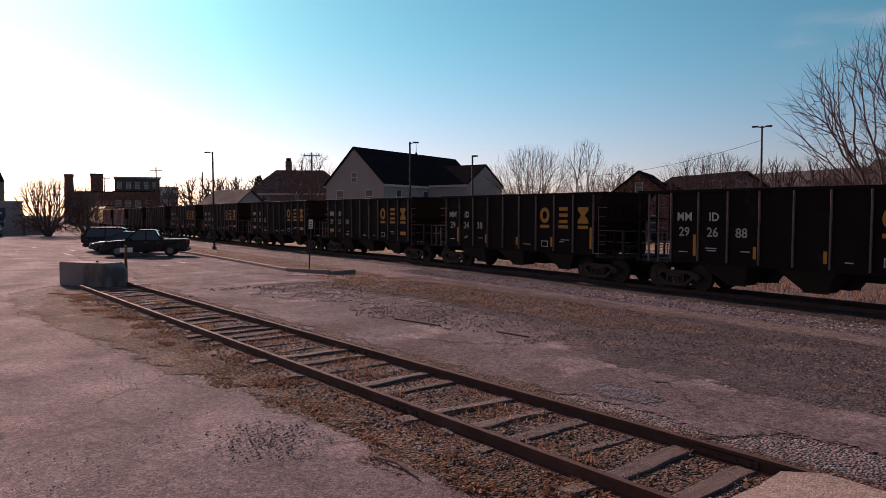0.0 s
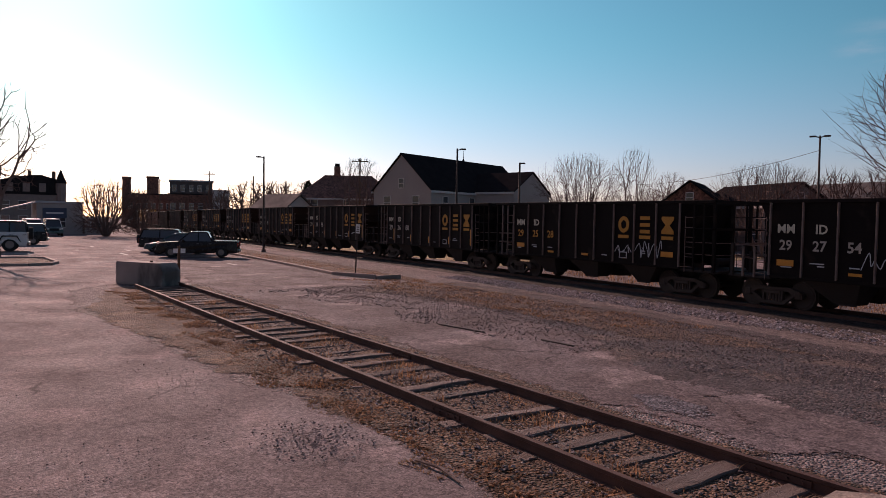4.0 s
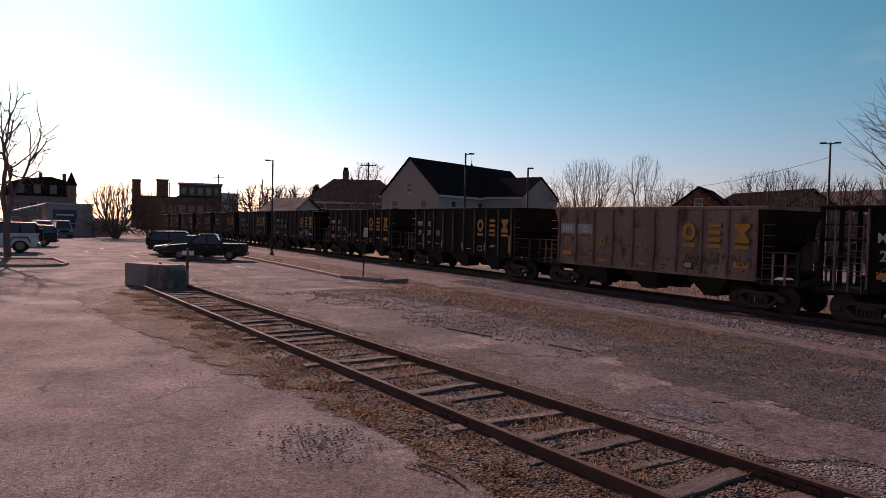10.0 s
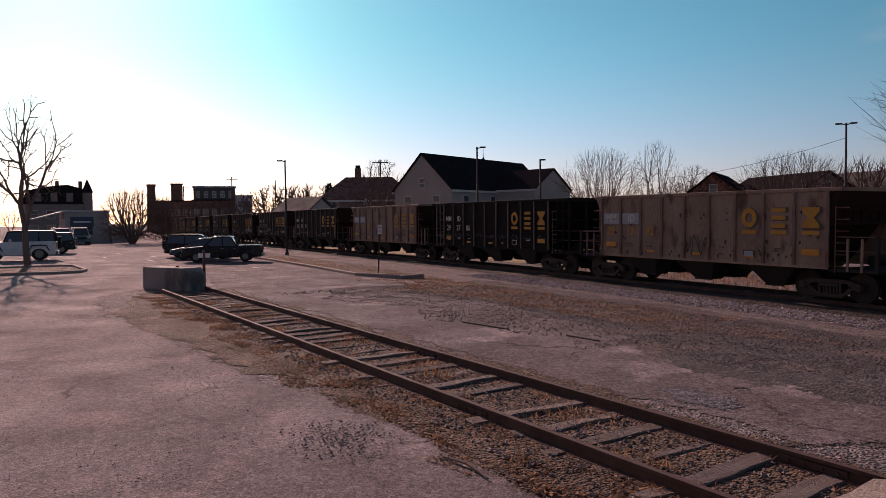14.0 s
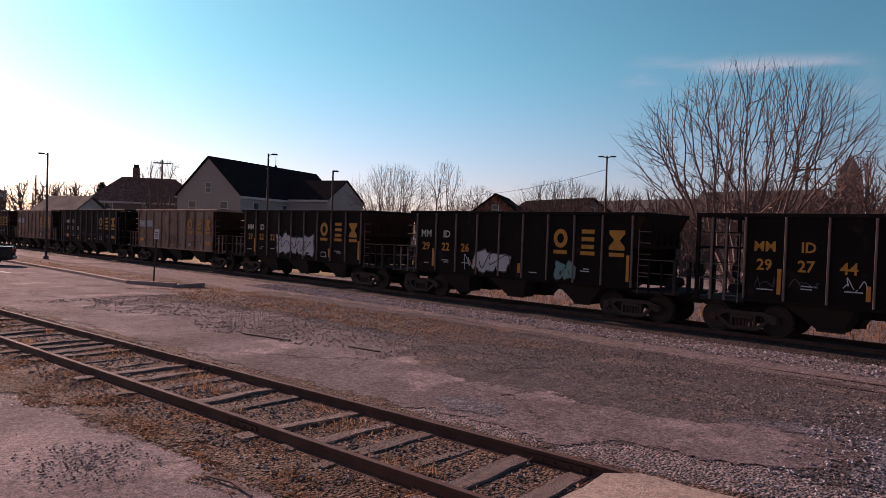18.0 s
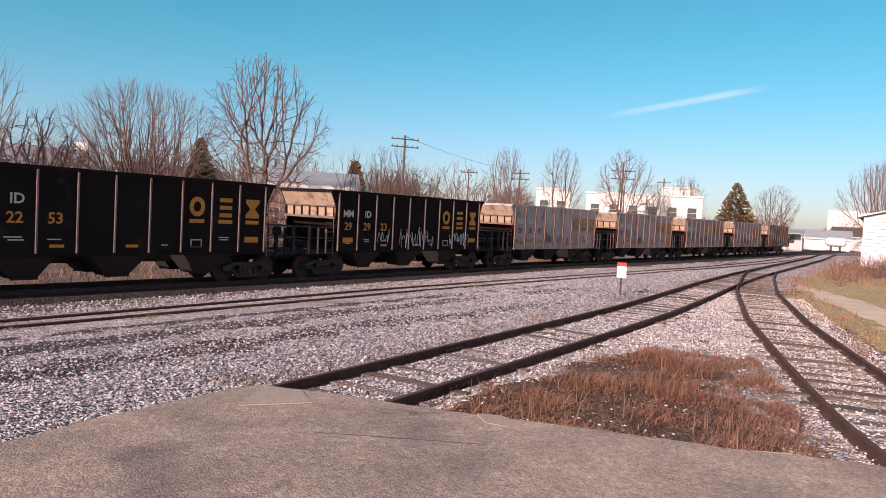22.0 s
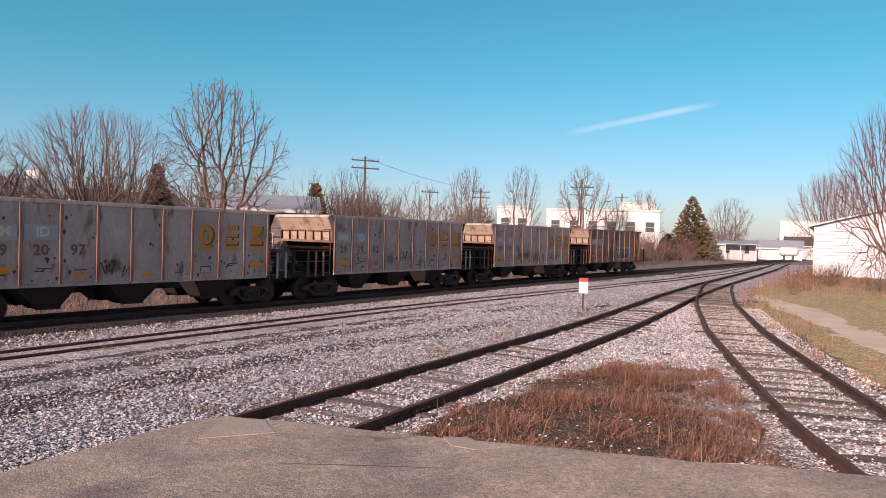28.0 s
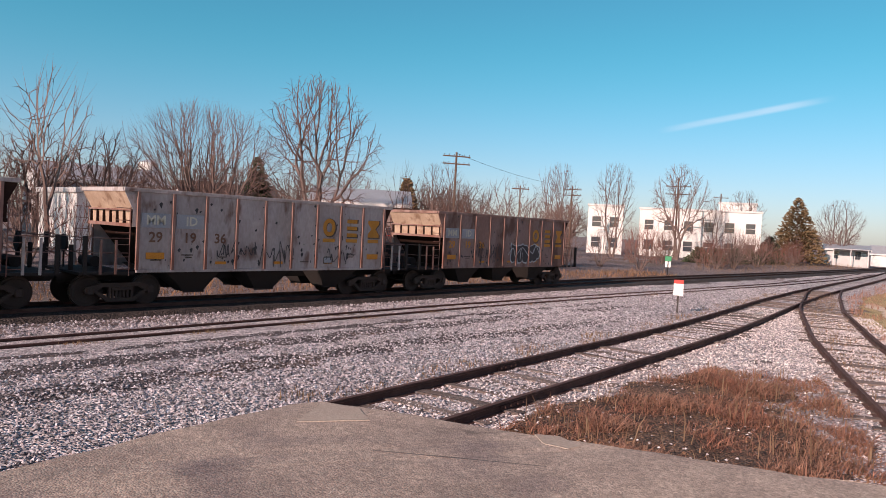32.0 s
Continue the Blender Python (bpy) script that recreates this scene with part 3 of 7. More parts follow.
def sheet(name, outline, material, label, lift=0.02, ragged=0.06, kind="structure", category="ground"):
    """A thin layer on the ground: a grid that knows how deep each point lies inside the outline, so that its border can crumble."""
    pts = np.array(outline, float)
    xs = graded(pts[:, 0].min() - 0.6, pts[:, 0].max() + 0.6, -30, 26, 0.3, 2.0)
    ys = graded(pts[:, 1].min() - 0.6, pts[:, 1].max() + 0.6, -4, 20, 0.3, 1.5)
    X, Y = np.meshgrid(xs, ys)
    dist, odd = np.full(X.shape, 1e9), np.zeros(X.shape, bool)
    for (ax, ay), (bx, by) in zip(pts, np.roll(pts, -1, 0)):
        ex, ey = bx - ax, by - ay
        u = np.clip(((X - ax) * ex + (Y - ay) * ey) / max(ex * ex + ey * ey, 1e-9), 0, 1)
        dist = np.minimum(dist, np.hypot(X - ax - u * ex, Y - ay - u * ey))
        if ay != by:
            odd ^= ((ay > Y) != (by > Y)) & (X < ex * (Y - ay) / ey + ax)
    depth = np.where(odd, dist, -dist)
    verts, deep = [], []
    for j in range(len(ys)):
        for i in range(len(xs)):
            x, y = float(xs[i]), float(ys[j])
            d = float(depth[j, i])
            if abs(d) < 3:
                d += ragged * 2 * (noise.noise((x * 0.9, y * 0.9, 5)) + 0.6 * noise.noise((x * 2.3, y * 2.3, 9)))
            verts.append((x, y, terrain(x, y) + lift * 0.5))
            deep.append(d)
    n = len(xs)
    band = ragged * 0.8 + 0.05
    faces = []
    for j in range(len(ys) - 1):
        for i in range(n - 1):
            f = (j * n + i, j * n + i + 1, (j + 1) * n + i + 1, (j + 1) * n + i)
            if max(deep[k] for k in f) > -band:
                faces.append(f)
    used = sorted({k for f in faces for k in f})
    at = {k: i for i, k in enumerate(used)}
    me = raw(name, [verts[k] for k in used], [tuple(at[k] for k in f) for f in faces], bordered(M[material].name, round(min(max(ragged * 0.7, 0.02), 0.2), 2)))
    me.attributes.new("inside", "FLOAT", "POINT").data.foreach_set("value", [deep[k] for k in used])
    return tagged(new(name, me), label, category, kind=kind)


make_ground()
sheet("parking_lot", [(-140, -60), (-3, -60), (-2.4, 3.4), (-4.6, 4.1), (-8.6, 3.75), (-12.9, 3.0), (-16.5, 3.0), (-20.8, 2.2), (-26.5, 2.6), (-28.4, 4.0), (-28.4, 7.2),
                      (-50, 8.5), (-50, 22), (-140, 22)], "asphalt", "worn purplish asphalt of a parking lot", 0.015, 0.16)
sheet("paved_drive", [(-50.2, 8.3), (-28.2, 7.0), (-12, 7.0), (-5, 7.1), (-3.4, 7.4), (-4.6, 8.6), (-6.5, 9.0), (-9.0, 9.6), (-11.8, 11.4), (-18, 12.3), (-22.6, 11.2), (-25.5, 14.2),
                      (-30, 13.7), (-36, 14.2), (-50.2, 15.2)], "drive", "cracked asphalt drive beside the siding", 0.02, 0.22)
sheet("pavement_patch", [(-5.0, 8.0), (-3.6, 7.7), (-2.4, 8.3), (-1.5, 9.4), (-2.0, 10.0), (-4.0, 9.5), (-7.5, 9.0)], "drive", "worn pale patch of pavement", 0.03, 0.22)
sheet("gravel_patch", [(-7.0, 7.5), (-6.2, 7.3), (-5.6, 7.7), (-6.0, 8.3), (-6.8, 8.2)], "patch", "blue-grey gravel filling a pothole", 0.036, 0.22)
sheet("gravel_patch", [(-4.6, 9.6), (-1.0, 10.6), (1.5, 9.9), (0.4, 8.9), (-1.3, 8.3), (-2.2, 9.9)], "patch", "blue-grey gravel beside the drive", 0.026, 0.3)
sheet("siding_bed", [(-27, 3.9), (-20.8, 2.4), (-12.9, 3.2), (-8.6, 3.9), (-3, 4.2), (0, 4.6), (0, 7.1), (-27, 6.9)], "dirt", "earth and dead leaves between the rails of the siding", 0.028, 0.18)
sheet("dark_gravel", [(-22.5, 11.0), (-18, 11.4), (-12, 10.4), (-8, 8.8), (-4, 8.2), (-1.5, 8.4), (0.5, 10.4), (4, 12.0), (8, 13.6), (2, 15.3), (-6, 16.6), (-14, 18.2), (-27, 18.9), (-26, 15.0)], "dark_gravel", "dark trodden gravel and earth beside the line", 0.012, 0.35)
for x0, x1, y0, w in ((1.0, 26.0, 11.6, 1.0), (0.5, 21.0, 9.7, 0.7), (3.0, 30.0, 13.2, 0.6)):
    sheet("wheel_track", [(x0, y0 - w / 2), ((x0 + x1) / 2, y0 - w * 0.6 - 0.3), (x1, y0 - w / 2 - 1.4), (x1, y0 + w / 2 - 1.4), ((x0 + x1) / 2, y0 + w * 0.6 - 0.3), (x0, y0 + w / 2)], "dark_gravel", "dark wheel tracks in the pale stone", 0.028, 0.34)
sheet("dirt_bank", [(-25.5, 14.1), (-22.4, 11.4), (-18, 12.5), (-11, 12.2), (-8, 14.5), (-14, 16.5), (-26, 17.5)], "dirt", "bank of brown earth and leaves", 0.03, 0.4)
sheet("grass_strip", [(-110, 19.0), (-95, 17.6), (-50, 15.6), (-36, 14.9), (-28, 15.0), (-27, 17.3), (-50, 19.2), (-95, 21.6), (-110, 22.6)], "dirt", "strip of dead grass and leaves along the main line", 0.05, 0.2)
sheet("ballast_shoulder", [(5.5, 4.4), (9, 4.0), (16, 3.2), (28, 3.6), (60, 3.2), (120, 2), (120, 9), (60, 14.0), (34, 17.0), (22, 18.2), (8, 18.6), (3, 17.6), (1.0, 12.5), (-0.6, 9.5), (0.2, 7.0), (2.0, 4.6)], "ballast", "pale crushed stone round the sidings", 0.02, 0.5)
sheet("ballast_shoulder", [(5.0, -3.4), (9, -1.7), (16, 0), (28, 2.6), (44, 3.9), (44, 6.2), (28, 5), (16, 3.6), (8, 3.8), (5.6, 3.6)], "ballast", "pale crushed stone round the spur", 0.024, 0.4)
sheet("lawn", [(14.6, -0.9), (17.5, -0.2), (20.7, 0.7), (24, 1.7), (30, 3.1), (38, 3.9), (60, 3.6), (120, 1.5), (120, -60), (10, -60), (8, -4.4), (11.5, -2.6)], "lawn", "yellowed winter lawn", 0.03, 0.3)
sheet("sand_path", [(13, -3.6), (17.7, -1.6), (21.2, -0.5), (25.5, 0.6), (30, 1.9), (35, 3.2), (39, 3.7), (36, 2.2), (31.3, 0.5), (25.8, -0.7), (21.9, -1.9), (17, -4.6)], "sand", "bare sandy track across the lawn", 0.045, 0.25)


def bed(line, x0, x1, half, lift, name, label, material):
    verts, faces = [], []
    xs = np.arange(x0, x1 + 0.1, 1.0)
    for x in xs:
        c = on(line, x)
        for k, dz in ((-half - 1.0, -0.35), (-half, 0.0), (half, 0.0), (half + 1.0, -0.35)):
            verts.append((float(x), c + k, on(RAIL_Z, x) + lift + dz + 0.03 * noise.noise((x * 0.8, k, 3))))
    for i in range(len(xs) - 1):
        for k in range(3):
            a = i * 4 + k
            faces.append((a, a + 4, a + 5, a + 1))
    tagged(new(name, raw(name, verts, faces, material)), label, "ground", kind="structure")


# bed colour carries the dark band of shade under the train as well as oil
bed(MAIN, -230, 200, 1.75, -0.12, "track_bed", "dark oily ballast under the main line, train shade in its colour", M["oily"])


# ---- tracks ----
HEAD = [(-0.035, 0.0), (-0.035, -0.035), (-0.01, -0.05), (-0.01, -0.125), (-0.068, -0.14), (-0.068, -0.155), (0.068, -0.155), (0.068, -0.14), (0.01, -0.125), (0.01, -0.05), (0.035, -0.035), (0.035, 0.0)]


def rail(line, side, x0, x1, top, parent, step):
    verts, faces = [], []
    xs = np.arange(x0, x1 + 1e-6, step)
    n = len(HEAD)
    for x in xs:
        c = on(line, x)
        dy = (on(line, x + 0.5) - on(line, x - 0.5))
        nrm = Vector((-dy, 1, 0)).normalized()
        p = Vector((x, c, top(x))) + nrm * side * 0.7525
        for u, v in HEAD:
            verts.append(tuple(p + nrm * u + Vector((0, 0, v))))
    for i in range(len(xs) - 1):
        for k in range(n):
            a, b = i * n + k, i * n + (k + 1) % n
            faces.append((a, a + n, b + n, b))
    faces += [tuple(range(n)), tuple(range((len(xs) - 1) * n, len(xs) * n))[::-1]]
    me = raw("rail", verts, faces, M["rail"])
    me.materials.append(M["rail_top"])
    for p in me.polygons:
        if p.normal.z > 0.9 and len(p.vertices) == 4 and p.index % n == n - 1:
            p.material_index = 1
    ob = part("rail", me, None, parent)
    return ob


def tie_mesh(seed, half=1.28):
    bm = B()
    box(bm, -0.11, 0.11, -half, half, -0.16, 0.0, 0.012)
    bmesh.ops.subdivide_edges(bm, edges=[e for e in bm.edges if abs(e.verts[0].co.y - e.verts[1].co.y) > 1], cuts=5)
    for v in bm.verts:
        v.co.x += 0.05 * noise.noise((v.co.y * 2, v.co.z * 9, seed * 3.1))
        v.co.z += 0.03 * noise.noise((v.co.y * 1.5, v.co.x * 7, seed * 1.7))
    return mesh_of("tie", bm, M["tie"])


TIES = [tie_mesh(i) for i in range(5)]
BURIED = [tie_mesh(10 + i, 0.84 + 0.05 * i) for i in range(6)]


def track(name, label, line, x0, x1, top, ties=(), spacing=0.56, step=1.0, depth=0.15, buried=False):
    t = thing(name, label, "railway track", kind="structure")
    for side in (-1, 1):
        rail(line, side, x0, x1, (lambda x, s=side: top(x, s)) if buried == "sloping" else top, t, step)
    rnd = random.Random(len(name) + int(x0))
    for a, b in ties:
        x = a
        while x < b:
            dy = on(line, x + 0.5) - on(line, x - 0.5)
            mesh = rnd.choice(BURIED if buried else TIES)
            if not buried or rnd.random() < 0.85:
                part("tie", mesh, None, t, at=pose(x, on(line, x) + rnd.uniform(-0.1, 0.1), top(x) - depth - rnd.uniform(0.0, 0.035), 0, 0, math.degrees(math.atan(dy)) + rnd.uniform(-3, 3)))
            x += spacing * rnd.uniform(0.85, 1.2)
    return t


def level(z):
    return lambda x: z


main_track = track("main_track", "rusty main line rails on ballast", MAIN, -230, 200, lambda x: on(RAIL_Z, x), [(-32, 46)], 0.6, 2.0, 0.15)
second_track = track("passing_track", "half-buried rails of a disused passing track", SECOND, -8, 100, lambda x, s=0: terrain(x, on(SECOND, x) + 0.75 * s) + 0.078 - 0.008 * max(3 - x, 0), [(14, 46)], 0.62, 1.0, 0.09, "sloping")
west_siding = track("siding", "worn siding with brown rails and grey rotting ties", SIDING, -26.6, 110, level(0.16), [(-26.3, 0.5), (6.5, 46)], 0.62, 0.5, 0.108, True)
spur_track = track("spur_track", "curved spur of rusty rails on pale stone", SPUR, 5.9, 46.5, level(0.16), [(6.2, 40)], 0.6, 0.5, 0.106, True)


def joint_bar(line, side, x, top, parent):
    """A splice plate with four bolts across a rail joint."""
    bm = B()
    for s in (-1, 1):
        box(bm, -0.32, 0.32, s * 0.012, s * 0.03, -0.115, -0.052)
        for k in (-0.24, -0.09, 0.09, 0.24):
            rod(bm, (k, s * 0.03, -0.085), (k, s * 0.055, -0.085), 0.016, n=6)
    dy = on(line, x + 0.5) - on(line, x - 0.5)
    part("joint_bar", bm, M["rail"], parent, at=pose(x, on(line, x) + side * 0.7525, top, 0, 0, math.degrees(math.atan(dy))))


for side, x in ((1, -3.9), (1, -11.0), (-1, -7.4), (-1, -18.0), (1, 10.9), (-1, 8.6), (1, 20.5), (-1, 16.0)):
    joint_bar(SIDING, side, x, 0.16, west_siding)


# ---- the loading dock on which the camera stands ----
def dock():
    t = thing("loading_dock", "raised concrete loading dock with worn, chipped edges", "loading dock", kind="structure")
    pts = [(-2.28, 4.28), (-2.12, 4.44), (1.0, 4.52), (4.2, 4.58), (4.45, 4.46), (4.85, 3.1), (5.35, 1.4), (5.95, -0.4), (7.3, -4.6), (7.6, -9.0), (-2.0, -9.0), (-2.05, 0.0)]
    ring = []
    for (x0, y0), (x1, y1) in zip(pts, pts[1:] + pts[:1]):
        n = max(int(math.hypot(x1 - x0, y1 - y0) / 0.16), 1)
        for i in range(n):
            x, y = x0 + (x1 - x0) * i / n, y0 + (y1 - y0) * i / n
            k = 0.035 * noise.noise((x * 2.3, y * 2.3, 1)) + 0.012 * noise.noise((x * 9, y * 9, 2))
            ring.append((x + k, y + k))
    bm = B()
    n = len(ring)
    cx, cy = sum(p[0] for p in ring) / n, sum(p[1] for p in ring) / n
    rows = []
    for inset, z in ((0.0, -0.1), (0.0, 0.855), (0.012, 0.885), (0.04, 0.9)):
        row = []
        for x, y in ring:
            d = Vector((cx - x, cy - y)).normalized()
            row.append(bm.verts.new((x + d.x * inset, y + d.y * inset, z + (0.012 * noise.noise((x * 3, y * 3, 4)) if z > 0.5 else 0))))
        rows.append(row)
    for a, b in zip(rows, rows[1:]):
        for i in range(n):
            bm.faces.new((a[i], a[(i + 1) % n], b[(i + 1) % n], b[i]))
    bm.faces.new(rows[-1])
    bmesh.ops.triangulate(bm, faces=[f for f in bm.faces if len(f.verts) > 4])
    part("slab", bm, M["concrete"], t)
    # a mended strip and thin repair rings on top
    bm = B()
    prism(bm, [(3.85, 4.1), (4.38, 4.38), (4.5, 4.05), (4.3, 3.75)], "z", 0.896, 0.9055)
    part("repair_patch", bm, M["mortar"], t, "pale mortar repair at the corner")
    bm = B()
    prism(bm, [(4.78, 2.45), (4.95, 2.62), (5.04, 2.45), (4.93, 2.22), (4.8, 2.26)], "z", 0.896, 0.9055)
    part("repair_patch", bm, M["mortar"], t, "small pale mortar patch")
    bm = B()
    prism(bm, [(3.75, 3.22), (3.758, 3.226), (4.05, 2.72), (4.338, 2.186), (4.33, 2.18), (4.04, 2.70)], "z", 0.901, 0.905)
    part("seam", bm, M["old_concrete"], t, "hairline seam in the concrete")


dock()


# ---- kerbs ----
def kerb(points, label):
    t = thing("kerb", label, "kerb", "kerbs", kind="structure")
    for (x0, y0), (x1, y1) in zip(points, points[1:]):
        d = Vector((x1 - x0, y1 - y0, 0))
        n = max(int(d.length / 3.0), 1)
        for i in range(n):
            p = Vector((x0, y0, 0)) + d * (i / n)
            L = d.length / n - 0.02
            bm = B()
            box(bm, 0, L, -0.085, 0.085, -0.1, 0.14, 0.02)
            part("kerb_stone", bm, M["kerb"], t, at=pose(p.x, p.y, terrain(p.x, p.y), 0, 0, math.degrees(math.atan2(d.y, d.x))))


kerb([(-110, 18.8), (-95, 17.4), (-62, 15.6), (-49, 15.2), (-36.3, 14.4), (-30.2, 13.9), (-28.0, 14.9), (-28.4, 16.4)], "tan concrete kerb round the dead grass strip")
kerb([(-41.2, -2.0), (-41.0, 0.2), (-40.4, 2.2), (-40.7, 3.2), (-42.0, 3.6), (-46.6, 3.4), (-47.5, 2.0), (-47.5, -2.0)], "concrete kerb of a planting island")
sheet("island_bed", [(-47.4, -2), (-47.3, 2), (-46.4, 3.3), (-42, 3.5), (-40.9, 3.0), (-40.6, 2.2), (-41.2, -2)], "dirt", "mulch in the planting island", 0.1, 0.0)
for i in range(8):
    x = -48.9 - i * 2.3
    bm = B()
    box(bm, x, x + 0.16, -4.5, -0.0745 * x, 0.02, 0.0235)
    tagged(part("parking_line", bm, M["line"]), "faded white parking line", "road marking", "parking lines", "structure")
for i, (x, y) in enumerate(((-50, 8.2), (-56, 9.4), (-64, 8.0), (-38, 11.5), (-58, 6.2))):
    bm = B()
    box(bm, -2.0 + 0.4 * i, 0.6, -0.05, 0.16, 0.0, 0.003)
    tagged(part("worn_marking", bm, M["line"], at=pose(x, y, 0.024)), "worn white paint on asphalt", "road marking", "parking lines", "structure")


# ---- loose stones ----
def stones(name, count, area, size, material, label, seed, keep):
    rnd = np.random.RandomState(seed)
    base = np.array([(1, 0, 0), (-1, 0, 0), (0, 1, 0), (0, -1, 0), (0, 0, 1), (0, 0, -1)], float)
    tri = np.array([(0, 2, 4), (2, 1, 4), (1, 3, 4), (3, 0, 4), (2, 0, 5), (1, 2, 5), (3, 1, 5), (0, 3, 5)])
    V, F, k = [], [], 0
    while k < count:
        x, y = rnd.uniform(area[0], area[1]), rnd.uniform(area[2], area[3])
        if not keep(x, y, rnd):
            continue
        s = size * rnd.uniform(0.5, 1.5)
        a = rnd.uniform(0, 6.28)
        v = base * (s * rnd.uniform(0.6, 1.3, (6, 1))) * np.array((1, 1, 0.6)) + rnd.uniform(-0.25, 0.25, (6, 3)) * s
        c, d = math.cos(a), math.sin(a)
        v = np.stack([v[:, 0] * c - v[:, 1] * d + x, v[:, 0] * d + v[:, 1] * c + y, v[:, 2] + terrain(x, y) + 0.024 + s * 0.12], 1)
        V.append(v)
        F.append(tri + 6 * k)
        k += 1
    me = raw(name, np.concatenate(V).tolist(), np.concatenate(F).tolist(), material)
    return tagged(new(name, me), label, "stones", kind="stuff")


def in_patch(x, y):
    k = 0.35 * noise.noise((x * 0.8, y * 0.8, 2))
    lo, hi = on(SPUR, x) + 1.15 + k, on(SIDING, x) - 1.25 + k
    return lo < y < hi and x < 14.5 + k * 4 and not (x > 12.5 and y > 3.9)


def clear_of_rails(x, y):
    for line in (SIDING, SPUR):
        if line[0][0] <= x <= line[0][-1] and abs(abs(y - on(line, x)) - 0.7525) < 0.1:
            return False
    return True


M["stone_mix"] = surface("stone_mix", (0.385, 0.355, 0.37), 0.9, second=(0.2, 0.178, 0.192), scale=7, fine=40, bump=0.15, island=0.75)
M["stone_pale"] = surface("stone_pale", (0.62, 0.545, 0.52), 0.9, second=(0.38, 0.33, 0.32), scale=7, fine=40, bump=0.15, island=0.5)
M["stone_dark"] = surface("stone_dark", (0.26, 0.205, 0.19), 0.9, second=(0.15, 0.115, 0.105), scale=7, fine=40, bump=0.15, island=0.6)
stones("ballast_stones", 32000, (-2.5, 22, 4.8, 13.5), 0.0225, M["stone_mix"], "loose grey crushed stones by the dock", 3,
       lambda x, y, r: clear_of_rails(x, y) and r.uniform() < (1.0 if (x > 0.2 and y < 12) else 0.35) * (1 if y < 10.5 else 0.4))
stones("spur_stones", 20000, (6, 30, -2, 6.5), 0.021, M["stone_pale"], "loose pale crushed stones between the rails", 4,
       lambda x, y, r: clear_of_rails(x, y) and y > on(SPUR, x) - 1.6 and not (in_patch(x, y) and r.uniform() < 0.9) and not (abs(y - on(SIDING, x)) < 0.68 and r.uniform() < 0.45))
stones("gravel_stones", 15000, (-24, 0, 7, 17), 0.02, M["stone_dark"], "loose gravel and crumbs of asphalt", 5,
       lambda x, y, r: y > 9.6 + 0.1 * (x + 12) + 1.2 * noise.noise((x * 0.7, y * 0.7, 2)) and r.uniform() < 0.3 + 0.8 * max(noise.noise((x * 0.6, y * 1.2, 4)), 0))
stones("siding_stones", 6000, (-24, 0, 4.2, 6.8), 0.02, M["stone_dark"], "stones between the siding's rails", 6, lambda x, y, r: clear_of_rails(x, y) and r.uniform() < 0.5)
stones("ballast_edge_stones", 12000, (-30, 45, 15.5, 23.0), 0.034, M["stone_mix"], "ballast stones along the main line", 7, lambda x, y, r: -4.2 < y - on(MAIN, x) < -2.1)
stones("yard_stones", 9000, (20, 48, 6.2, 15.5), 0.032, M["stone_mix"], "crushed stones of the yard", 10, lambda x, y, r: clear_of_rails(x, y) and on(SIDING, x) + 1.0 < y < on(SECOND, x) + 1.5)
stones("asphalt_crumbs", 2800, (-22, -2.5, -3, 3.9), 0.0095, M["stone_dark"], "dark crumbs scattered on the asphalt", 8, lambda x, y, r: r.uniform() < 0.05 + 1.2 * max(noise.noise((x * 0.55, y * 0.55, 7)) - 0.15, 0))
stones("leaf_litter", 420, (-8.6, -6.0, 2.1, 4.0), 0.014, M["stone_dark"], "dark crumbs gathered in a hollow of the asphalt", 9, lambda x, y, r: r.uniform() < 1 - math.hypot((x + 7.4) / 1.0, (y - 3.05) / 0.7))


# ---- the train ----
PITCH, SIDE_L, SILL, TOP, HALF = 13.65, 9.98, 1.14, 3.52, 1.55
# distance of the last car's leading edge along the line, by time
PROGRESS = ((-1.0, 237.0), (0.0, 230.6), (3.0, 211.5), (6.0, 192.3), (9.0, 173.3), (13.0, 147.9), (16.0, 128.7), (18.6, 112.0), (20.0, 103.5), (21.2, 95.6), (23.0, 84.2), (26.0, 64.5), (28.0, 51.6), (30.0, 38.6), (32.0, 25.5), (33.0, 19.0))
_arc = np.concatenate([[0], np.cumsum(np.hypot(np.diff(MAIN[0]), np.diff(MAIN[1])))])
_arc -= np.interp(0, MAIN[0], _arc)


def along(s):
    x = float(np.interp(s, _arc, MAIN[0]))
    return Vector((x, on(MAIN, x), on(RAIL_Z, x)))


def car_pose(s):
    """The pose of a car whose side begins at s: both trucks stand on the line."""
    a, b = along(s - 0.2), along(s + 9.75)
    d = (b - a).normalized()
    m = d.to_track_quat("X", "Z").to_matrix().to_4x4()
    return Matrix.Translation(a + d * 0.2) @ m


def plate(bm, pts, y):
    """A thin plate in the plane of the car's near side."""
    return prism(bm, pts, "y", y - 0.003, y)


def ring_pts(cx, cz, rx, rz, n=20):
    return [(cx + rx * math.cos(2 * math.pi * i / n), cz + rz * math.sin(2 * math.pi * i / n)) for i in range(n)]


def logo_ring():
    bm = B()
    out, inn = ring_pts(0, 0, 0.29, 0.33), ring_pts(0, 0, 0.14, 0.17)
    n = len(out)
    for i in range(n):
        prism(bm, [out[i], out[(i + 1) % n], inn[(i + 1) % n], inn[i]], "y", -0.003, 0)
    return bm


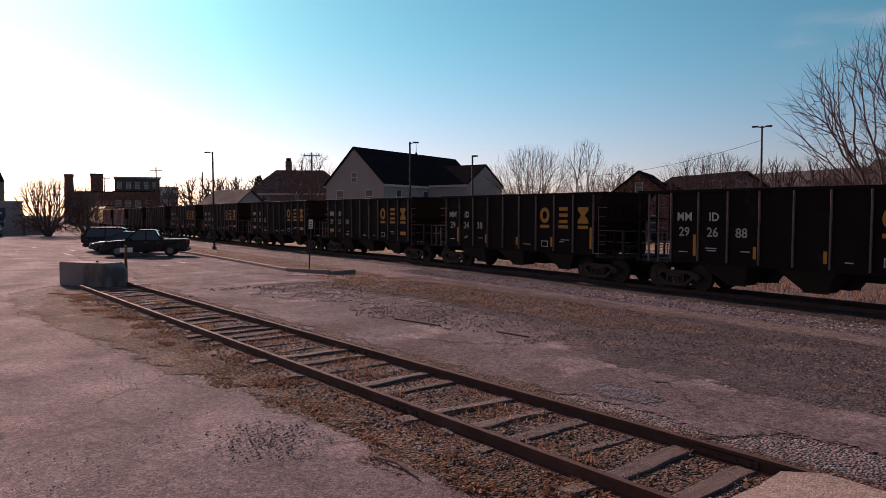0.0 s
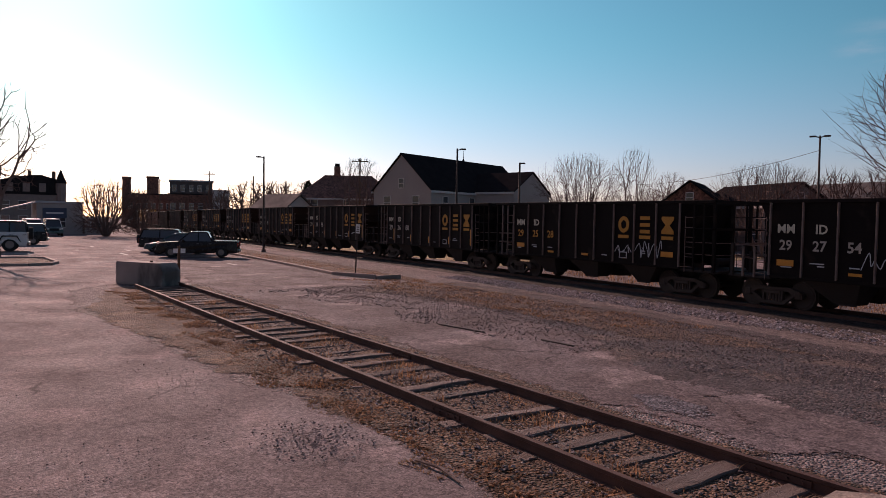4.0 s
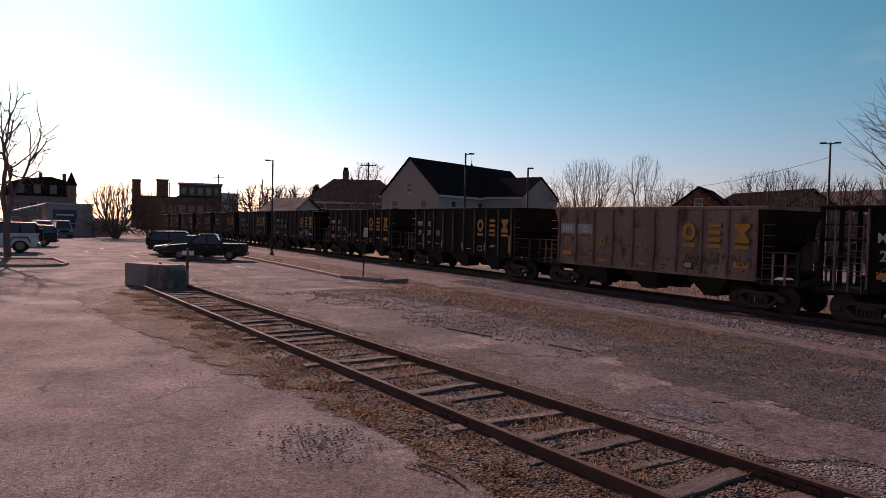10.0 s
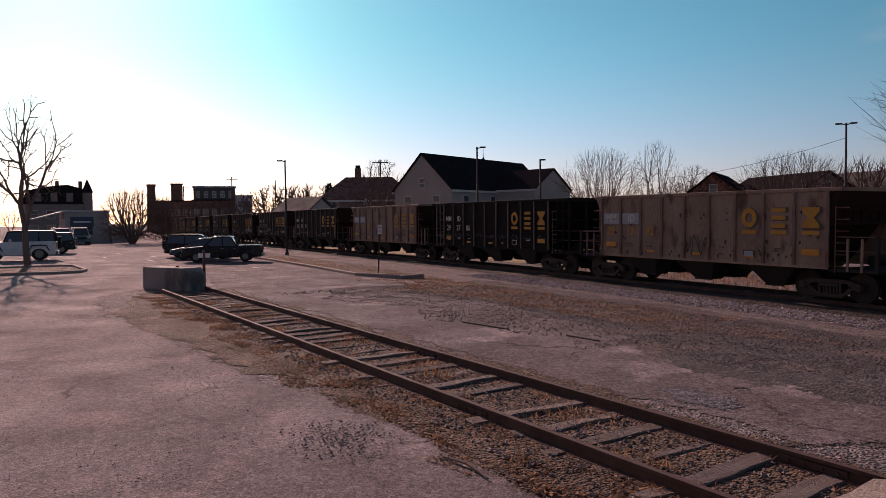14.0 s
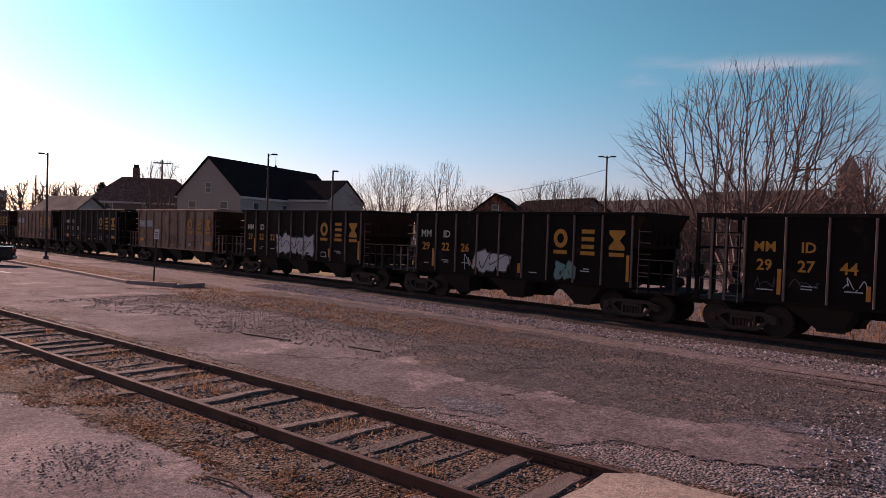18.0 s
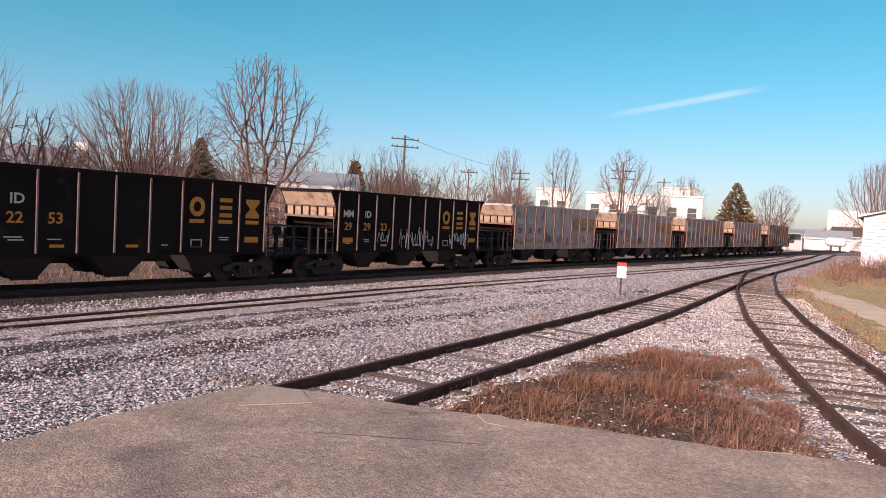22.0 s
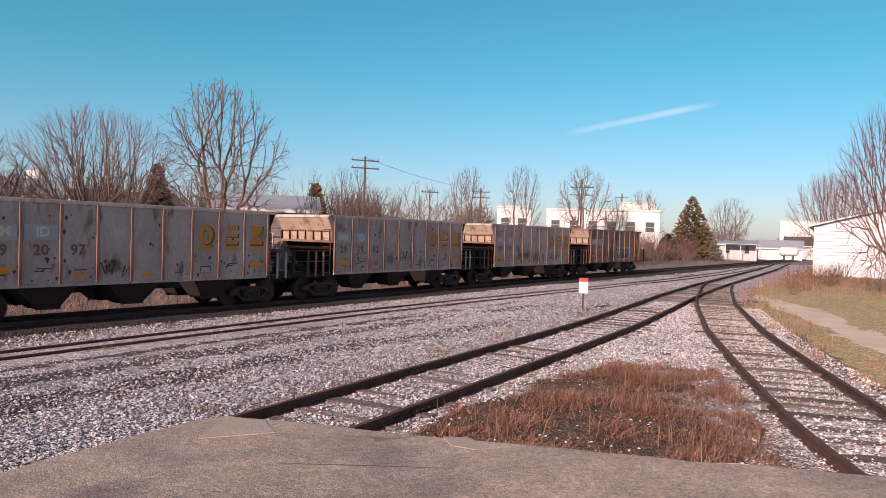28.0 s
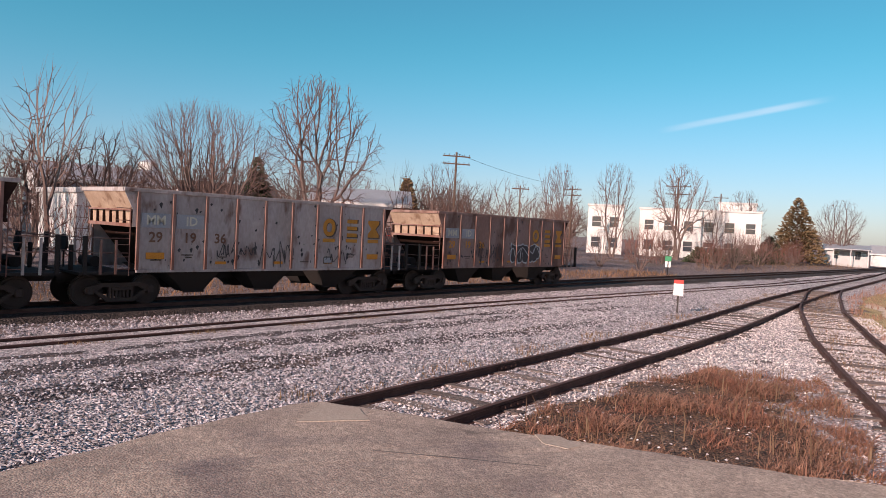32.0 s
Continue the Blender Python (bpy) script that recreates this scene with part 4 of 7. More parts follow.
def logo_steps():
    bm = B()
    for z0, z1, x0, x1 in ((0.19, 0.33, -0.25, 0.25), (-0.07, 0.07, -0.25, 0.25), (-0.33, -0.19, -0.25, 0.25)):
        prism(bm, [(x0, z0), (x1, z0), (x1, z1), (x0, z1)], "y", -0.003, 0)
    return bm


def logo_glass():
    bm = B()
    prism(bm, [(-0.29, 0.33), (-0.29, 0.21), (-0.1, 0.0), (-0.29, -0.21), (-0.29, -0.33), (0.29, -0.33), (0.29, -0.21), (0.1, 0.0), (0.29, 0.21), (0.29, 0.33)], "y", -0.003, 0)
    return bm


def wheelset_mesh():
    bm = B()
    for s in (-1, 1):
        rod(bm, (0, s * 0.70, 0), (0, s * 0.80, 0), 0.457, n=28)
        rod(bm, (0, s * 0.67, 0), (0, s * 0.70, 0), 0.485, n=28)
        rod(bm, (0, s * 0.80, 0), (0, s * 0.815, 0), 0.40, 0.37, n=28)
        rod(bm, (0, s * 0.80, 0), (0, s * 0.86, 0), 0.12, n=12)
        rod(bm, (0, s * 0.86, 0), (0, s * 1.09, 0), 0.075, n=10)
        for k in range(3):
            a = k * 2.094
            rod(bm, (0.04 * math.cos(a), s * 1.09, 0.04 * math.sin(a)), (0.04 * math.cos(a), s * 1.11, 0.04 * math.sin(a)), 0.014, n=6)
    rod(bm, (0, -0.7, 0), (0, 0.7, 0), 0.085, n=10)
    return mesh_of("wheelset", bm, M["wheel"])


def side_frame_mesh():
    bm = B()
    # upper chord, lower chord and columns of a cast truck frame
    for y0, y1 in ((-0.07, 0.07),):
        prism(bm, [(-1.04, 0.40), (-1.04, 0.56), (-0.6, 0.70), (0.6, 0.70), (1.04, 0.56), (1.04, 0.40), (0.78, 0.42), (0.55, 0.58), (-0.55, 0.58), (-0.78, 0.42)], "y", y0, y1)
        prism(bm, [(-0.80, 0.46), (-0.40, 0.14), (0.40, 0.14), (0.80, 0.46), (0.66, 0.46), (0.34, 0.24), (-0.34, 0.24), (-0.66, 0.46)], "y", y0, y1)
        for sx in (-1, 1):
            box(bm, sx * 0.30, sx * 0.37, y0, y1, 0.2, 0.62)
            box(bm, sx * 0.80, sx * 1.0, -0.11, 0.09, 0.36, 0.60, 0.02)
    for k in range(5):
        rod(bm, (-0.22 + 0.11 * k, 0, 0.22), (-0.22 + 0.11 * k, 0, 0.47), 0.042, n=8)
    box(bm, -0.29, 0.29, -0.1, 0.1, 0.47, 0.58, 0.015)
    return mesh_of("side_frame", bm, M["cast"])


WHEELSET, FRAME = wheelset_mesh(), side_frame_mesh()


def hopper_mesh(x0, x1, b0, b1):
    bm = B()
    for s in (-1, 1):
        lo = [(b0, s * 0.35, 0.36), (b1, s * 0.35, 0.36), (b1, s * 1.0, 0.36), (b0, s * 1.0, 0.36)]
        hi = [(x0, s * 0.2, SILL), (x1, s * 0.2, SILL), (x1, s * 1.48, SILL), (x0, s * 1.48, SILL)]
        a, b = [bm.verts.new(p) for p in lo], [bm.verts.new(p) for p in hi]
        for i in range(4):
            bm.faces.new((a[i], a[(i + 1) % 4], b[(i + 1) % 4], b[i]))
        bm.faces.new(a[::-1])
        bm.faces.new(b)
        box(bm, b0 - 0.04, b1 + 0.04, s * 1.0 - 0.02, s * 1.0 + 0.02, 0.33, 0.42)
    return mesh_of("hopper", bm, M["under"])


def car_master(paint, edge, inner, label, category="hopper car", caged=True):
    """One hopper car: sides with posts, slope sheets, end cages, hoppers and trucks. x runs along the car from the leading edge of the side."""
    t = thing("hopper_car", label, category, "hopper cars of the train")
    for s in (-1, 1):
        bm = B()
        box(bm, 0, SIDE_L, s * HALF - 0.012, s * HALF + 0.012, SILL, TOP)
        # a few shallow dents in the sheets
        bmesh.ops.subdivide_edges(bm, edges=[e for e in bm.edges if abs(e.verts[0].co.x - e.verts[1].co.x) > 1], cuts=35, use_grid_fill=True)
        bmesh.ops.subdivide_edges(bm, edges=[e for e in bm.edges if abs(e.verts[0].co.z - e.verts[1].co.z) > 1], cuts=7, use_grid_fill=True)
        for v in bm.verts:
            v.co.y += 0.03 * noise.noise((v.co.x * 0.9, v.co.z * 1.1, s * 4 + len(label)))
        part("side_sheet", bm, paint, t)
    bm = B()
    pw = 0.027 if paint is M["black"] else 0.045
    box(bm, -pw, pw, -0.07, 0.0, SILL - 0.02, TOP - 0.06, 0.006)
    post = mesh_of("side_post", bm, edge)
    for k in range(10):
        x = SIDE_L * k / 9
        part("side_post", post, None, t, at=pose(x, -HALF - 0.012, 0))
        part("side_post", post, None, t, at=pose(x, HALF + 0.012, 0, 0, 0, 180))
    bm = B()
    for s in (-1, 1):
        reach = 1.5 if caged else 0.44
        box(bm, -reach, SIDE_L + reach, s * HALF - 0.06, s * HALF + 0.07, TOP - 0.07, TOP + 0.05, 0.01)
    for x in (-reach, SIDE_L + reach - 0.1):
        box(bm, x, x + 0.1, -HALF, HALF, TOP - 0.07, TOP + 0.05)
    part("top_chord", bm, paint, t)
    bm = B()
    for s in (-1, 1):
        box(bm, 0, SIDE_L, s * HALF - 0.04, s * HALF + 0.05, SILL - 0.10, SILL, 0.008)
    part("side_sill", bm, paint, t)
    bm = B()
    box(bm, -1.75, SIDE_L + 1.75, -0.28, 0.28, 0.72, 1.02)
    part("centre_sill", bm, M["under"], t)
    # ends: an open cage before a plain sheet, or a sloping sheet over a row of openings
    for end in (0, 1):
        def ex(x):
            return x if end == 0 else SIDE_L - x
        # the end away from the sun is coloured near-black to stand for its shade
        near = inner if end == 0 else M["rust_and_shade"]
        if caged:
            part("slope_sheet", prism(B(), [(ex(0.0), TOP - 0.08), (ex(0.05), TOP - 0.08), (ex(0.75), SILL + 0.5), (ex(1.5), SILL), (ex(1.44), SILL), (ex(0.68), SILL + 0.46)], "y", -HALF + 0.02, HALF - 0.02), paint, t)
            part("cross_beam", box(B(), min(ex(-1.5), ex(-1.4)), max(ex(-1.5), ex(-1.4)), -HALF, HALF, 2.5, 2.58), paint, t)
            for s in (-1, 1):
                part("grab_rail", rod(rod(B(), (ex(-1.45), s * (HALF - 0.03), 2.55), (ex(0), s * (HALF - 0.03), 2.55), 0.02, n=6), (ex(-1.45), s * (HALF - 0.03), 3.0), (ex(0), s * (HALF - 0.03), 3.0), 0.014, n=6), paint, t)
        else:
            part("slope_sheet", prism(B(), [(ex(-0.42), TOP - 0.04), (ex(-0.36), TOP - 0.04), (ex(-0.06), TOP - 0.60), (ex(-0.04), TOP - 1.04), (ex(-0.09), TOP - 1.04), (ex(-0.12), TOP - 0.60)], "y", -HALF + 0.05, HALF - 0.05), near, t, "dusty tan end sheet of the sunlit end" if end == 0 else "")
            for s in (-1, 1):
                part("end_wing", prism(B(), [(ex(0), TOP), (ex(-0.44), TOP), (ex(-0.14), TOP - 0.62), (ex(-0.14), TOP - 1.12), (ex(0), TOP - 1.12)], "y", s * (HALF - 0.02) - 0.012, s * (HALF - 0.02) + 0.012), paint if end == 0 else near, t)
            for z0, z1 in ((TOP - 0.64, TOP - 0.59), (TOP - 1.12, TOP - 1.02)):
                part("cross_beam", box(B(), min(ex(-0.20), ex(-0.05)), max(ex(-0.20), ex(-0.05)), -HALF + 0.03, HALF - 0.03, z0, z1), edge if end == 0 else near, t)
            for k in range(7):
                y = -1.44 + 0.48 * k
                part("stiffener", box(B(), min(ex(-0.18), ex(-0.095)), max(ex(-0.18), ex(-0.095)), y - 0.02, y + 0.02, TOP - 1.02, TOP - 0.64), M["rust_and_shade"], t)
            # undercut sheet coloured dark for the shade below the slope
            part("end_sheet", prism(B(), [(ex(0.10), TOP - 0.62), (ex(0.16), TOP - 0.62), (ex(0.2), TOP - 1.12), (ex(1.2), SILL), (ex(1.14), SILL), (ex(0.14), TOP - 1.12)], "y", -HALF + 0.02, HALF - 0.02), M["rust_and_shade"], t)
        for y in (-1.5, -0.5, 0.5, 1.5):
            bm = B()
            box(bm, min(ex(-1.5), ex(-1.4)), max(ex(-1.5), ex(-1.4)), y - 0.05, y + 0.05, 1.0, TOP - 0.06 if caged else 2.1 - 0.3 * (abs(y) < 1))
            part("end_post", bm, paint if caged else M["under"], t)
        for y in (-HALF + 0.03, HALF - 0.03):
            bm = B()
            for x in (-1.05, -0.62):
                box(bm, min(ex(x), ex(x + 0.06)), max(ex(x), ex(x + 0.06)), y - 0.03, y + 0.03, 1.0, TOP - 0.06 if caged else 2.0)
            part("corner_post", bm, edge if y < 0 and end == 0 else paint, t)
            bm = B()
            for k in range(6):
                rod(bm, (ex(-0.62), y, 1.15 + 0.36 * k), (ex(-0.2), y, 1.15 + 0.36 * k), 0.013, n=5)
            rod(bm, (ex(-0.2), y, 0.95), (ex(-0.2), y, 3.0), 0.016, n=5)
            part("ladder", bm, edge, t)
        bm = B()
        box(bm, min(ex(-1.6), ex(0)), max(ex(-1.6), ex(0)), -HALF + 0.05, HALF - 0.05, 0.98, 1.06)
        part("end_platform", bm, M["under"], t)
        bm = B()
        for z in (1.62, 2.05):
            rod(bm, (ex(-1.5), -1.45, z), (ex(-1.5), 1.45, z), 0.018, n=5)
            rod(bm, (ex(-1.5), -1.45, z), (ex(-0.2), -1.45, z), 0.016, n=5)
        part("handrail", bm, edge, t)
        bm = B()
        rod(bm, (ex(-1.2), 0.75, 1.06), (ex(-1.2), 0.75, 1.75), 0.03, n=6)
        rod(bm, (ex(-1.24), 0.75, 1.8), (ex(-1.16), 0.75, 1.8), 0.26, n=16)
        rod(bm, (ex(-0.75), -0.5, 1.3), (ex(-0.75), 0.4, 1.3), 0.17, n=12)
        part("brake_gear", bm, M["under"], t)
        bm = B()
        box(bm, min(ex(-1.75), ex(-1.95)), max(ex(-1.75), ex(-1.95)), -0.14, 0.14, 0.74, 1.0, 0.02)
        box(bm, min(ex(-1.92), ex(-1.62)), max(ex(-1.92), ex(-1.62)), -0.09, 0.09, 0.78, 0.95)
        part("coupler", bm, M["under"], t)
    for x0, x1, b0, b1 in ((0.9, 2.9, 1.85, 2.5), (3.7, 5.7, 4.5, 5.2), (6.9, 8.9, 7.5, 8.1)):
        part("hopper", hopper_mesh(x0, x1, b0, b1), None, t)
    for x in (-0.2, 9.75):
        tr = part("truck", box(B(), x - 0.16, x + 0.16, -0.95, 0.95, 0.42, 0.66, 0.02), M["under"], t)
        for y in (-1.0, 1.0):
            part("side_frame", FRAME, None, tr, at=pose(x, y, 0))
        for dx in (-0.89, 0.89):
            part("wheelset", WHEELSET, None, tr, at=pose(x + dx, 0, 0.457))
    return t


black_car = car_master(M["black"], M["black_edge"], M["dusty"], "black steel hopper car with yellow and white marks")
white_car = car_master(M["white"], M["white_rust"], M["dusty"], "dirty white hopper car with rusty posts", caged=False)
black_slope = car_master(M["black"], M["black_edge"], M["dusty"], "black steel hopper car with dusty sloping ends and yellow marks", caged=False)
brown_car = car_master(M["brown"], M["white_rust"], M["dusty"], "rust-stained brown and white hopper car with dark spray paint", caged=False)
tan_car = car_master(M["tan"], M["white_rust"], M["dusty"], "tan, rust-streaked hopper car with yellow marks", caged=False)
for ob in (black_car, black_slope, white_car, brown_car, tan_car):
    ob.matrix_basis = pose(0, 0, 0)

YN = -HALF - 0.045
FLAT = pose(0, 0, 0, 90, 0, 0)
PANEL = SIDE_L / 9
_shape = {}


def shape(key, make, material):
    if (key, material.name) not in _shape:
        _shape[key, material.name] = mesh_of(key, make(), material)
    return _shape[key, material.name]


def bar(w, h):
    return lambda: prism(B(), [(-w / 2, -h / 2), (w / 2, -h / 2), (w / 2, h / 2), (-w / 2, h / 2)], "y", -0.003, 0)


def mark(car, name, mesh, k, z, label="", dx=0.0, y=YN):
    """A painted mark in the middle of side panel k."""
    return part(name, mesh, None, car, label, at=pose((k + 0.5) * PANEL + dx, y, z))


def text_on(car, text, k, z, size, material, dx=0.0):
    ob = part("lettering", words(text, size, material), None, car, at=pose((k + 0.5) * PANEL + dx, YN, z, 90, 0, 0))
    return ob


def squiggle(seed, w, h, strokes, thick):
    """Sprayed handwriting: one looping line of even width."""
    def make():
        rnd = random.Random(seed)
        bm = B()
        m = strokes * 2 + 1
        ctl = [(-w / 2 + w * i / (m - 1) + rnd.uniform(-0.7, 0.7) * w / strokes, (1 if i % 2 else -1) * h / 2 * rnd.uniform(0.15, 1.0) + rnd.uniform(-0.15, 0.15) * h) for i in range(m)]
        pts = []
        for i in range(m - 1):
            p0, p1, p2, p3 = (Vector(ctl[min(max(i + k, 0), m - 1)]) for k in (-1, 0, 1, 2))
            for k in range(5):
                u = k / 5
                q = 0.5 * (2 * p1 + (p2 - p0) * u + (2 * p0 - 5 * p1 + 4 * p2 - p3) * u * u + (3 * p1 - p0 - 3 * p2 + p3) * u ** 3)
                pts.append((q.x, q.y))
        n = len(pts) - 1
        lift = [rnd.random() < 0.06 for _ in range(n)]
        for i, (p, q) in enumerate(zip(pts, pts[1:])):
            d = Vector((q[0] - p[0], q[1] - p[1]))
            if d.length < 0.004 or lift[i]:
                continue
            t = d.normalized() * thick * 0.3
            m = Vector((-d.y, d.x)).normalized() * thick / 2
            a, b = Vector(p) - t, Vector(q) + t
            prism(bm, [(a.x - m.x, a.y - m.y), (b.x - m.x, b.y - m.y), (b.x + m.x, b.y + m.y), (a.x + m.x, a.y + m.y)], "y", -0.002 - 0.0006 * (i % 11), 0)
        return bm
    return make


def blocks(seed, w, h, count):
    """Sprayed balloon letters: leaning rounded patches in a row."""
    def make():
        rnd = random.Random(seed)
        bm = B()
        for i in range(count):
            cx, tall = -w / 2 + w * (i + 0.5) / count, rnd.uniform(0.75, 1.0) * h / 2
            lean, ph = rnd.uniform(-0.1, 0.25), rnd.uniform(0, 6)
            pts = []
            for k in range(18):
                a = 2 * math.pi * k / 18
                r = 1.0 + 0.16 * math.sin(3 * a + ph) + 0.10 * math.sin(5 * a + 2 * ph)
                u = abs(math.cos(a)) ** 0.6 * math.copysign(1, math.cos(a)) * w / count * 0.6 * r
                v = abs(math.sin(a)) ** 0.6 * math.copysign(1, math.sin(a)) * tall * r
                pts.append((cx + u + lean * v, v))
            prism(bm, pts, "y", -0.002 - 0.0012 * (i % 3), 0)
        return bm
    return make


GOLD = ("292744", "292253", "292923", "292528", "292226", "292222")
UPRIGHT = ("292744", "292493", "292226", "292438", "292688", "292850", "292098", "292222")


def peaks(seed, w, h, count):
    """Sprayed letters like a row of leaning peaks with legs."""
    def make():
        rnd = random.Random(seed)
        bm = B()
        for i in range(count):
            c, q = -w / 2 + w * (i + 0.5) / count, w / count
            a, b, lo, hi = rnd.uniform(-0.45, -0.1), rnd.uniform(0.2, 0.45), -h / 2, h / 2 * rnd.uniform(0.7, 1.0)
            prism(bm, [(c - 0.62 * q, lo), (c + a * q, hi), (c + b * q, hi * 0.86), (c + 0.64 * q, lo * 0.7), (c + 0.5 * q, lo), (c + 0.16 * q, lo * 0.94), (c + 0.1 * q, lo * 0.3), (c - 0.18 * q, lo * 0.35), (c - 0.24 * q, lo)], "y", -0.002 - 0.0012 * (i % 3), 0)
        return bm
    return make


def dress(car, number, kind, shift=0, seed=0, graffiti=()):
    """The marks on the near side: reporting mark, number, three yellow shapes and reflectors."""
    rnd = random.Random(seed)
    if shift == 0:
        cells = ((0, number[0:2]), (1, number[2:4]), (2, number[4:6]))
        if kind != "black":
            for k in (0, 1):
                mark(car, "repaint_panel", shape("repaint_panel", bar(0.92, 0.44), M["light_panel"]), k, 2.62, "pale repainted panel", y=YN + 0.004)
        if number == "292493":
            for k, z, w in ((0, 2.62, 0.9), (1, 2.62, 0.9), (0, 2.1, 0.9), (1, 2.1, 0.96), (2, 2.1, 0.8)):
                mark(car, "repaint_panel", shape("black_panel%g" % w, bar(w, 0.44), M["black"]), k, z, "black repainted panel", y=YN + 0.0045)
        pale = M["yellow"] if number == "292744" else M["letter_pale"]
        digits = (M["yellow"] if number in GOLD else M["letter"]) if kind == "black" else M["letter_brown"] if kind == "white" else M["yellow"]
        text_on(car, "MM", 0, 2.50, 0.40, pale)
        text_on(car, "ID", 1, 2.50, 0.40, pale, 0.05)
        for k, s in cells:
            text_on(car, s, k, 1.97, 0.44, digits, -0.05 if k == 2 else 0)
        first = 6
    else:
        text_on(car, "MM", 1, 2.40, 0.42, M["letter"])
        text_on(car, "ID", 2, 2.40, 0.42, M["letter"])
        text_on(car, number[0:3], 1, 1.80, 0.42, M["yellow"])
        text_on(car, number[3:6], 2, 1.80, 0.42, M["yellow"])
        first = 5
    for k, nm, make in ((first, "logo_ring", logo_ring), (first + 1, "logo_steps", logo_steps), (first + 2, "logo_hourglass", logo_glass)):
        if kind != "black":
            mark(car, nm, shape(nm + "_shade", make, M["letter_dark"]), k, 2.62, dx=0.045, y=YN + 0.006).scale = (1.1, 1, 1.08)
        mark(car, nm, shape(nm, make, M["yellow"]), k, 2.64, "plain yellow shape")
        mark(car, "underline", shape("underline", bar(0.56, 0.13), M["yellow"]), k, 2.16)
    if number == "292493":
        for k, z, h in ((0, 2.3, 2.1), (1, 2.3, 2.1), (2, 2.3, 2.1), (3, 3.1, 0.55), (3, 2.2, 0.5), (3, 1.5, 0.6), (4, 3.0, 0.4), (5, 2.9, 0.5), (6, 2.75, 1.3), (6, 1.6, 0.6), (7, 1.7, 0.5), (8, 1.55, 0.7), (8, 2.7, 0.6)):
            mark(car, "faded_panel", shape("faded_panel%g" % h, bar(0.96, h), M["faded"]), k, z, "faded blue-grey panel", y=YN + 0.009)
    # orange reflectors, small notice boards and unreadable lines
    if number in UPRIGHT:
        for k, h in ((0, 0.72), (2, 0.4), (4, 0.36), (6, 0.42), (8, 0.86)):
            mark(car, "reflector", shape("reflector%g" % h, bar(0.11, h), M["orange"]), k, 1.3 + h / 2, dx=0.42)
    else:
        for k in (0, 8):
            mark(car, "reflector", shape("reflector_wide", bar(0.58, 0.2), M["orange"]), k, 1.55)
        for k in (2, 4, 6):
            mark(car, "reflector", shape("reflector_low", bar(0.4, 0.09), M["orange"]), k, 1.33)
    ink = M["spray_white"] if kind == "black" else M["letter_dark"]
    for k, z in ((0, 1.42), (1, 1.58), (1, 1.50), (2, 1.52), (5, 1.36), (7, 1.62), (7, 1.54)):
        mark(car, "notice_line", shape("notice_line", bar(0.36, 0.035), ink), k, z, dx=rnd.uniform(-0.1, 0.1)).scale = (rnd.uniform(0.6, 1.3), 1, 1)
    mark(car, "notice_board", shape("notice_board", bar(0.42, 0.26), ink), 6, 1.42)
    mark(car, "notice_field", shape("notice_field", bar(0.34, 0.19), M["black"] if kind == "black" else M["light_panel"]), 6, 1.42, y=YN - 0.004)
    for (how, k, z, w, h, mat) in graffiti:
        make = squiggle(seed + k, w, h, max(int(w * 6.5), 3), 0.026) if how == "tag" else peaks(seed + k, w, h, max(int(w * 1.6), 2)) if how == "peaks" else blocks(seed + k, w, h, max(int(w * 2.2), 2))
        tagged(part("graffiti", mesh_of("graffiti", make(), M[mat]), None, car, at=pose((k + 0.5) * PANEL, YN - 0.006, z)), "sprayed graffiti", kind="stuff")
        if how in ("block", "peaks"):
            under = part("graffiti", mesh_of("graffiti", make(), M["spray_black" if mat != "spray_black" else "spray_white"]), None, car, at=pose((k + 0.5) * PANEL, YN - 0.0025, z))
            under.scale = (1.05, 1, 1.14)
            tagged(under, "sprayed outline", kind="stuff")
            tagged(part("graffiti", mesh_of("graffiti", squiggle(seed + k + 9, w, h * 0.8, max(int(w * 2.4), 2), 0.035)(), M["spray_black" if mat != "spray_black" else "spray_white"]), None, car, at=pose((k + 0.5) * PANEL, YN - 0.013, z)), "sprayed inner lines", kind="stuff")
    if kind != "black":
        # flaked paint
        bm = B()
        for i in range(110):
            x, z, r = rnd.uniform(0.2, SIDE_L - 0.2), rnd.choice((rnd.uniform(1.2, 2.0), rnd.uniform(1.2, 3.4))), rnd.uniform(0.015, 0.07)
            prism(bm, [(x - r, z), (x, z - r * rnd.uniform(0.5, 2.2)), (x + r * 0.8, z + r * 0.3), (x, z + r)], "y", YN + 0.028, YN + 0.03)
        tagged(part("flaked_paint", bm, M["spray_black"], car), "dark flakes in the paint", kind="stuff")


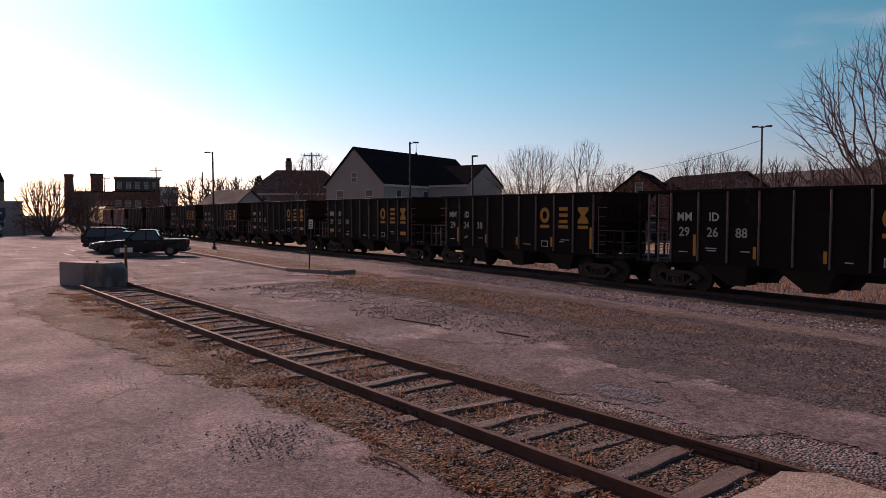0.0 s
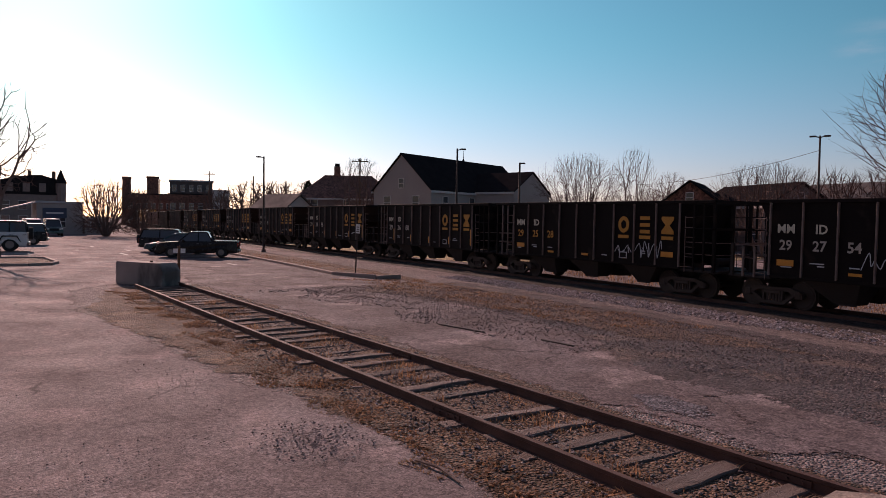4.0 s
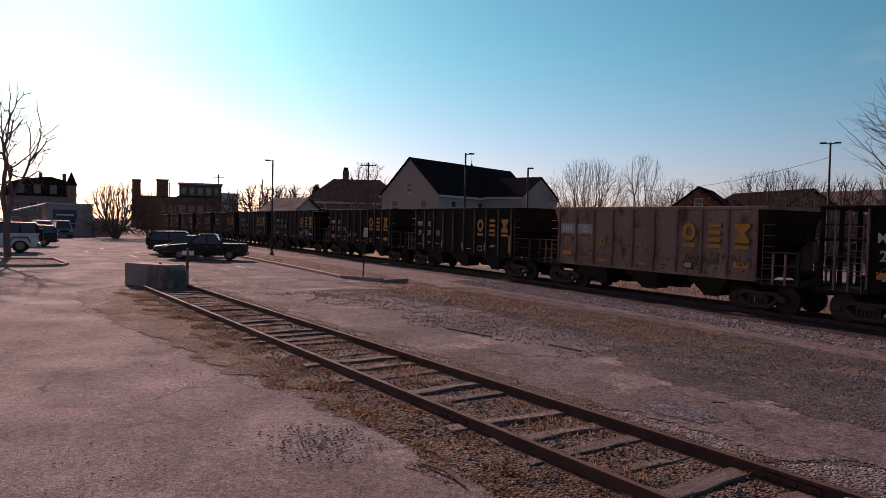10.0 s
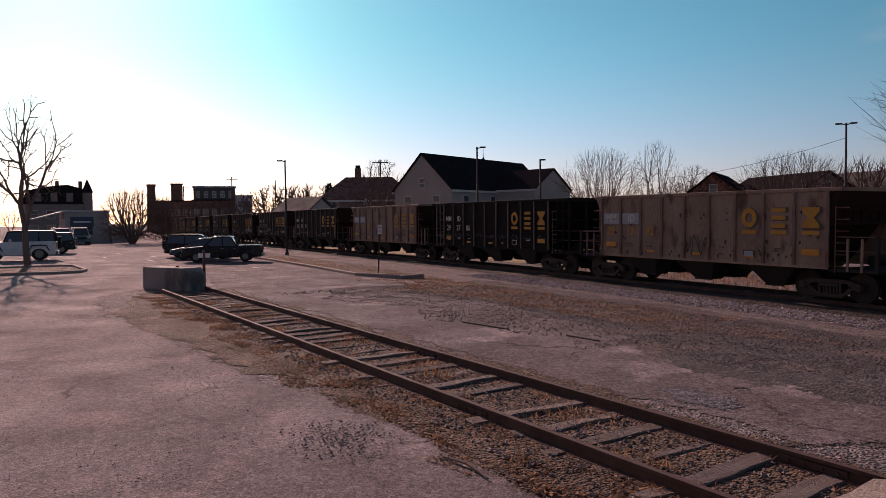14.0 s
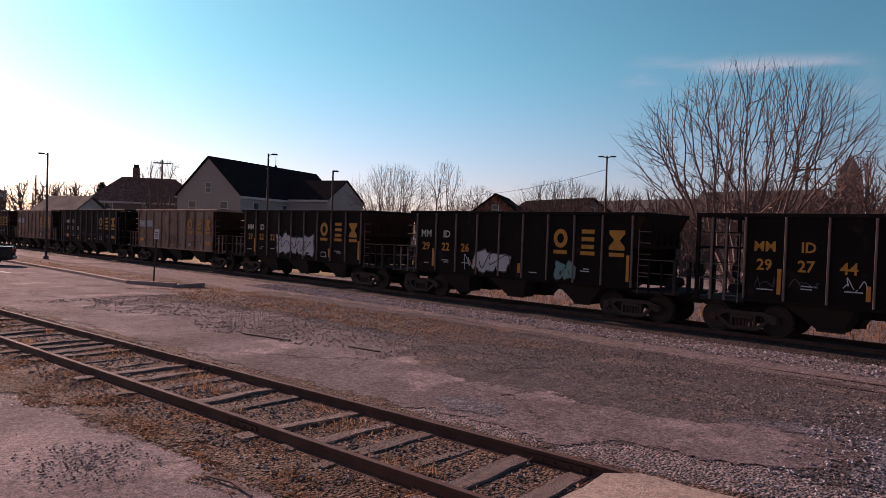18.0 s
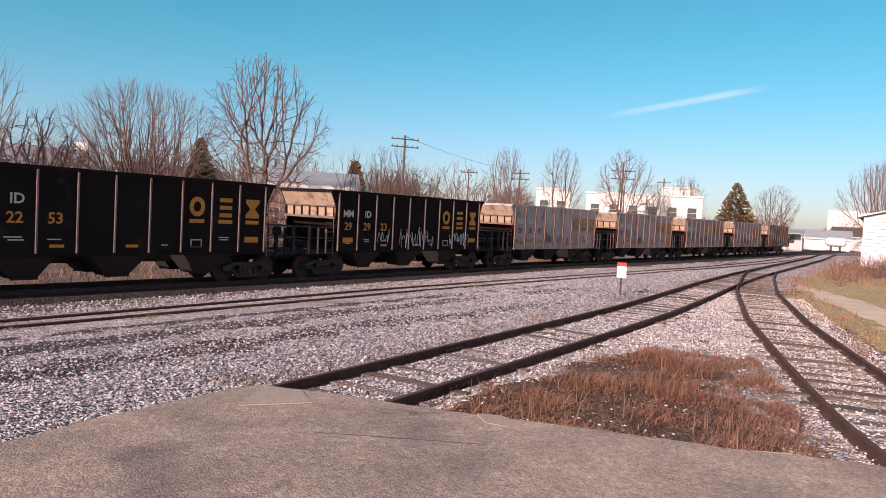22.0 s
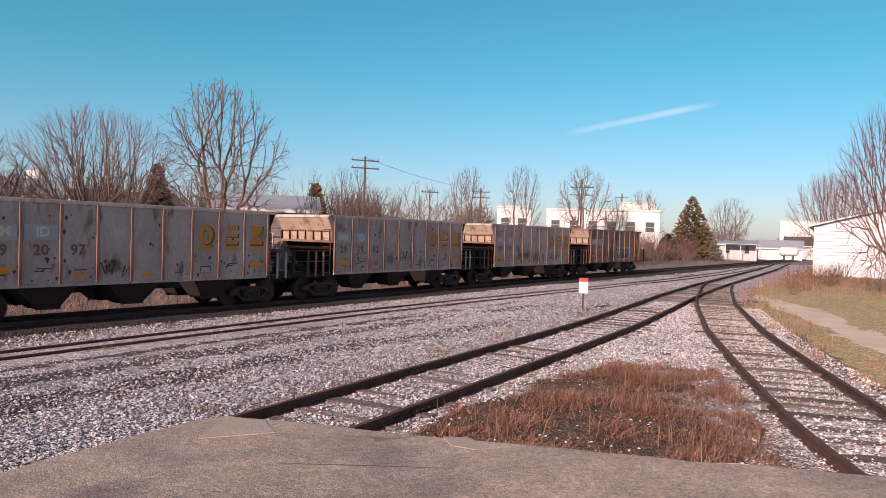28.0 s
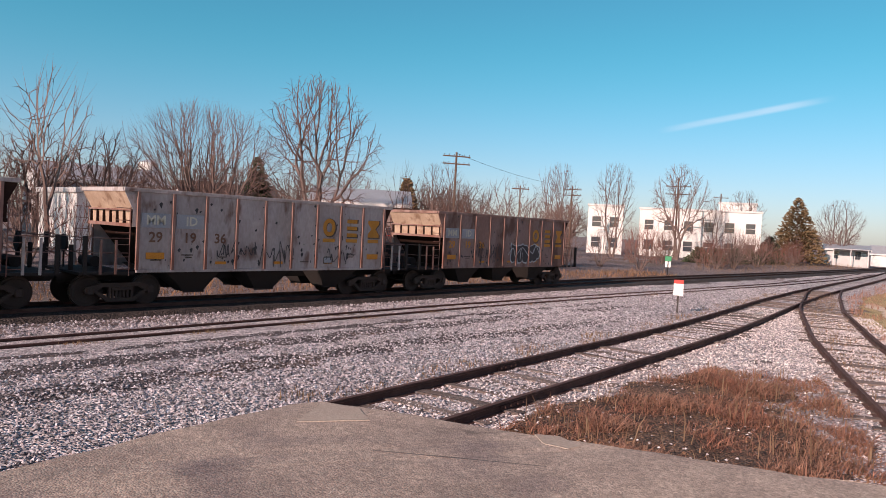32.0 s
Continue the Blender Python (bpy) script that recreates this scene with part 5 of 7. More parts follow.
# number, body, letter layout, graffiti; from the last car forward
CARS = [
    ("291936", "brown", 0, (("block", 5.2, 1.75, 2.4, 0.9, "spray_black"), ("tag", 2.5, 1.7, 2.0, 0.9, "spray_black"))),
    ("291936", "white", 0, (("tag", 2.5, 1.7, 1.6, 0.7, "spray_black"), ("tag", 4, 1.6, 1.4, 0.8, "spray_black"), ("tag", 6.5, 1.6, 1.2, 0.5, "spray_black"))),
    ("291982", "white", 0, (("tag", 4, 1.75, 0.8, 0.7, "spray_black"),)),
    ("292097", "white", 0, (("tag", 3, 1.5, 1.0, 0.5, "spray_black"),)),
    ("292098", "white", 0, (("tag", 3, 1.75, 0.9, 0.8, "spray_black"), ("tag", 4.2, 1.6, 0.8, 0.6, "spray_black"))),
    ("292923", "black", 0, (("tag", 2, 1.7, 0.7, 0.6, "spray_white"), ("tag", 4, 1.65, 2.6, 1.0, "spray_white"), ("tag", 7, 1.55, 1.6, 0.9, "spray_white"))),
    ("292253", "black", 0, ()),
    ("293050", "black", 1, (("peaks", 4.0, 1.58, 2.9, 0.82, "spray_white"), ("peaks", 6.1, 1.55, 2.0, 0.76, "spray_teal"), ("tag", 0, 1.52, 0.8, 0.26, "spray_white"), ("tag", 3, 2.12, 0.4, 0.22, "spray_white"), ("tag", 4.3, 2.16, 0.7, 0.2, "spray_white"))),
    ("292493", "black", 0, ()),
    ("292744", "black", 0, (("tag", 0, 1.6, 0.7, 0.4, "faded"), ("tag", 1, 1.66, 0.7, 0.4, "faded"), ("tag", 2, 1.72, 0.6, 0.4, "spray_white"), ("tag", 4, 1.66, 0.7, 0.55, "spray_white"), ("tag", 6, 1.95, 0.5, 0.14, "spray_white"), ("tag", 8, 1.72, 0.7, 0.4, "spray_white"))),
    ("292226", "black", 0, (("block", 3.2, 1.65, 1.6, 0.8, "spray_white"), ("tag", 2.3, 1.6, 0.7, 0.6, "spray_white"), ("block", 6.2, 1.5, 0.8, 0.6, "spray_teal"))),
    ("292222", "black", 0, (("block", 3.8, 1.8, 3.2, 1.0, "spray_white"),)),
    ("291792", "tan", 0, (("tag", 4, 1.6, 0.9, 0.8, "spray_black"),)),
    ("292786", "black", 0, tuple(("tag", k, 1.68, 0.7, 0.26, "faded") for k in range(9))),
    ("292043", "tan", 0, (("tag", 6.4, 1.65, 1.2, 0.5, "spray_black"), ("tag", 8, 1.6, 0.7, 0.6, "spray_black"))),
    ("292850", "black", 0, ()),
    ("292754", "black", 0, (("tag", 2.6, 1.75, 0.8, 0.5, "spray_white"), ("tag", 3.6, 1.75, 0.7, 0.3, "spray_white"))),
    ("292528", "black", 0, (("tag", 6, 1.62, 0.9, 0.4, "spray_white"), ("tag", 7.2, 1.75, 1.2, 0.7, "spray_white"))),
    ("292688", "black", 0, ()),
    ("292438", "black", 0, ()),
]
OPEN_ENDS = ("292744", "292493", "293050", "292688", "292528", "292786")
TRAIN = []
for n in range(28):
    number, kind, shift, graffiti = CARS[n] if n < len(CARS) else ("292%d%d%d" % ((n * 7) % 10, n % 10, (n * 3) % 10), "brown" if n > 25 else "black", 0, ())
    master = {"black": black_car if number in OPEN_ENDS else black_slope, "white": white_car, "brown": brown_car, "tan": tan_car}[kind]
    car = copy_thing(master, pose(0, 0, 0))
    if n < 24:
        dress(car, number, kind, shift, 11 + n, graffiti)
    TRAIN.append((car, n))
for master in (black_car, black_slope, white_car, brown_car, tan_car):
    for o in (*master.children_recursive, master):
        bpy.data.objects.remove(o)


def locomotive():
    t = thing("locomotive", "orange and yellow diesel locomotive with grey roof", "locomotive", "locomotives")
    bm = B()
    box(bm, 0, 17.5, -1.5, 1.5, 1.05, 1.45, 0.03)
    part("frame", bm, M["under"], t)
    bm = B()
    prism(bm, [(-0.95, 1.45), (0.95, 1.45), (0.95, 3.9), (0.7, 4.2), (-0.7, 4.2), (-0.95, 3.9)], "x", 3.9, 16.6)
    part("long_hood", bm, M["loco"], t)
    bm = B()
    prism(bm, [(-1.5, 1.45), (1.5, 1.45), (1.5, 3.9), (1.1, 4.4), (-1.1, 4.4), (-1.5, 3.9)], "x", 1.7, 3.9)
    cab = part("cab", bm, M["loco"], t)
    for y in (-1.52, 1.52):
        for x in (2.0, 2.95):
            part("cab_window", box(B(), x, x + 0.75, y - 0.01, y + 0.01, 2.9, 3.7), M["window"], cab)
    part("nose", prism(B(), [(0.3, 1.45), (1.7, 1.45), (1.7, 2.9), (0.7, 2.7), (0.3, 2.3)], "y", -0.9, 0.9), M["loco"], t)
    for k in range(4):
        part("roof_fan", rod(B(), (9 + 1.8 * k, 0, 4.2), (9 + 1.8 * k, 0, 4.42), 0.7, n=18), M["under"], t)
    part("fuel_tank", prism(B(), [(-1.4, 0.4), (1.4, 0.4), (1.5, 1.05), (-1.5, 1.05)], "x", 6.6, 10.8), M["under"], t)
    bm = B()
    for y in (-1.45, 1.45):
        rod(bm, (4.2, y, 2.5), (16.9, y, 2.5), 0.02, n=5)
        for k in range(8):
            rod(bm, (4.4 + 1.75 * k, y, 1.45), (4.4 + 1.75 * k, y, 2.5), 0.018, n=5)
    part("handrail", bm, M["letter"], t)
    for x in (3.0, 14.4):
        tr = part("truck", box(B(), x - 2.2, x + 2.2, -1.1, 1.1, 0.45, 0.85, 0.03), M["under"], t)
        for dx in (-1.8, 0, 1.8):
            part("wheelset", WHEELSET, None, tr, at=pose(x + dx, 0, 0.457))
    return t


loco = locomotive()
LOCOS = [(loco, 0), (copy_thing(loco, pose(0, 0, 0)), 1)]


def loco_pose(s):
    a, b = along(s + 3.0), along(s + 14.4)
    d = (b - a).normalized()
    return Matrix.Translation(a - d * 3.0) @ d.to_track_quat("X", "Z").to_matrix().to_4x4()


# ---- trees ----
def tube(V, F, pts, radii, n):
    """A tapered tube through the points, into vertex and face lists."""
    base = len(V)
    for i, (p, r) in enumerate(zip(pts, radii)):
        d = (pts[min(i + 1, len(pts) - 1)] - pts[max(i - 1, 0)]).normalized()
        a = d.orthogonal().normalized()
        b = d.cross(a)
        for k in range(n):
            w = 2 * math.pi * k / n
            V.append(tuple(p + (a * math.cos(w) + b * math.sin(w)) * r))
    for i in range(len(pts) - 1):
        for k in range(n):
            q, s = base + i * n + k, base + i * n + (k + 1) % n
            F.append((q, s, s + n, q + n))


def dome(u, low, widest):
    """Half-width of a crown at a share of its height: from low at its foot to one at the widest level, closing in a dome."""
    if u < widest:
        return low + (1 - low) * math.sin(u / widest * math.pi / 2)
    return math.sqrt(max(1 - ((u - widest) / (1.02 - widest)) ** 2, 0.0))


def bare_tree(seed, height, stems, tips, reach, foot, low, widest, twig="twig", r_tip=0.006, sag=0.05, droop=0.0, shell=0.55):
    """Meshes of a leafless tree: limbs fork again and again until each fork ends in one of the tips that fill the crown."""
    rnd = random.Random(seed)
    ends = []
    while len(ends) < tips:
        u = rnd.random()
        r = dome(u, low, widest) * (1 + 0.16 * noise.noise((u * 3, seed, len(ends) * 0.001)))
        a = rnd.uniform(0, 2 * math.pi)
        edge = 1 + 0.22 * noise.noise((math.cos(a) * 1.6, math.sin(a) * 1.6, seed + u * 2.5))
        k = rnd.random() ** shell
        if rnd.random() < max(r, 0.12):
            ends.append((math.cos(a) * r * k * reach * edge, math.sin(a) * r * k * reach * edge, height * (foot + (1 - foot) * u * (0.94 + 0.06 * edge))))
    ends = np.array(ends)
    wood, twigs = ([], []), ([], [])

    def limb(p, q, r0, r1, n):
        d = q - p
        V, F = wood if n > tips * 0.02 else twigs
        sides = 3 if tips < 500 and n < tips * 0.3 else 6 if n > tips * 0.1 else 4 if n > tips * 0.02 else 3
        if n > 5:
            mid = p + d * 0.5 + Vector((rnd.uniform(-1, 1) * 0.06, rnd.uniform(-1, 1) * 0.06, -sag)) * d.length
            tube(V, F, [p, mid, q], [r0, (r0 + r1) / 2, r1], sides)
        else:
            tube(V, F, [p, q], [r0, r1], sides)

    def fork(p, pick, r):
        n = len(pick)
        if n == 1:
            V, F = twigs
            q = Vector(ends[pick[0]])
            d = (q - p)
            a = d.orthogonal().normalized() * r
            b = d.normalized().cross(a)
            k = len(V)
            V.extend([tuple(p + a), tuple(p - a * 0.5 + b * 0.86), tuple(p - a * 0.5 - b * 0.86), tuple(q - Vector((0, 0, droop * d.length)))])
            F.extend([(k, k + 1, k + 3), (k + 1, k + 2, k + 3), (k + 2, k, k + 3)])
            return
        there = ends[pick] - np.array(p)
        mean = Vector(there.mean(0))
        share = rnd.uniform(0.24, 0.4) if n > 8 else rnd.uniform(0.3, 0.5)
        q = p + mean * share + Vector((rnd.uniform(-1, 1), rnd.uniform(-1, 1), rnd.uniform(-1, 1))) * mean.length * 0.035
        r1 = r_tip * n ** 0.42
        limb(p, q, max(r, r1), r1, n)
        there = ends[pick] - np.array(q)
        there /= np.linalg.norm(there, axis=1)[:, None] + 1e-9
        there -= there.mean(0)
        axis = np.linalg.svd(there, full_matrices=False)[2][0] if n > 2 else there[0]
        order = pick[np.argsort(there @ axis)]
        at = min(max(int(n * rnd.uniform(0.25, 0.75)), 1), n - 1)
        fork(q, order[:at], r_tip * at ** 0.42 * 1.05)
        fork(q, order[at:], r_tip * (n - at) ** 0.42 * 1.05)

    turn = np.arctan2(ends[:, 1], ends[:, 0])
    for g in np.array_split(np.argsort(turn), stems):
        c = ends[g].mean(0)
        base = Vector((c[0], c[1], 0)).normalized() * (0.16 if stems > 1 else 0)
        fork(base, g, r_tip * len(g) ** 0.42 * 1.25)
    out = []
    for nm, (V, F), mat in (("trunk", wood, M["bark"]), ("crown", twigs, M[twig])):
        out.append(raw(nm, [(x, y, z - (0.12 if z < 0.01 else 0)) for x, y, z in V], F, mat))
    return out


KINDS = dict(
    vase=bare_tree(1, 10, 7, 3000, 5.5, 0.2, 0.45, 0.55, sag=0.07, r_tip=0.0075),
    spread=bare_tree(2, 10, 1, 420, 5.0, 0.3, 0.5, 0.45, r_tip=0.012),
    young=bare_tree(17, 10, 1, 300, 4.4, 0.32, 0.5, 0.45, r_tip=0.02),
    round=bare_tree(3, 10, 2, 1500, 4.9, 0.18, 0.5, 0.48, r_tip=0.011),
    slender=bare_tree(4, 10, 1, 170, 3.0, 0.32, 0.7, 0.4, r_tip=0.013, shell=0.8),
    vine=bare_tree(5, 10, 2, 2200, 3.7, 0.16, 0.6, 0.42, droop=0.6, r_tip=0.008),
    upright=bare_tree(6, 10, 2, 1100, 3.8, 0.14, 0.5, 0.5, r_tip=0.010, sag=0.08),
    brush=bare_tree(7, 5, 8, 520, 2.6, 0.08, 0.7, 0.45, twig="twig_red", r_tip=0.008),
    thicket=bare_tree(8, 5, 9, 520, 3.0, 0.04, 0.75, 0.45, r_tip=0.009),
    dense=bare_tree(9, 10, 12, 3400, 5.0, 0.03, 0.6, 0.5, twig="twig_red", r_tip=0.0075),
    clump=bare_tree(10, 10, 12, 2800, 6.0, 0.02, 0.8, 0.45, r_tip=0.018, shell=0.65),
    far_thick=bare_tree(18, 10, 3, 800, 5.2, 0.1, 0.6, 0.46, r_tip=0.032),
    far_round=bare_tree(13, 10, 2, 450, 5.0, 0.18, 0.5, 0.48, r_tip=0.022),
    far_vase=bare_tree(14, 10, 5, 450, 5.0, 0.2, 0.5, 0.55, r_tip=0.021, sag=0.07),
    far_upright=bare_tree(16, 10, 2, 400, 3.8, 0.16, 0.5, 0.5, r_tip=0.022),
)
HEIGHT = dict(brush=5.0, thicket=5.0)


def tree(kind, x, y, h, label, turn=0, wide=1.0, group="bare trees", name="tree", z=None):
    s = h / HEIGHT.get(kind, 10.0)
    t = thing(name, label, "tree" if name == "tree" else "bush", group, at=pose(x, y, terrain(x, y) - 0.05 if z is None else z, 0, 0, turn))
    for nm, me in zip(("trunk", "crown"), KINDS[kind]):
        ob = part(nm, me, None, t)
        ob.scale = (s * wide, s * wide, s)
    return t


WIDE, SMALL = "wide leafless tree with fine upright twigs", "small leafless tree with few thin branches"
for row in (
    ("young", -48.2, 1.1, 10.6, "young leafless tree in the planting island", 20, 0.75),
    ("round", -76.3, 38.5, 10.2, "round-crowned leafless tree beside a house", 0, 0.85),
    ("far_thick", -133, 43.5, 10.4, "distant leafless tree against the sky", 50, 1.0), ("far_thick", -131, 49.4, 10.6, "distant leafless tree against the sky", 130, 1.0),
    ("far_thick", -126, 55, 9.4, "distant leafless tree against the sky", 210, 1.0), ("far_thick", -140, 40, 9.0, "distant leafless tree against the sky", 10, 1.0),
    ("vase", -50, 49, 9.6, WIDE, 0, 0.85), ("upright", -47.7, 54, 10.2, "upright leafless tree beyond the line", 0, 0.7), ("round", -56, 70, 9.0, "leafless tree beyond the roofs", 40, 0.9),
    ("vase", -32, 51, 7.7, WIDE, 80, 1.1), ("vase", -10.7, 32.4, 10.8, "very wide vase-shaped leafless tree with dense fine twigs", 30, 0.95),
    ("spread", -0.8, 31, 9.3, "leafless tree with wide, open branches", 200, 0.75), ("round", -5.3, 55, 9.2, "leafless tree beyond the tracks", 300, 0.9), ("vase", 7.7, 44.6, 10.6, WIDE, 140, 0.8),
    ("upright", 13.5, 43.2, 10.9, "upright leafless tree with dense twigs", 60, 0.9), ("slender", 15.7, 34.8, 10.0, SMALL, 100, 1.0), ("vase", 34.5, 49.3, 12.0, WIDE, 200, 1.0),
    ("vine", 33.3, 35.2, 12.8, "tall leafless tree draped in dead vines", 0, 1.0), ("slender", 42.4, 35.3, 8.0, SMALL, 10, 0.8), ("upright", 49, 36.5, 8.4, "leafless tree by the tracks", 20, 0.9),
    ("spread", 52.4, 31.8, 7.6, "low leafless tree with arching branches", 70, 1.1), ("upright", 80.1, 41.2, 11.8, "tall leafless tree by the tracks", 120, 0.7), ("upright", 87.6, 37, 12.6, "tall leafless tree by the tracks", 240, 0.7),
    ("round", 95.0, 31.0, 13.2, "tall leafless tree by the tracks", 310, 0.7), ("slender", 75, 40, 11, "tall leafless tree by the tracks", 110, 0.9), ("round", 116.8, 28, 11.2, "leafless tree before white buildings", 20, 0.7), ("upright", 108, 30, 9.5, "leafless tree before white buildings", 90, 0.7),
    ("round", 139, 17.7, 11.6, "distant leafless tree against the sky", 160, 0.8), ("far_thick", -128, 46.5, 9.8, "distant leafless tree against the sky", 80, 1.0), ("far_thick", -121, 51, 10.0, "distant leafless tree against the sky", 300, 1.0), ("dense", 97, 0.5, 12.5, "reddish leafless tree behind the shed", 40, 0.9),
    ("clump", -98.6, 14.0, 7.8, "dense leafless bushy tree by the lot", 100, 1.0),
    ("clump", -98.0, 18.0, 6.8, "dark overgrown tree by the lot", 40, 0.6),
):
    tree(*row)
for x, y, h, lab, turn in ((46.0, -3.3, 11.4, "large reddish leafless shrub by the shed", 0), (50, -7.0, 11.0, "large reddish leafless shrub by the shed", 70)):
    tree("dense", x, y, h, lab, turn, 0.8, "shrubs", "shrub")
rnd = random.Random(21)
# shrubs and saplings along the far side of the line
for i in range(58):
    x = rnd.uniform(-16, 118)
    y = on(MAIN, x) + rnd.uniform(6.5, 13) + (2 if x < 12 else 0)
    h = rnd.uniform(2.6, 5.2) * (0.85 if x < 20 else 1.0)
    tree(rnd.choice(("brush", "thicket")), x, y, h, "tangled leafless shrub behind the tracks", rnd.uniform(0, 360), rnd.uniform(0.8, 1.1), "shrubs", "shrub")
# trees of the town beyond
for i in range(16):
    tree(rnd.choice(("far_vase", "far_round", "thicket")), rnd.uniform(-30, 2), rnd.uniform(47, 55), rnd.uniform(5.0, 7.4), "brown leafless tree before the houses", rnd.uniform(0, 360), rnd.uniform(0.9, 1.1), "trees of the town")
for i in range(32):
    x = rnd.uniform(-22, 62)
    tree(rnd.choice(("far_vase", "far_round", "far_upright", "far_round")), x, rnd.uniform(50, 62), rnd.uniform(7.0, 10.2), "brown leafless tree before the houses", rnd.uniform(0, 360), rnd.uniform(0.8, 1.0), "trees of the town")
for i in range(66):
    x = rnd.uniform(-110, 125)
    y = rnd.uniform(56, 100) if x < 60 else rnd.uniform(46, 76)
    tree(rnd.choice(("far_vase", "far_round", "far_upright", "far_round")), x, y, rnd.uniform(6.0, 9.0), "leafless tree among the town's roofs", rnd.uniform(0, 360), rnd.uniform(0.8, 1.2), "trees of the town")
for i in range(14):
    tree(rnd.choice(("far_vase", "far_round", "far_round")), rnd.uniform(-125, -12), rnd.uniform(66, 96), rnd.uniform(6.0, 8.0), "leafless tree among the town's roofs", rnd.uniform(0, 360), rnd.uniform(1.0, 1.3), "trees of the town")
for i in range(26):
    y = rnd.uniform(-40, 40)
    tree(rnd.choice(("far_round", "far_upright")), rnd.uniform(185, 240), y, rnd.uniform(5, 9.5), "leafless tree on the horizon", rnd.uniform(0, 360), 1.1, "trees of the town")
for i in range(14):
    tree(rnd.choice(("far_round", "far_vase")), rnd.uniform(-240, -150), rnd.uniform(-14, 2) if i < 4 else rnd.uniform(56, 100), rnd.uniform(7, 10), "leafless tree beyond the buildings", rnd.uniform(0, 360), 1.1, "trees of the town")
for i in range(12):
    tree("brush", rnd.uniform(40, 68), rnd.uniform(-1.0, 2.6), rnd.uniform(0.9, 1.7), "low reddish brush by the shed", rnd.uniform(0, 360), 1.2, "shrubs", "shrub")


def fir(x, y, h, w, mat, label, seed):
    t = thing("evergreen", label, "tree", "evergreens", at=pose(x, y, 0))
    part("trunk", rod(B(), (0, 0, -0.1), (0, 0, h * 0.9), 0.16, 0.04), M["bark"], t)
    r = random.Random(seed)
    V, F = [], []
    for i in range(int(1900 * (h / 10))):
        u = 1 - r.random() ** 0.62
        z = h * (0.06 + 0.94 * u)
        reach = w * (1 - u) ** 0.8 * r.uniform(0.35, 1.08) + 0.1
        a = r.uniform(0, 6.28)
        c = Vector((math.cos(a) * reach, math.sin(a) * reach, z - 0.12 * reach))
        d = Vector((math.cos(a), math.sin(a), r.uniform(-0.1, 0.7))).normalized() * r.uniform(0.35, 0.75)
        s = d.cross(Vector((0, 0, 1))).normalized() * r.uniform(0.12, 0.3)
        n = d.cross(s).normalized() * 0.1
        b = len(V)
        V += [tuple(c - d * 0.5), tuple(c + s + n), tuple(c + d * 0.6), tuple(c - s + n), tuple(c - n * 1.2)]
        F += [(b, b + 1, b + 4), (b + 1, b + 2, b + 4), (b + 2, b + 3, b + 4), (b + 3, b, b + 4), (b, b + 3, b + 2, b + 1)]
    part("crown", raw("crown", V, F, M[mat]), None, t)
    return t


fir(123.3, 21.5, 10.4, 4.4, "needle_warm", "broad olive-brown evergreen near the tracks", 1)
fir(119.5, 24.5, 4.0, 2.6, "needle", "low dark evergreen shrub", 2)
fir(47.1, 58.6, 8.8, 2.3, "needle", "dark evergreen behind bare trees", 3)
fir(49.8, 41.0, 6.9, 1.7, "needle_warm", "rusty brown evergreen behind the line", 4)
fir(-110.7, 46.4, 9.0, 2.6, "needle", "dark evergreen among bare trees", 5)
fir(12.0, 70, 9.5, 3.0, "needle", "dark evergreen among the roofs", 6)
for i, (x, y) in enumerate(((88, 26), (92, 25), (97, 24), (102, 23.5), (107, 23), (112, 22.5))):
    fir(x, y, 1.9, 1.7, "needle", "low dark evergreen shrub by the tracks", 20 + i)


# ---- dry weeds ----
def blades(name, count, inside, area, h0, h1, mat, label, seed, spread=0.35, wide=1.0):
    r = random.Random(seed)
    V, F = [], []
    n = 0
    while n < count:
        x, y = r.uniform(area[0], area[1]), r.uniform(area[2], area[3])
        if not inside(x, y):
            continue
        clump = 0.55 + 0.9 * max(noise.noise((x * 1.3, y * 1.3, seed)), -0.3)
        h = r.uniform(h0, h1) * clump
        a, lean = r.uniform(0, 6.28), r.uniform(0, spread)
        z = terrain(x, y)
        w = r.uniform(0.004, 0.009) * wide
        dx, dy = math.cos(a) * w, math.sin(a) * w
        mx, my = x + math.cos(a + 1.2) * lean * h * 0.4, y + math.sin(a + 1.2) * lean * h * 0.4
        tx, ty = x + math.cos(a + 1.2) * lean * h, y + math.sin(a + 1.2) * lean * h
        b = len(V)
        V += [(x - dx, y - dy, z), (x + dx, y + dy, z), (mx + dx, my + dy, z + h * 0.6), (mx - dx, my - dy, z + h * 0.6), (tx, ty, z + h)]
        F += [(b, b + 1, b + 2, b + 3), (b + 3, b + 2, b + 4)]
        n += 1
    return tagged(new(name, raw(name, V, F, M[mat])), label, "weeds", kind="stuff")


sheet("weed_soil", [(6.9, 0.3), (9.0, 0.9), (11.0, 1.7), (13.0, 2.5), (14.2, 3.2), (13.6, 4.1), (11, 4.5), (8, 4.5), (6.6, 4.3)], "dirt", "dark earth under the weeds", 0.06, 0.4)
blades("red_weeds", 25000, lambda x, y: in_patch(x, y) and noise.noise((x * 0.9, y * 0.9, 12)) + 0.6 * noise.noise((x * 2.6, y * 2.6, 3)) > -0.16, (6.2, 15, 0.1, 4.6), 0.03, 0.26, "weed", "dense patch of dead reddish weeds", 31, 3.4, 0.7)
blades("weed_litter", 9000, in_patch, (6.2, 15, 0.1, 4.6), 0.02, 0.09, "leaf", "broken dead stalks lying among the weeds", 44, 3.0, 1.6)
blades("tall_weeds", 420, in_patch, (6.2, 14.5, 0.1, 4.6), 0.2, 0.6, "grass", "tall dry straw among the weeds", 32, 0.5)
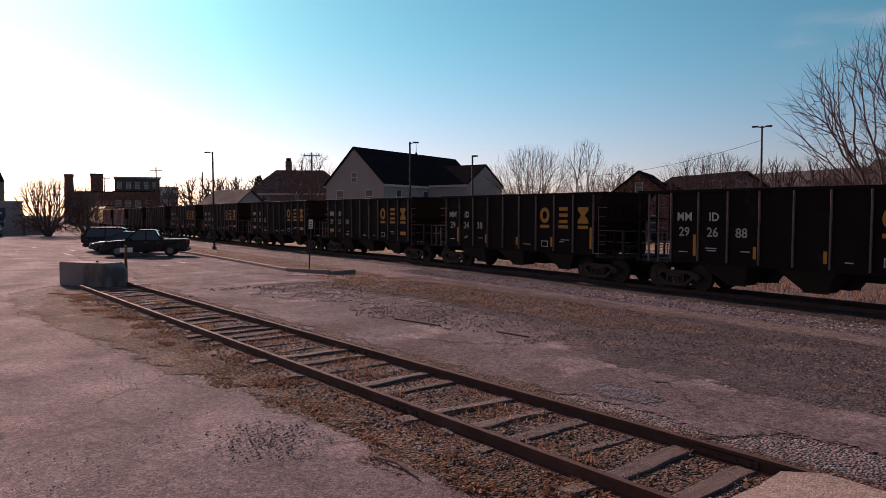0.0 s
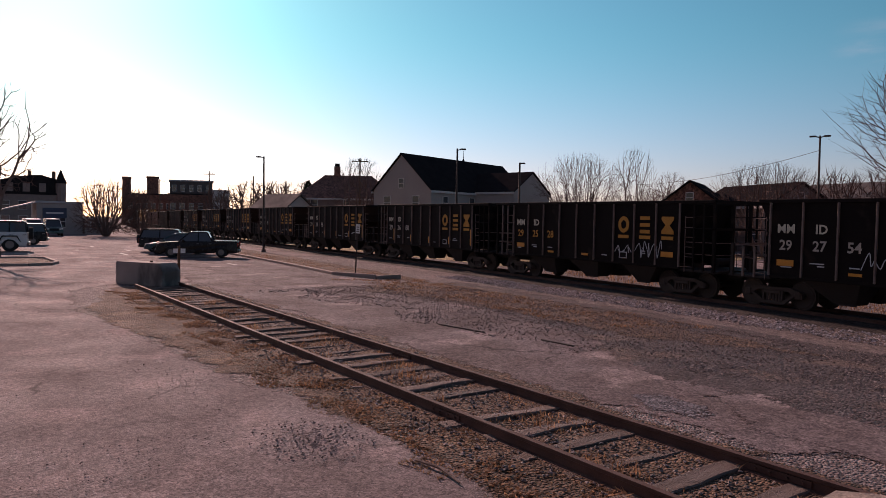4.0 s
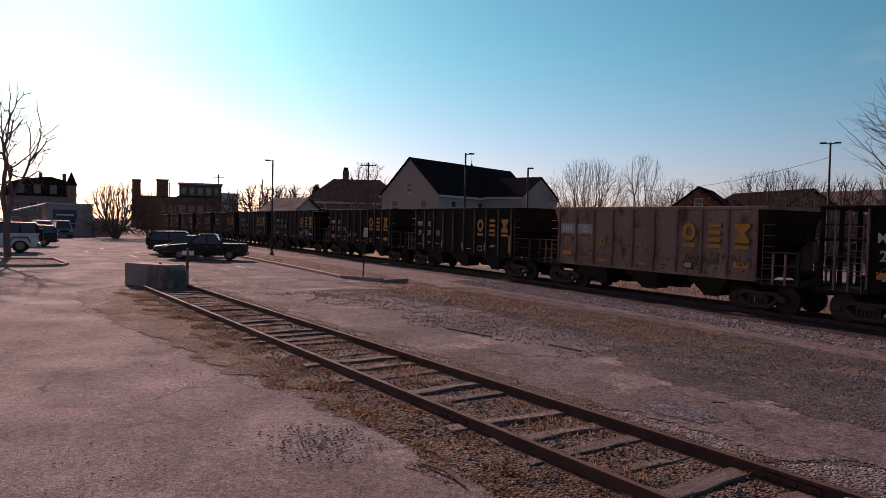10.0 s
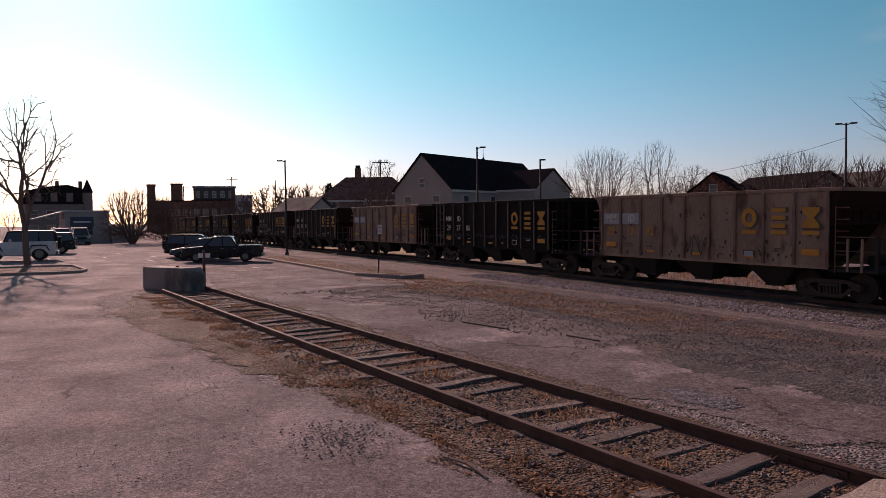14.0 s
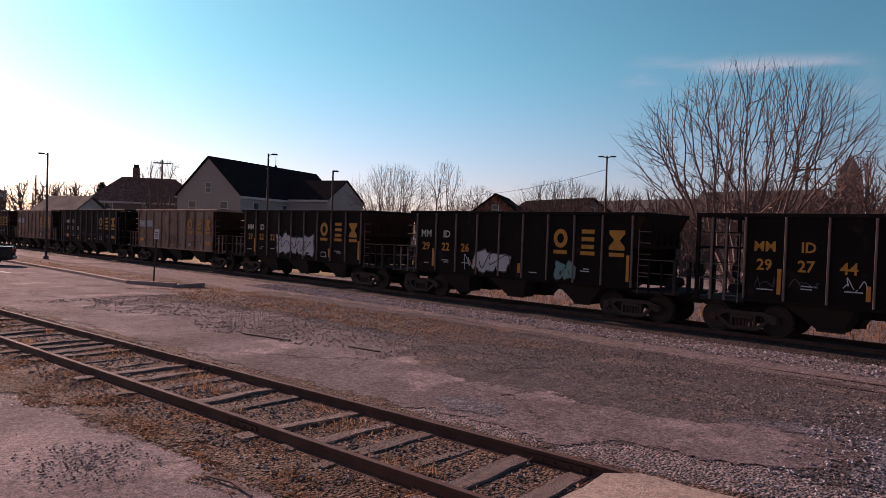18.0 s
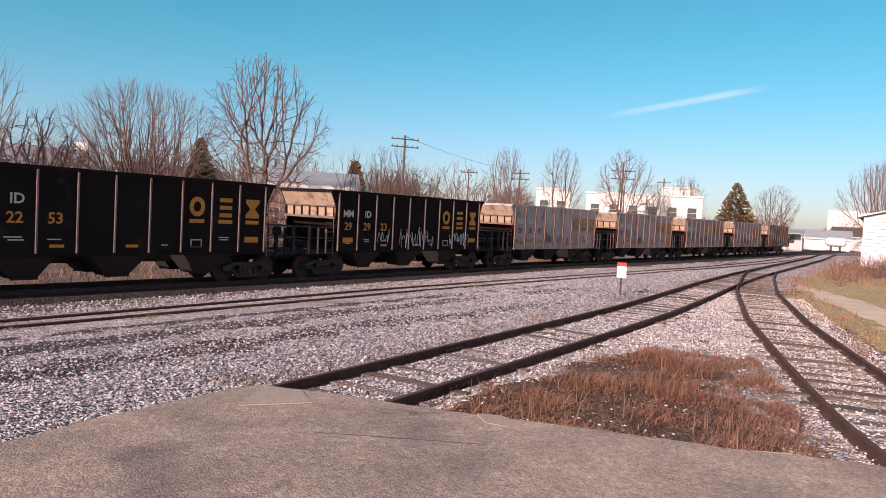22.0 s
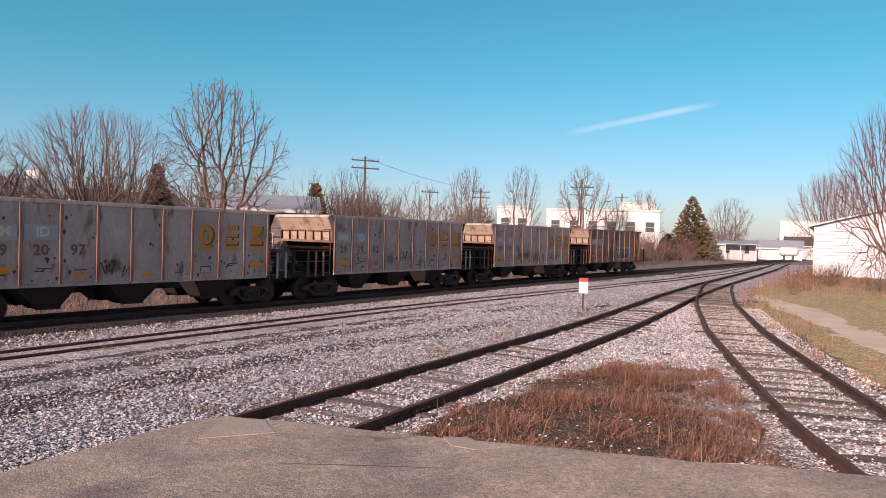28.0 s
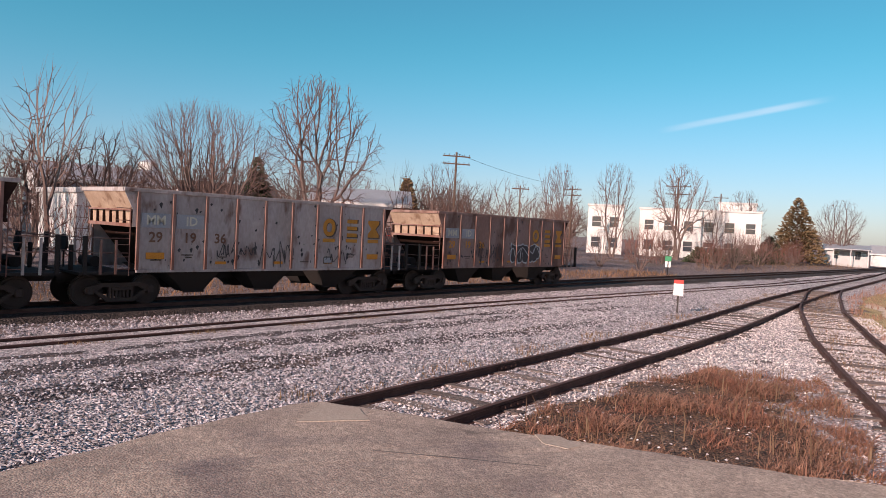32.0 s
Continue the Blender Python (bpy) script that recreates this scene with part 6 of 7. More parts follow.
blades("straw", 2600, lambda x, y: abs(y - (on(SIDING, x) + 1.3 + 0.25 * math.sin(x * 2))) < 0.35, (6.5, 40, 5.5, 9), 0.04, 0.19, "grass", "straw along the siding", 33)
blades("straw", 1800, lambda x, y: abs(y - (on(SECOND, x) - 0.9)) < 0.5 and noise.noise((x * 0.7, 3, 3)) > 0.1, (4, 40, 8, 17), 0.03, 0.12, "grass", "straw along the passing track", 34)
blades("dead_grass", 17000, lambda x, y: on(SIDING, x) - 1.75 + 0.4 * noise.noise((x * 0.9, 0, 6)) < y < on(SIDING, x) - 0.8 and noise.noise((x * 1.4, y * 1.4, 6)) > -0.3, (-26, -1.5, 2.9, 4.95), 0.02, 0.07, "leaf", "matted dead grass and leaves beside the siding", 35, 3.5, 2.2)
blades("dead_grass", 2600, lambda x, y: abs(y - on(SIDING, x)) < 0.66 and noise.noise((x * 1.1, y * 1.1, 8)) > 0.12, (-22, -1, 4.5, 6.6), 0.04, 0.19, "leaf", "tufts of dead weeds between the rails", 36, 1.6)
blades("bank_grass", 5200, lambda x, y: noise.noise((x * 0.9, y * 0.9, 15)) > -0.15, (-27.5, -12, 12.4, 17.0), 0.02, 0.12, "leaf", "dead grass and leaves on the bank", 46, 2.6, 2.0)
blades("edge_straw", 7000, lambda x, y: on(SIDING, x) - 2.0 + 0.5 * noise.noise((x * 0.9, 0, 6)) < y < on(SIDING, x) - 0.85 and noise.noise((x * 0.8, y * 1.2, 16)) > 0.05, (-22, -2, 2.9, 4.95), 0.012, 0.06, "grass", "pale straw between the lot and the siding", 47, 3.5, 1.5)
blades("leaf_scatter", 9000, lambda x, y: abs(y - on(SIDING, x)) < 1.2, (-25, -1, 4.2, 6.9), 0.012, 0.04, "leaf", "dead leaves among the ties", 45, 3.0, 2.2)
blades("dead_grass", 5000, lambda x, y: noise.noise((x * 0.7, y * 0.7, 5)) > -0.1, (-60, -27.5, 15.2, 17.6), 0.03, 0.14, "leaf", "dead grass of the strip", 37, 1.6, 1.5)
blades("dock_weeds", 500, lambda x, y: noise.noise((x * 1.5, 2, 2)) > -0.1, (-0.5, 3.2, 4.75, 5.2), 0.4, 0.78, "grass", "dry straw rising beside the dock", 38, 0.3)
blades("track_weeds", 9000, lambda x, y: on(MAIN, x) + 2.6 < y < on(MAIN, x) + 6.5, (-30, 60, 18, 34), 0.12, 0.6, "leaf", "dry weeds behind the main line", 39, 1.4, 2.2)
blades("spur_weeds", 2000, lambda x, y: on(SPUR, x) - 2.6 < y < on(SPUR, x) - 1.0 and noise.noise((x * 0.6, y, 4)) > -0.05, (14, 44, -3, 5), 0.06, 0.34, "weed", "dry weeds beside the spur", 40, 0.4)
blades("spur_weeds", 2200, lambda x, y: abs(y - on(SPUR, x)) < 0.6, (12, 42, -1, 6), 0.05, 0.22, "grass", "dry tufts between the spur's rails", 41, 0.6)
blades("shed_weeds", 3400, lambda x, y: y < on(SIDING, x) - 1.8, (42, 70, -2.5, 4.6), 0.2, 0.65, "weed", "tall reddish weeds before the shed", 42, 0.4)
blades("far_straw", 4200, lambda x, y: y > on(MAIN, x) + 3, (70, 150, 8, 24), 0.4, 1.0, "grass", "straw beyond the curve of the line", 43, 0.4)


# ---- buildings ----
def window_on(parent, x, y, z, w, h, turn=0.0):
    """A window in a wall: x along, y out of the wall."""
    win = part("window", box(B(), -w / 2, w / 2, -0.03, 0.03, 0, h), M["window"], parent, at=pose(x, y, z, 0, 0, turn))
    bm = B()
    for a0, a1, b0, b1 in ((-w / 2 - 0.07, -w / 2, -0.07, h + 0.07), (w / 2, w / 2 + 0.07, -0.07, h + 0.07), (-w / 2, w / 2, h, h + 0.07), (-w / 2, w / 2, -0.09, 0), (-w / 2, w / 2, h / 2 - 0.03, h / 2 + 0.03)):
        box(bm, a0, a1, -0.05, 0.05, b0, b1)
    part("window_frame", bm, M["trim"], win)
    return win


def gabled(name, label, x, y, turn, length, width, eave, ridge, wall, roof, wins=2, storeys=2, chimney=False, group="houses of the town", over=0.35, hip=0.0):
    """A house whose ridge runs along its own x axis; its gable ends are at x = 0 and x = length."""
    t = thing(name, label, "building", group, at=pose(x, y, 0, 0, 0, turn))
    w = width / 2
    part("wall", prism(B(), [(-w, -0.3), (w, -0.3), (w, eave), (0, ridge - 0.06) if not hip else (w - 0.01, eave), (-w, eave)] if not hip else [(-w, -0.3), (w, -0.3), (w, eave), (-w, eave)], "x", 0, length), wall, t)
    rise = (ridge - eave) / w
    for s in (-1, 1):
        bm = B()
        e = (s * (w + over), eave - over * rise)
        a, b = (0, ridge), e
        n = 0.14
        x0, x1 = (-over, length + over)
        lo, hi = [(x0, b[0], b[1]), (x1, b[0], b[1]), (x1 - hip, a[0], a[1]), (x0 + hip, a[0], a[1])], []
        vs = [bm.verts.new(p) for p in lo] + [bm.verts.new((p[0], p[1], p[2] + n)) for p in lo]
        for f in ((0, 1, 2, 3), (4, 5, 6, 7), (0, 1, 5, 4), (1, 2, 6, 5), (2, 3, 7, 6), (3, 0, 4, 7)):
            bm.faces.new([vs[i] for i in f])
        part("roof_slope", bm, roof, t)
        part("fascia", box(B(), x0 + 0.02, x1 - 0.02, min(s * (w + over - 0.05), s * (w + over + 0.03)), max(s * (w + over - 0.05), s * (w + over + 0.03)), e[1] - 0.16, e[1] + 0.06), M["trim"], t)
    if hip:
        for xe, xr in ((-over, -over + hip), (length + over, length + over - hip)):
            bm = B()
            p = [(xe, -w - over, eave - over * rise), (xe, w + over, eave - over * rise), (xr, 0, ridge)]
            vs = [bm.verts.new(q) for q in p] + [bm.verts.new((q[0], q[1], q[2] + 0.14)) for q in p]
            for f in ((0, 1, 2), (3, 4, 5), (0, 1, 4, 3), (1, 2, 5, 4), (2, 0, 3, 5)):
                bm.faces.new([vs[i] for i in f])
            part("roof_slope", bm, roof, t)
    for st in range(storeys):
        z = 1.0 + 2.7 * st
        if z + 1.3 > eave:
            break
        for k in range(wins):
            px = length * (k + 0.5) / wins
            for s in (-1, 1):
                window_on(t, px, s * (w + 0.01), z, 0.8, 1.3)
        for k in (-0.5, 0.5):
            for xe in (-0.01, length + 0.01):
                window_on(t, xe, k * w, z, 0.8, 1.3, 90)
    if not hip and ridge - eave > 1.8:
        window_on(t, -0.01, 0, eave + 0.2, 0.6, 0.9, 90)
    if chimney:
        c = part("chimney", box(B(), length * 0.35, length * 0.35 + 0.8, -0.4, 0.4, ridge - 1.2, ridge + 1.3, 0.03), M["brick"], t)
        part("chimney_pot", box(B(), length * 0.35 + 0.1, length * 0.35 + 0.7, -0.3, 0.3, ridge + 1.3, ridge + 1.7), M["slate"], c)
    return t


def flat_block(name, label, x, y, turn, length, depth, h, wall, rows=2, cols=5, roof=None, group="houses of the town", band=0.0):
    """A flat-roofed block; its long front lies along its own x axis at y = 0."""
    t = thing(name, label, "building", group, at=pose(x, y, 0, 0, 0, turn))
    part("wall", box(B(), 0, length, 0, depth, -0.3, h), wall, t)
    part("roof", box(B(), -0.15, length + 0.15, -0.15, depth + 0.15, h, h + 0.3, 0.03), roof or M["trim"], t)
    for r in range(rows):
        for c in range(cols):
            window_on(t, length * (c + 0.5) / cols, -0.01, 1.0 + (h - 1.0) / rows * r, min(1.3, length / cols * 0.5), min(1.5, (h - 1.2) / rows * 0.6))
    return t


# the white hall with its dark roof, and its wing
ang = math.degrees(math.atan2(0.94, -0.35))
hall = gabled("hall", "large white plastered hall with a steep dark roof", -63.6, 36.9, ang, 19.8, 7.6, 5.7, 9.35, M["plaster"], M["slate"], 4, 2, over=0.2)
d1, n1 = Vector((-0.349, 0.937, 0)), Vector((0.937, 0.349, 0))
w1 = Vector((-63.6, 36.9, 0)) + d1 * 12.0
gabled("hall_wing", "lower white cross wing with a dark roof", w1.x, w1.y, ang - 90, 8.7, 8.0, 5.7, 7.9, M["plaster"], M["slate"], 2, 1, over=0.15)
t = thing("cupola", "small dark roof finial", "roof finial", at=pose(-69.6, 48.9, 9.0))
part("cap", rod(B(), (0, 0, 0), (0, 0, 1.0), 0.55, 0.02, n=8), M["slate"], t)
part("spike", rod(B(), (0, 0, 0.9), (0, 0, 1.9), 0.04, 0.02, n=6), M["slate"], t)
gabled("house", "brown house with a hipped roof and chimney", -89.5, 36.5, 62, 12.5, 9, 5.4, 8.3, M["brick_pale"], M["brick"], 3, 2, True, hip=3.5)
gabled("house", "small house with a pale gable", -86, 30.5, 20, 6, 5, 3.6, 5.4, M["siding_white"], M["shingle"], 2, 1)
gabled("house", "brick house with a dark gabled roof", -43.5, 57.0, 118, 9, 5.6, 4.4, 6.6, M["brick"], M["slate"], 2, 1)
gabled("house", "dark roof of a long house", -36, 63, 160, 11, 7, 4.4, 6.4, M["brick_pale"], M["slate"], 3, 1)
gabled("house", "grey roof of a house among trees", -28, 70, 170, 12, 7, 4.6, 6.6, M["brick_pale"], M["shingle"], 3, 1)
gabled("house", "low tan house with grey roof", -16, 66, 175, 10, 7, 4.6, 7.0, M["brick_pale"], M["shingle"], 3, 1)
gabled("house", "white gabled house behind trees", 1.2, 62, 95, 9, 6.4, 4.6, 6.6, M["siding_white"], M["tin"], 2, 2)
gabled("house", "tan house with a grey roof", 8.5, 72, 15, 9, 7, 4.6, 6.6, M["brick_pale"], M["shingle"], 3, 2)
gabled("house", "brick house with two chimneys", 20, 78, 5, 9, 7, 5.2, 7.4, M["brick"], M["shingle"], 3, 2, True)
gabled("house", "white house with a tin roof", 32, 74, -12, 12, 6.5, 5.4, 7.0, M["siding_white"], M["tin"], 4, 2)
gabled("house", "white gabled house with grey roof", 46.2, 81.5, 62, 11, 5.4, 6.1, 8.1, M["siding_white"], M["tin"], 3, 2)
gabled("house", "grey-roofed house with white walls", 60, 92, -20, 14, 7, 5.2, 7.4, M["siding_white"], M["shingle"], 4, 2)
gabled("shop", "low building with a blue-grey metal roof", 41.4, 43.8, -48, 7.5, 7, 4.2, 5.3, M["brick_pale"], M["tin"], 3, 1)
flat_block("terrace", "white-walled yard building seen between the cars", 20, 40.5, -6, 12, 6, 3.4, M["white_wall"], 1, 4)
flat_block("warehouse", "white flat-roofed commercial building with dark windows", 100.2, 46.5, -68, 5.2, 6, 7.2, M["white_wall"], 2, 2)
flat_block("warehouse", "white flat-roofed commercial building with dark windows", 107.6, 41.2, -73, 17.5, 8, 7.2, M["white_wall"], 2, 6)
flat_block("warehouse", "taller white block with a flat roof", 117.5, 32, -77, 5.5, 6, 8.8, M["white_wall"], 2, 2)
flat_block("warehouse", "distant long white building", 225, 15, -87, 13, 10, 9.6, M["white_wall"], 1, 4)
flat_block("warehouse", "distant low white building", 240, 2, -90, 12, 10, 8.6, M["white_wall"], 1, 4)
gabled("house", "distant small grey-roofed house", 176, 10.5, -88, 9, 7, 2.8, 4.6, M["siding_white"], M["shingle"], 2, 1)
gabled("house", "distant low pale shed", 160, 14.5, -86, 8, 5, 2.2, 3.6, M["white_wall"], M["tin"], 2, 1)
t = thing("gas_tank", "white horizontal gas tank on saddles", "tank", at=pose(150, 9.6, 0, 0, 0, -80))
part("shell", rod(B(), (0, 0, 1.5), (2.6, 0, 1.5), 0.85, n=20), M["white_wall"], t)
for x0, x1 in ((0, -0.4), (2.6, 3.0)):
    part("end_cap", rod(B(), (x0, 0, 1.5), (x1, 0, 1.5), 0.85, 0.4, n=20), M["white_wall"], t)
for x0 in (0.4, 1.9):
    part("saddle", box(B(), x0, x0 + 0.25, -0.7, 0.7, -0.1, 0.9), M["old_concrete"], t)
t = gabled("porch_house", "pale house with an open porch by the tracks", 139.5, 19.6, -82, 6.5, 6, 2.6, 3.3, M["siding_white"], M["tin"], 2, 1)
part("porch_roof", prism(B(), [(-5.6, 2.6), (-3.0, 3.1), (-3.0, 3.2), (-5.6, 2.7)], "x", 1.0, 6.5), M["tin"], t)
for px in (1.2, 3.7, 6.2):
    part("porch_post", box(B(), px, px + 0.12, -5.5, -5.38, -0.2, 2.65), M["trim"], t)


def shed():
    t = thing("metal_shed", "large shed clad in white horizontal siding with a low gable", "shed", at=pose(70, 1.9, 0, 0, 0, 0))
    part("wall", prism(B(), [(0, -0.3), (0, 4.3), (-8.9, 6.75), (-17.8, 4.3), (-17.8, -0.3)], "x", 0.06, 22), M["shed_white"], t)
    bm = B()
    box(bm, -0.02, 0.06, -17.8, 0, -0.3, 0.0)
    part("sill", bm, M["trim"], t)
    for k in range(22):
        z = 0.02 + 0.3 * k
        cutback = max(z + 0.29 - 4.3, 0) * 3.633
        part("clapboard", prism(B(), [(0.06, z), (-0.04, z), (0.045, z + 0.29), (0.06, z + 0.29)], "y", -17.8 + cutback, -cutback), M["shed_white"], t)
    for s in (0, 1):
        a, b = ((0.5, 4.22), (-8.9, 6.8)) if s == 0 else ((-18.3, 4.22), (-8.9, 6.8))
        part("roof_slope", prism(B(), [a, b, (b[0], b[1] + 0.16), (a[0], a[1] + 0.16)], "x", -0.35, 22.4), M["tin"], t)
    part("corner_board", box(B(), -0.05, 0.12, -0.12, 0.04, -0.3, 4.25), M["trim"], t)


shed()

# the far end of the town on the sunward side
flat_block("tall_house", "tall brick house with a flat cornice and dormers", -195.4, 42.8, 76, 11.5, 10, 8.6, M["brick"], 2, 5, M["slate"])
t = thing("mansard_storey", "grey mansard top storey of the brick house", "building", "houses of the town", at=pose(-195.4, 42.8, 8.9, 0, 0, 76))
part("wall", box(B(), 0.4, 11.1, 0.4, 9.6, 0, 3.2), M["shingle"], t)
for k in range(5):
    window_on(t, 1.5 + 2.1 * k, 0.38, 0.6, 0.9, 1.6)
part("roof", box(B(), 0.1, 11.4, 0.1, 9.9, 3.2, 3.6, 0.04), M["tin"], t)
flat_block("house", "pale narrow house beside the brick house", -183.6, 51.2, 76, 4.0, 8, 9.4, M["siding_white"], 3, 2)
flat_block("factory", "low dark brick factory", -218, 36.5, 78, 12, 10, 9.0, M["brick"], 2, 6, M["slate"])
t = thing("smokestack", "round brick factory smokestack", "chimney", at=pose(-226.9, 38, 0))
part("shaft", rod(B(), (0, 0, 0), (0, 0, 14.2), 1.5, 1.15, n=16), M["brick"], t)
part("rim", rod(B(), (0, 0, 13.6), (0, 0, 14.4), 1.35, 1.35, n=16), M["brick"], t)
flat_block("factory_tower", "square brick stair tower", -221.3, 42.6, 80, 3.2, 4, 14.2, M["brick"], 1, 1, M["slate"])
mans = flat_block("mansion", "large dark stone house with a mansard roof and turret", -150, 3.4, 92, 11, 9, 6.4, M["brick_pale"], 2, 4, M["slate"])
part("mansard", prism(B(), [(-0.4, 6.7), (11.4, 6.7), (10.2, 9.2), (7, 10.1), (3, 9.6), (0.8, 9.0)], "y", 0.2, 8.8), M["slate"], mans)
for x in (1.6, 4.2, 6.8):
    part("dormer", box(B(), x, x + 1.1, -0.1, 1.4, 6.9, 8.5), M["brick_pale"], mans)
part("turret", rod(B(), (10.4, 0.3, 0), (10.4, 0.3, 8.6), 0.9, n=10), M["brick_pale"], mans)
part("turret_roof", rod(B(), (10.4, 0.3, 8.6), (10.4, 0.3, 11.2), 1.1, 0.05, n=10), M["slate"], mans)
for x in (5.4, 9.4):
    part("chimney", box(B(), x, x + 0.6, 4, 4.8, 9.0, 11.0), M["brick"], mans)
shop = flat_block("shop", "white shop with a dark signboard and a porch roof", -109.8, 7.1, 91, 5.6, 8, 4.2, M["plaster"], 1, 1, M["tin"])
part("signboard", box(B(), 0.7, 3.6, -0.1, -0.02, 2.2, 3.6, 0.02), M["sign_blue"], shop, "dark signboard with an unreadable white line")
part("sign_line", box(B(), 1.1, 3.2, -0.115, -0.102, 2.8, 3.0), M["sign_white"], shop)
part("porch_roof", prism(B(), [(0.2, 4.3), (-4.0, 3.2), (-4.0, 3.35), (0.2, 4.5)], "y", -0.5, 6), M["tin"], shop)
flat_block("annex", "low pale annex of the shop", -109.0, 12.9, 91, 2.6, 5, 2.2, M["plaster"], 1, 1)

t = thing("church_tower", "square brick church tower with a pointed roof", "tower", at=pose(-30.6, 147, 0))
part("shaft", box(B(), -1.7, 1.7, -1.7, 1.7, 0, 15.0), M["brick_pale"], t)
part("belfry", box(B(), -1.55, 1.55, -1.55, 1.55, 15.0, 16.2), M["brick_pale"], t)
bm = B()
rod(bm, (0, 0, 16.2), (0, 0, 19.2), 2.3, 0.05, n=4)
part("spire", bm, M["brick_pale"], t, at=pose(0, 0, 0, 0, 0, 10))
t = thing("water_tank", "white water tank on a column", "water tower", at=pose(77, 128.8, 0))
part("column", rod(B(), (0, 0, 0), (0, 0, 9.5), 1.0, 0.9, n=14), M["white_wall"], t)
part("tank", rod(B(), (0, 0, 9.5), (0, 0, 12.2), 1.7, 1.9, n=18), M["white_wall"], t)
part("tank_roof", rod(B(), (0, 0, 12.2), (0, 0, 12.9), 1.9, 0.5, n=18), M["tin"], t)


# ---- poles ----
def lamp_post(x, y, h, label, arm=(-1, 0), twin=False):
    t = thing("street_lamp", label, "lamp post", "lamp posts", at=pose(x, y, terrain(x, y)))
    part("base", rod(B(), (0, 0, -0.1), (0, 0, 0.25), 0.2, 0.16, n=10), M["old_concrete"], t)
    part("pole", rod(B(), (0, 0, 0.2), (0, 0, h), 0.09, 0.06, n=10), M["pole_steel"], t)
    for s in ((1, -1) if twin else (1,)):
        e = Vector((arm[0], arm[1], 0)) * s
        part("arm", rod(B(), (0, 0, h - 0.12), tuple(e * 0.28 + Vector((0, 0, h - 0.05))), 0.035, n=6), M["pole_steel"], t)
        bm = B()
        box(bm, -0.2, 0.2, -0.11, 0.11, -0.05, 0.05, 0.02)
        part("lamp_head", bm, M["pole_steel"], t, at=Matrix.Translation(e * 0.42 + Vector((0, 0, h - 0.04))) @ Matrix.Rotation(math.atan2(e.y, e.x), 4, "Z"))
    return t


lamp_post(-56, 19.6, 7.75, "dark steel lamp post in the grass strip", (-0.5, -0.85))
lamp_post(-41.4, 28.5, 7.9, "tall dark lamp post behind the train", (0.5, 0.85))
lamp_post(-38.6, 31.9, 6.8, "thin dark lamp post before the hall", (0.3, 0.3))
lamp_post(-25, 45.7, 8.35, "tall dark lamp post with twin heads", (0.88, 0.48), True)


def utility(x, y, h, label, arms=(), width=2.6, turn=0.0, r=0.15):
    t = thing("utility_pole", label, "utility pole", "utility poles", at=pose(x, y, terrain(x, y) - 0.2, 0, 0, turn))
    part("pole", rod(B(), (0, 0, 0), (0, 0, h), r, r * 0.7, n=10), M["pole_wood"], t)
    for z in arms:
        arm = part("crossarm", box(B(), -width / 2, width / 2, -0.17, -0.06, z, z + 0.12), M["pole_wood"], t)
        for k in range(6):
            u = -width / 2 + 0.12 + (width - 0.24) * k / 5
            bm = B()
            rod(bm, (u, -0.115, z + 0.12), (u, -0.115, z + 0.24), 0.02, n=6)
            rod(bm, (u, -0.115, z + 0.2), (u, -0.115, z + 0.3), 0.045, 0.03, n=8)
            part("insulator", bm, M["old_concrete"], arm)
    return t


u = utility(3.4, 32.2, 8.5, "cut-off wooden pole with an old bracket at its top", r=0.19)
part("bracket", prism(B(), [(-0.2, 8.1), (-0.42, 8.5), (-0.35, 8.9), (-0.22, 8.95), (-0.12, 8.3)], "y", -0.06, 0.06), M["pole_steel"], u)
part("strap", rod(B(), (-0.2, -0.1, 5.8), (-0.2, -0.1, 8.2), 0.05, n=6), M["pole_steel"], u)
utility(61, 43.7, 10.8, "weathered pole with two crossarms of insulators", (10.3, 9.5), 3.0, -38)
utility(99.8, 32.9, 11.6, "weathered pole with two crossarms", (10.3, 9.2), 3.4, -70)
utility(89.8, 44.3, 9.6, "weathered pole with two crossarms", (9.0, 8.2), 2.6, -60)
utility(125.6, 34, 11.2, "distant pole with a crossarm", (10.4,), 2.4, -75)
utility(-71.3, 36.0, 9.6, "thin pole with a crossarm behind the tracks", (9.2,), 1.8, 60, 0.12)
utility(-112, 37.6, 9.6, "bare pole by the tracks", (), r=0.12)
utility(-150, 41, 12.5, "thin distant wooden pole", (11.8,), 2.4, 70)
utility(-168, 35, 11.5, "thin distant wooden pole", (11.0,), 2.4, 70)
utility(-14.5, 56, 8.6, "pole with a crossarm among the trees", (8.0,), 2.0, 0, 0.12)
utility(70, 41, 8.0, "small distant wooden pole", (7.6,), 2.0, -50, 0.1)


# wires
def wire(p, q, sag, label):
    p, q = Vector(p), Vector(q)
    pts = [p.lerp(q, i / 12) - Vector((0, 0, sag * 4 * (i / 12) * (1 - i / 12))) for i in range(13)]
    V, F = [], []
    tube(V, F, pts, [0.018] * 13, 4)
    tagged(new("cable", raw("cable", V, F, M["pole_steel"])), label, "cable", "overhead cables")


wire((61, 43.7, 10.5), (89.8, 44.3, 9.2), 0.5, "thin dark overhead cable between poles")
wire((-25, 45.7, 7.4), (-47.5, 54, 6.3), 0.5, "thin dark overhead cable")


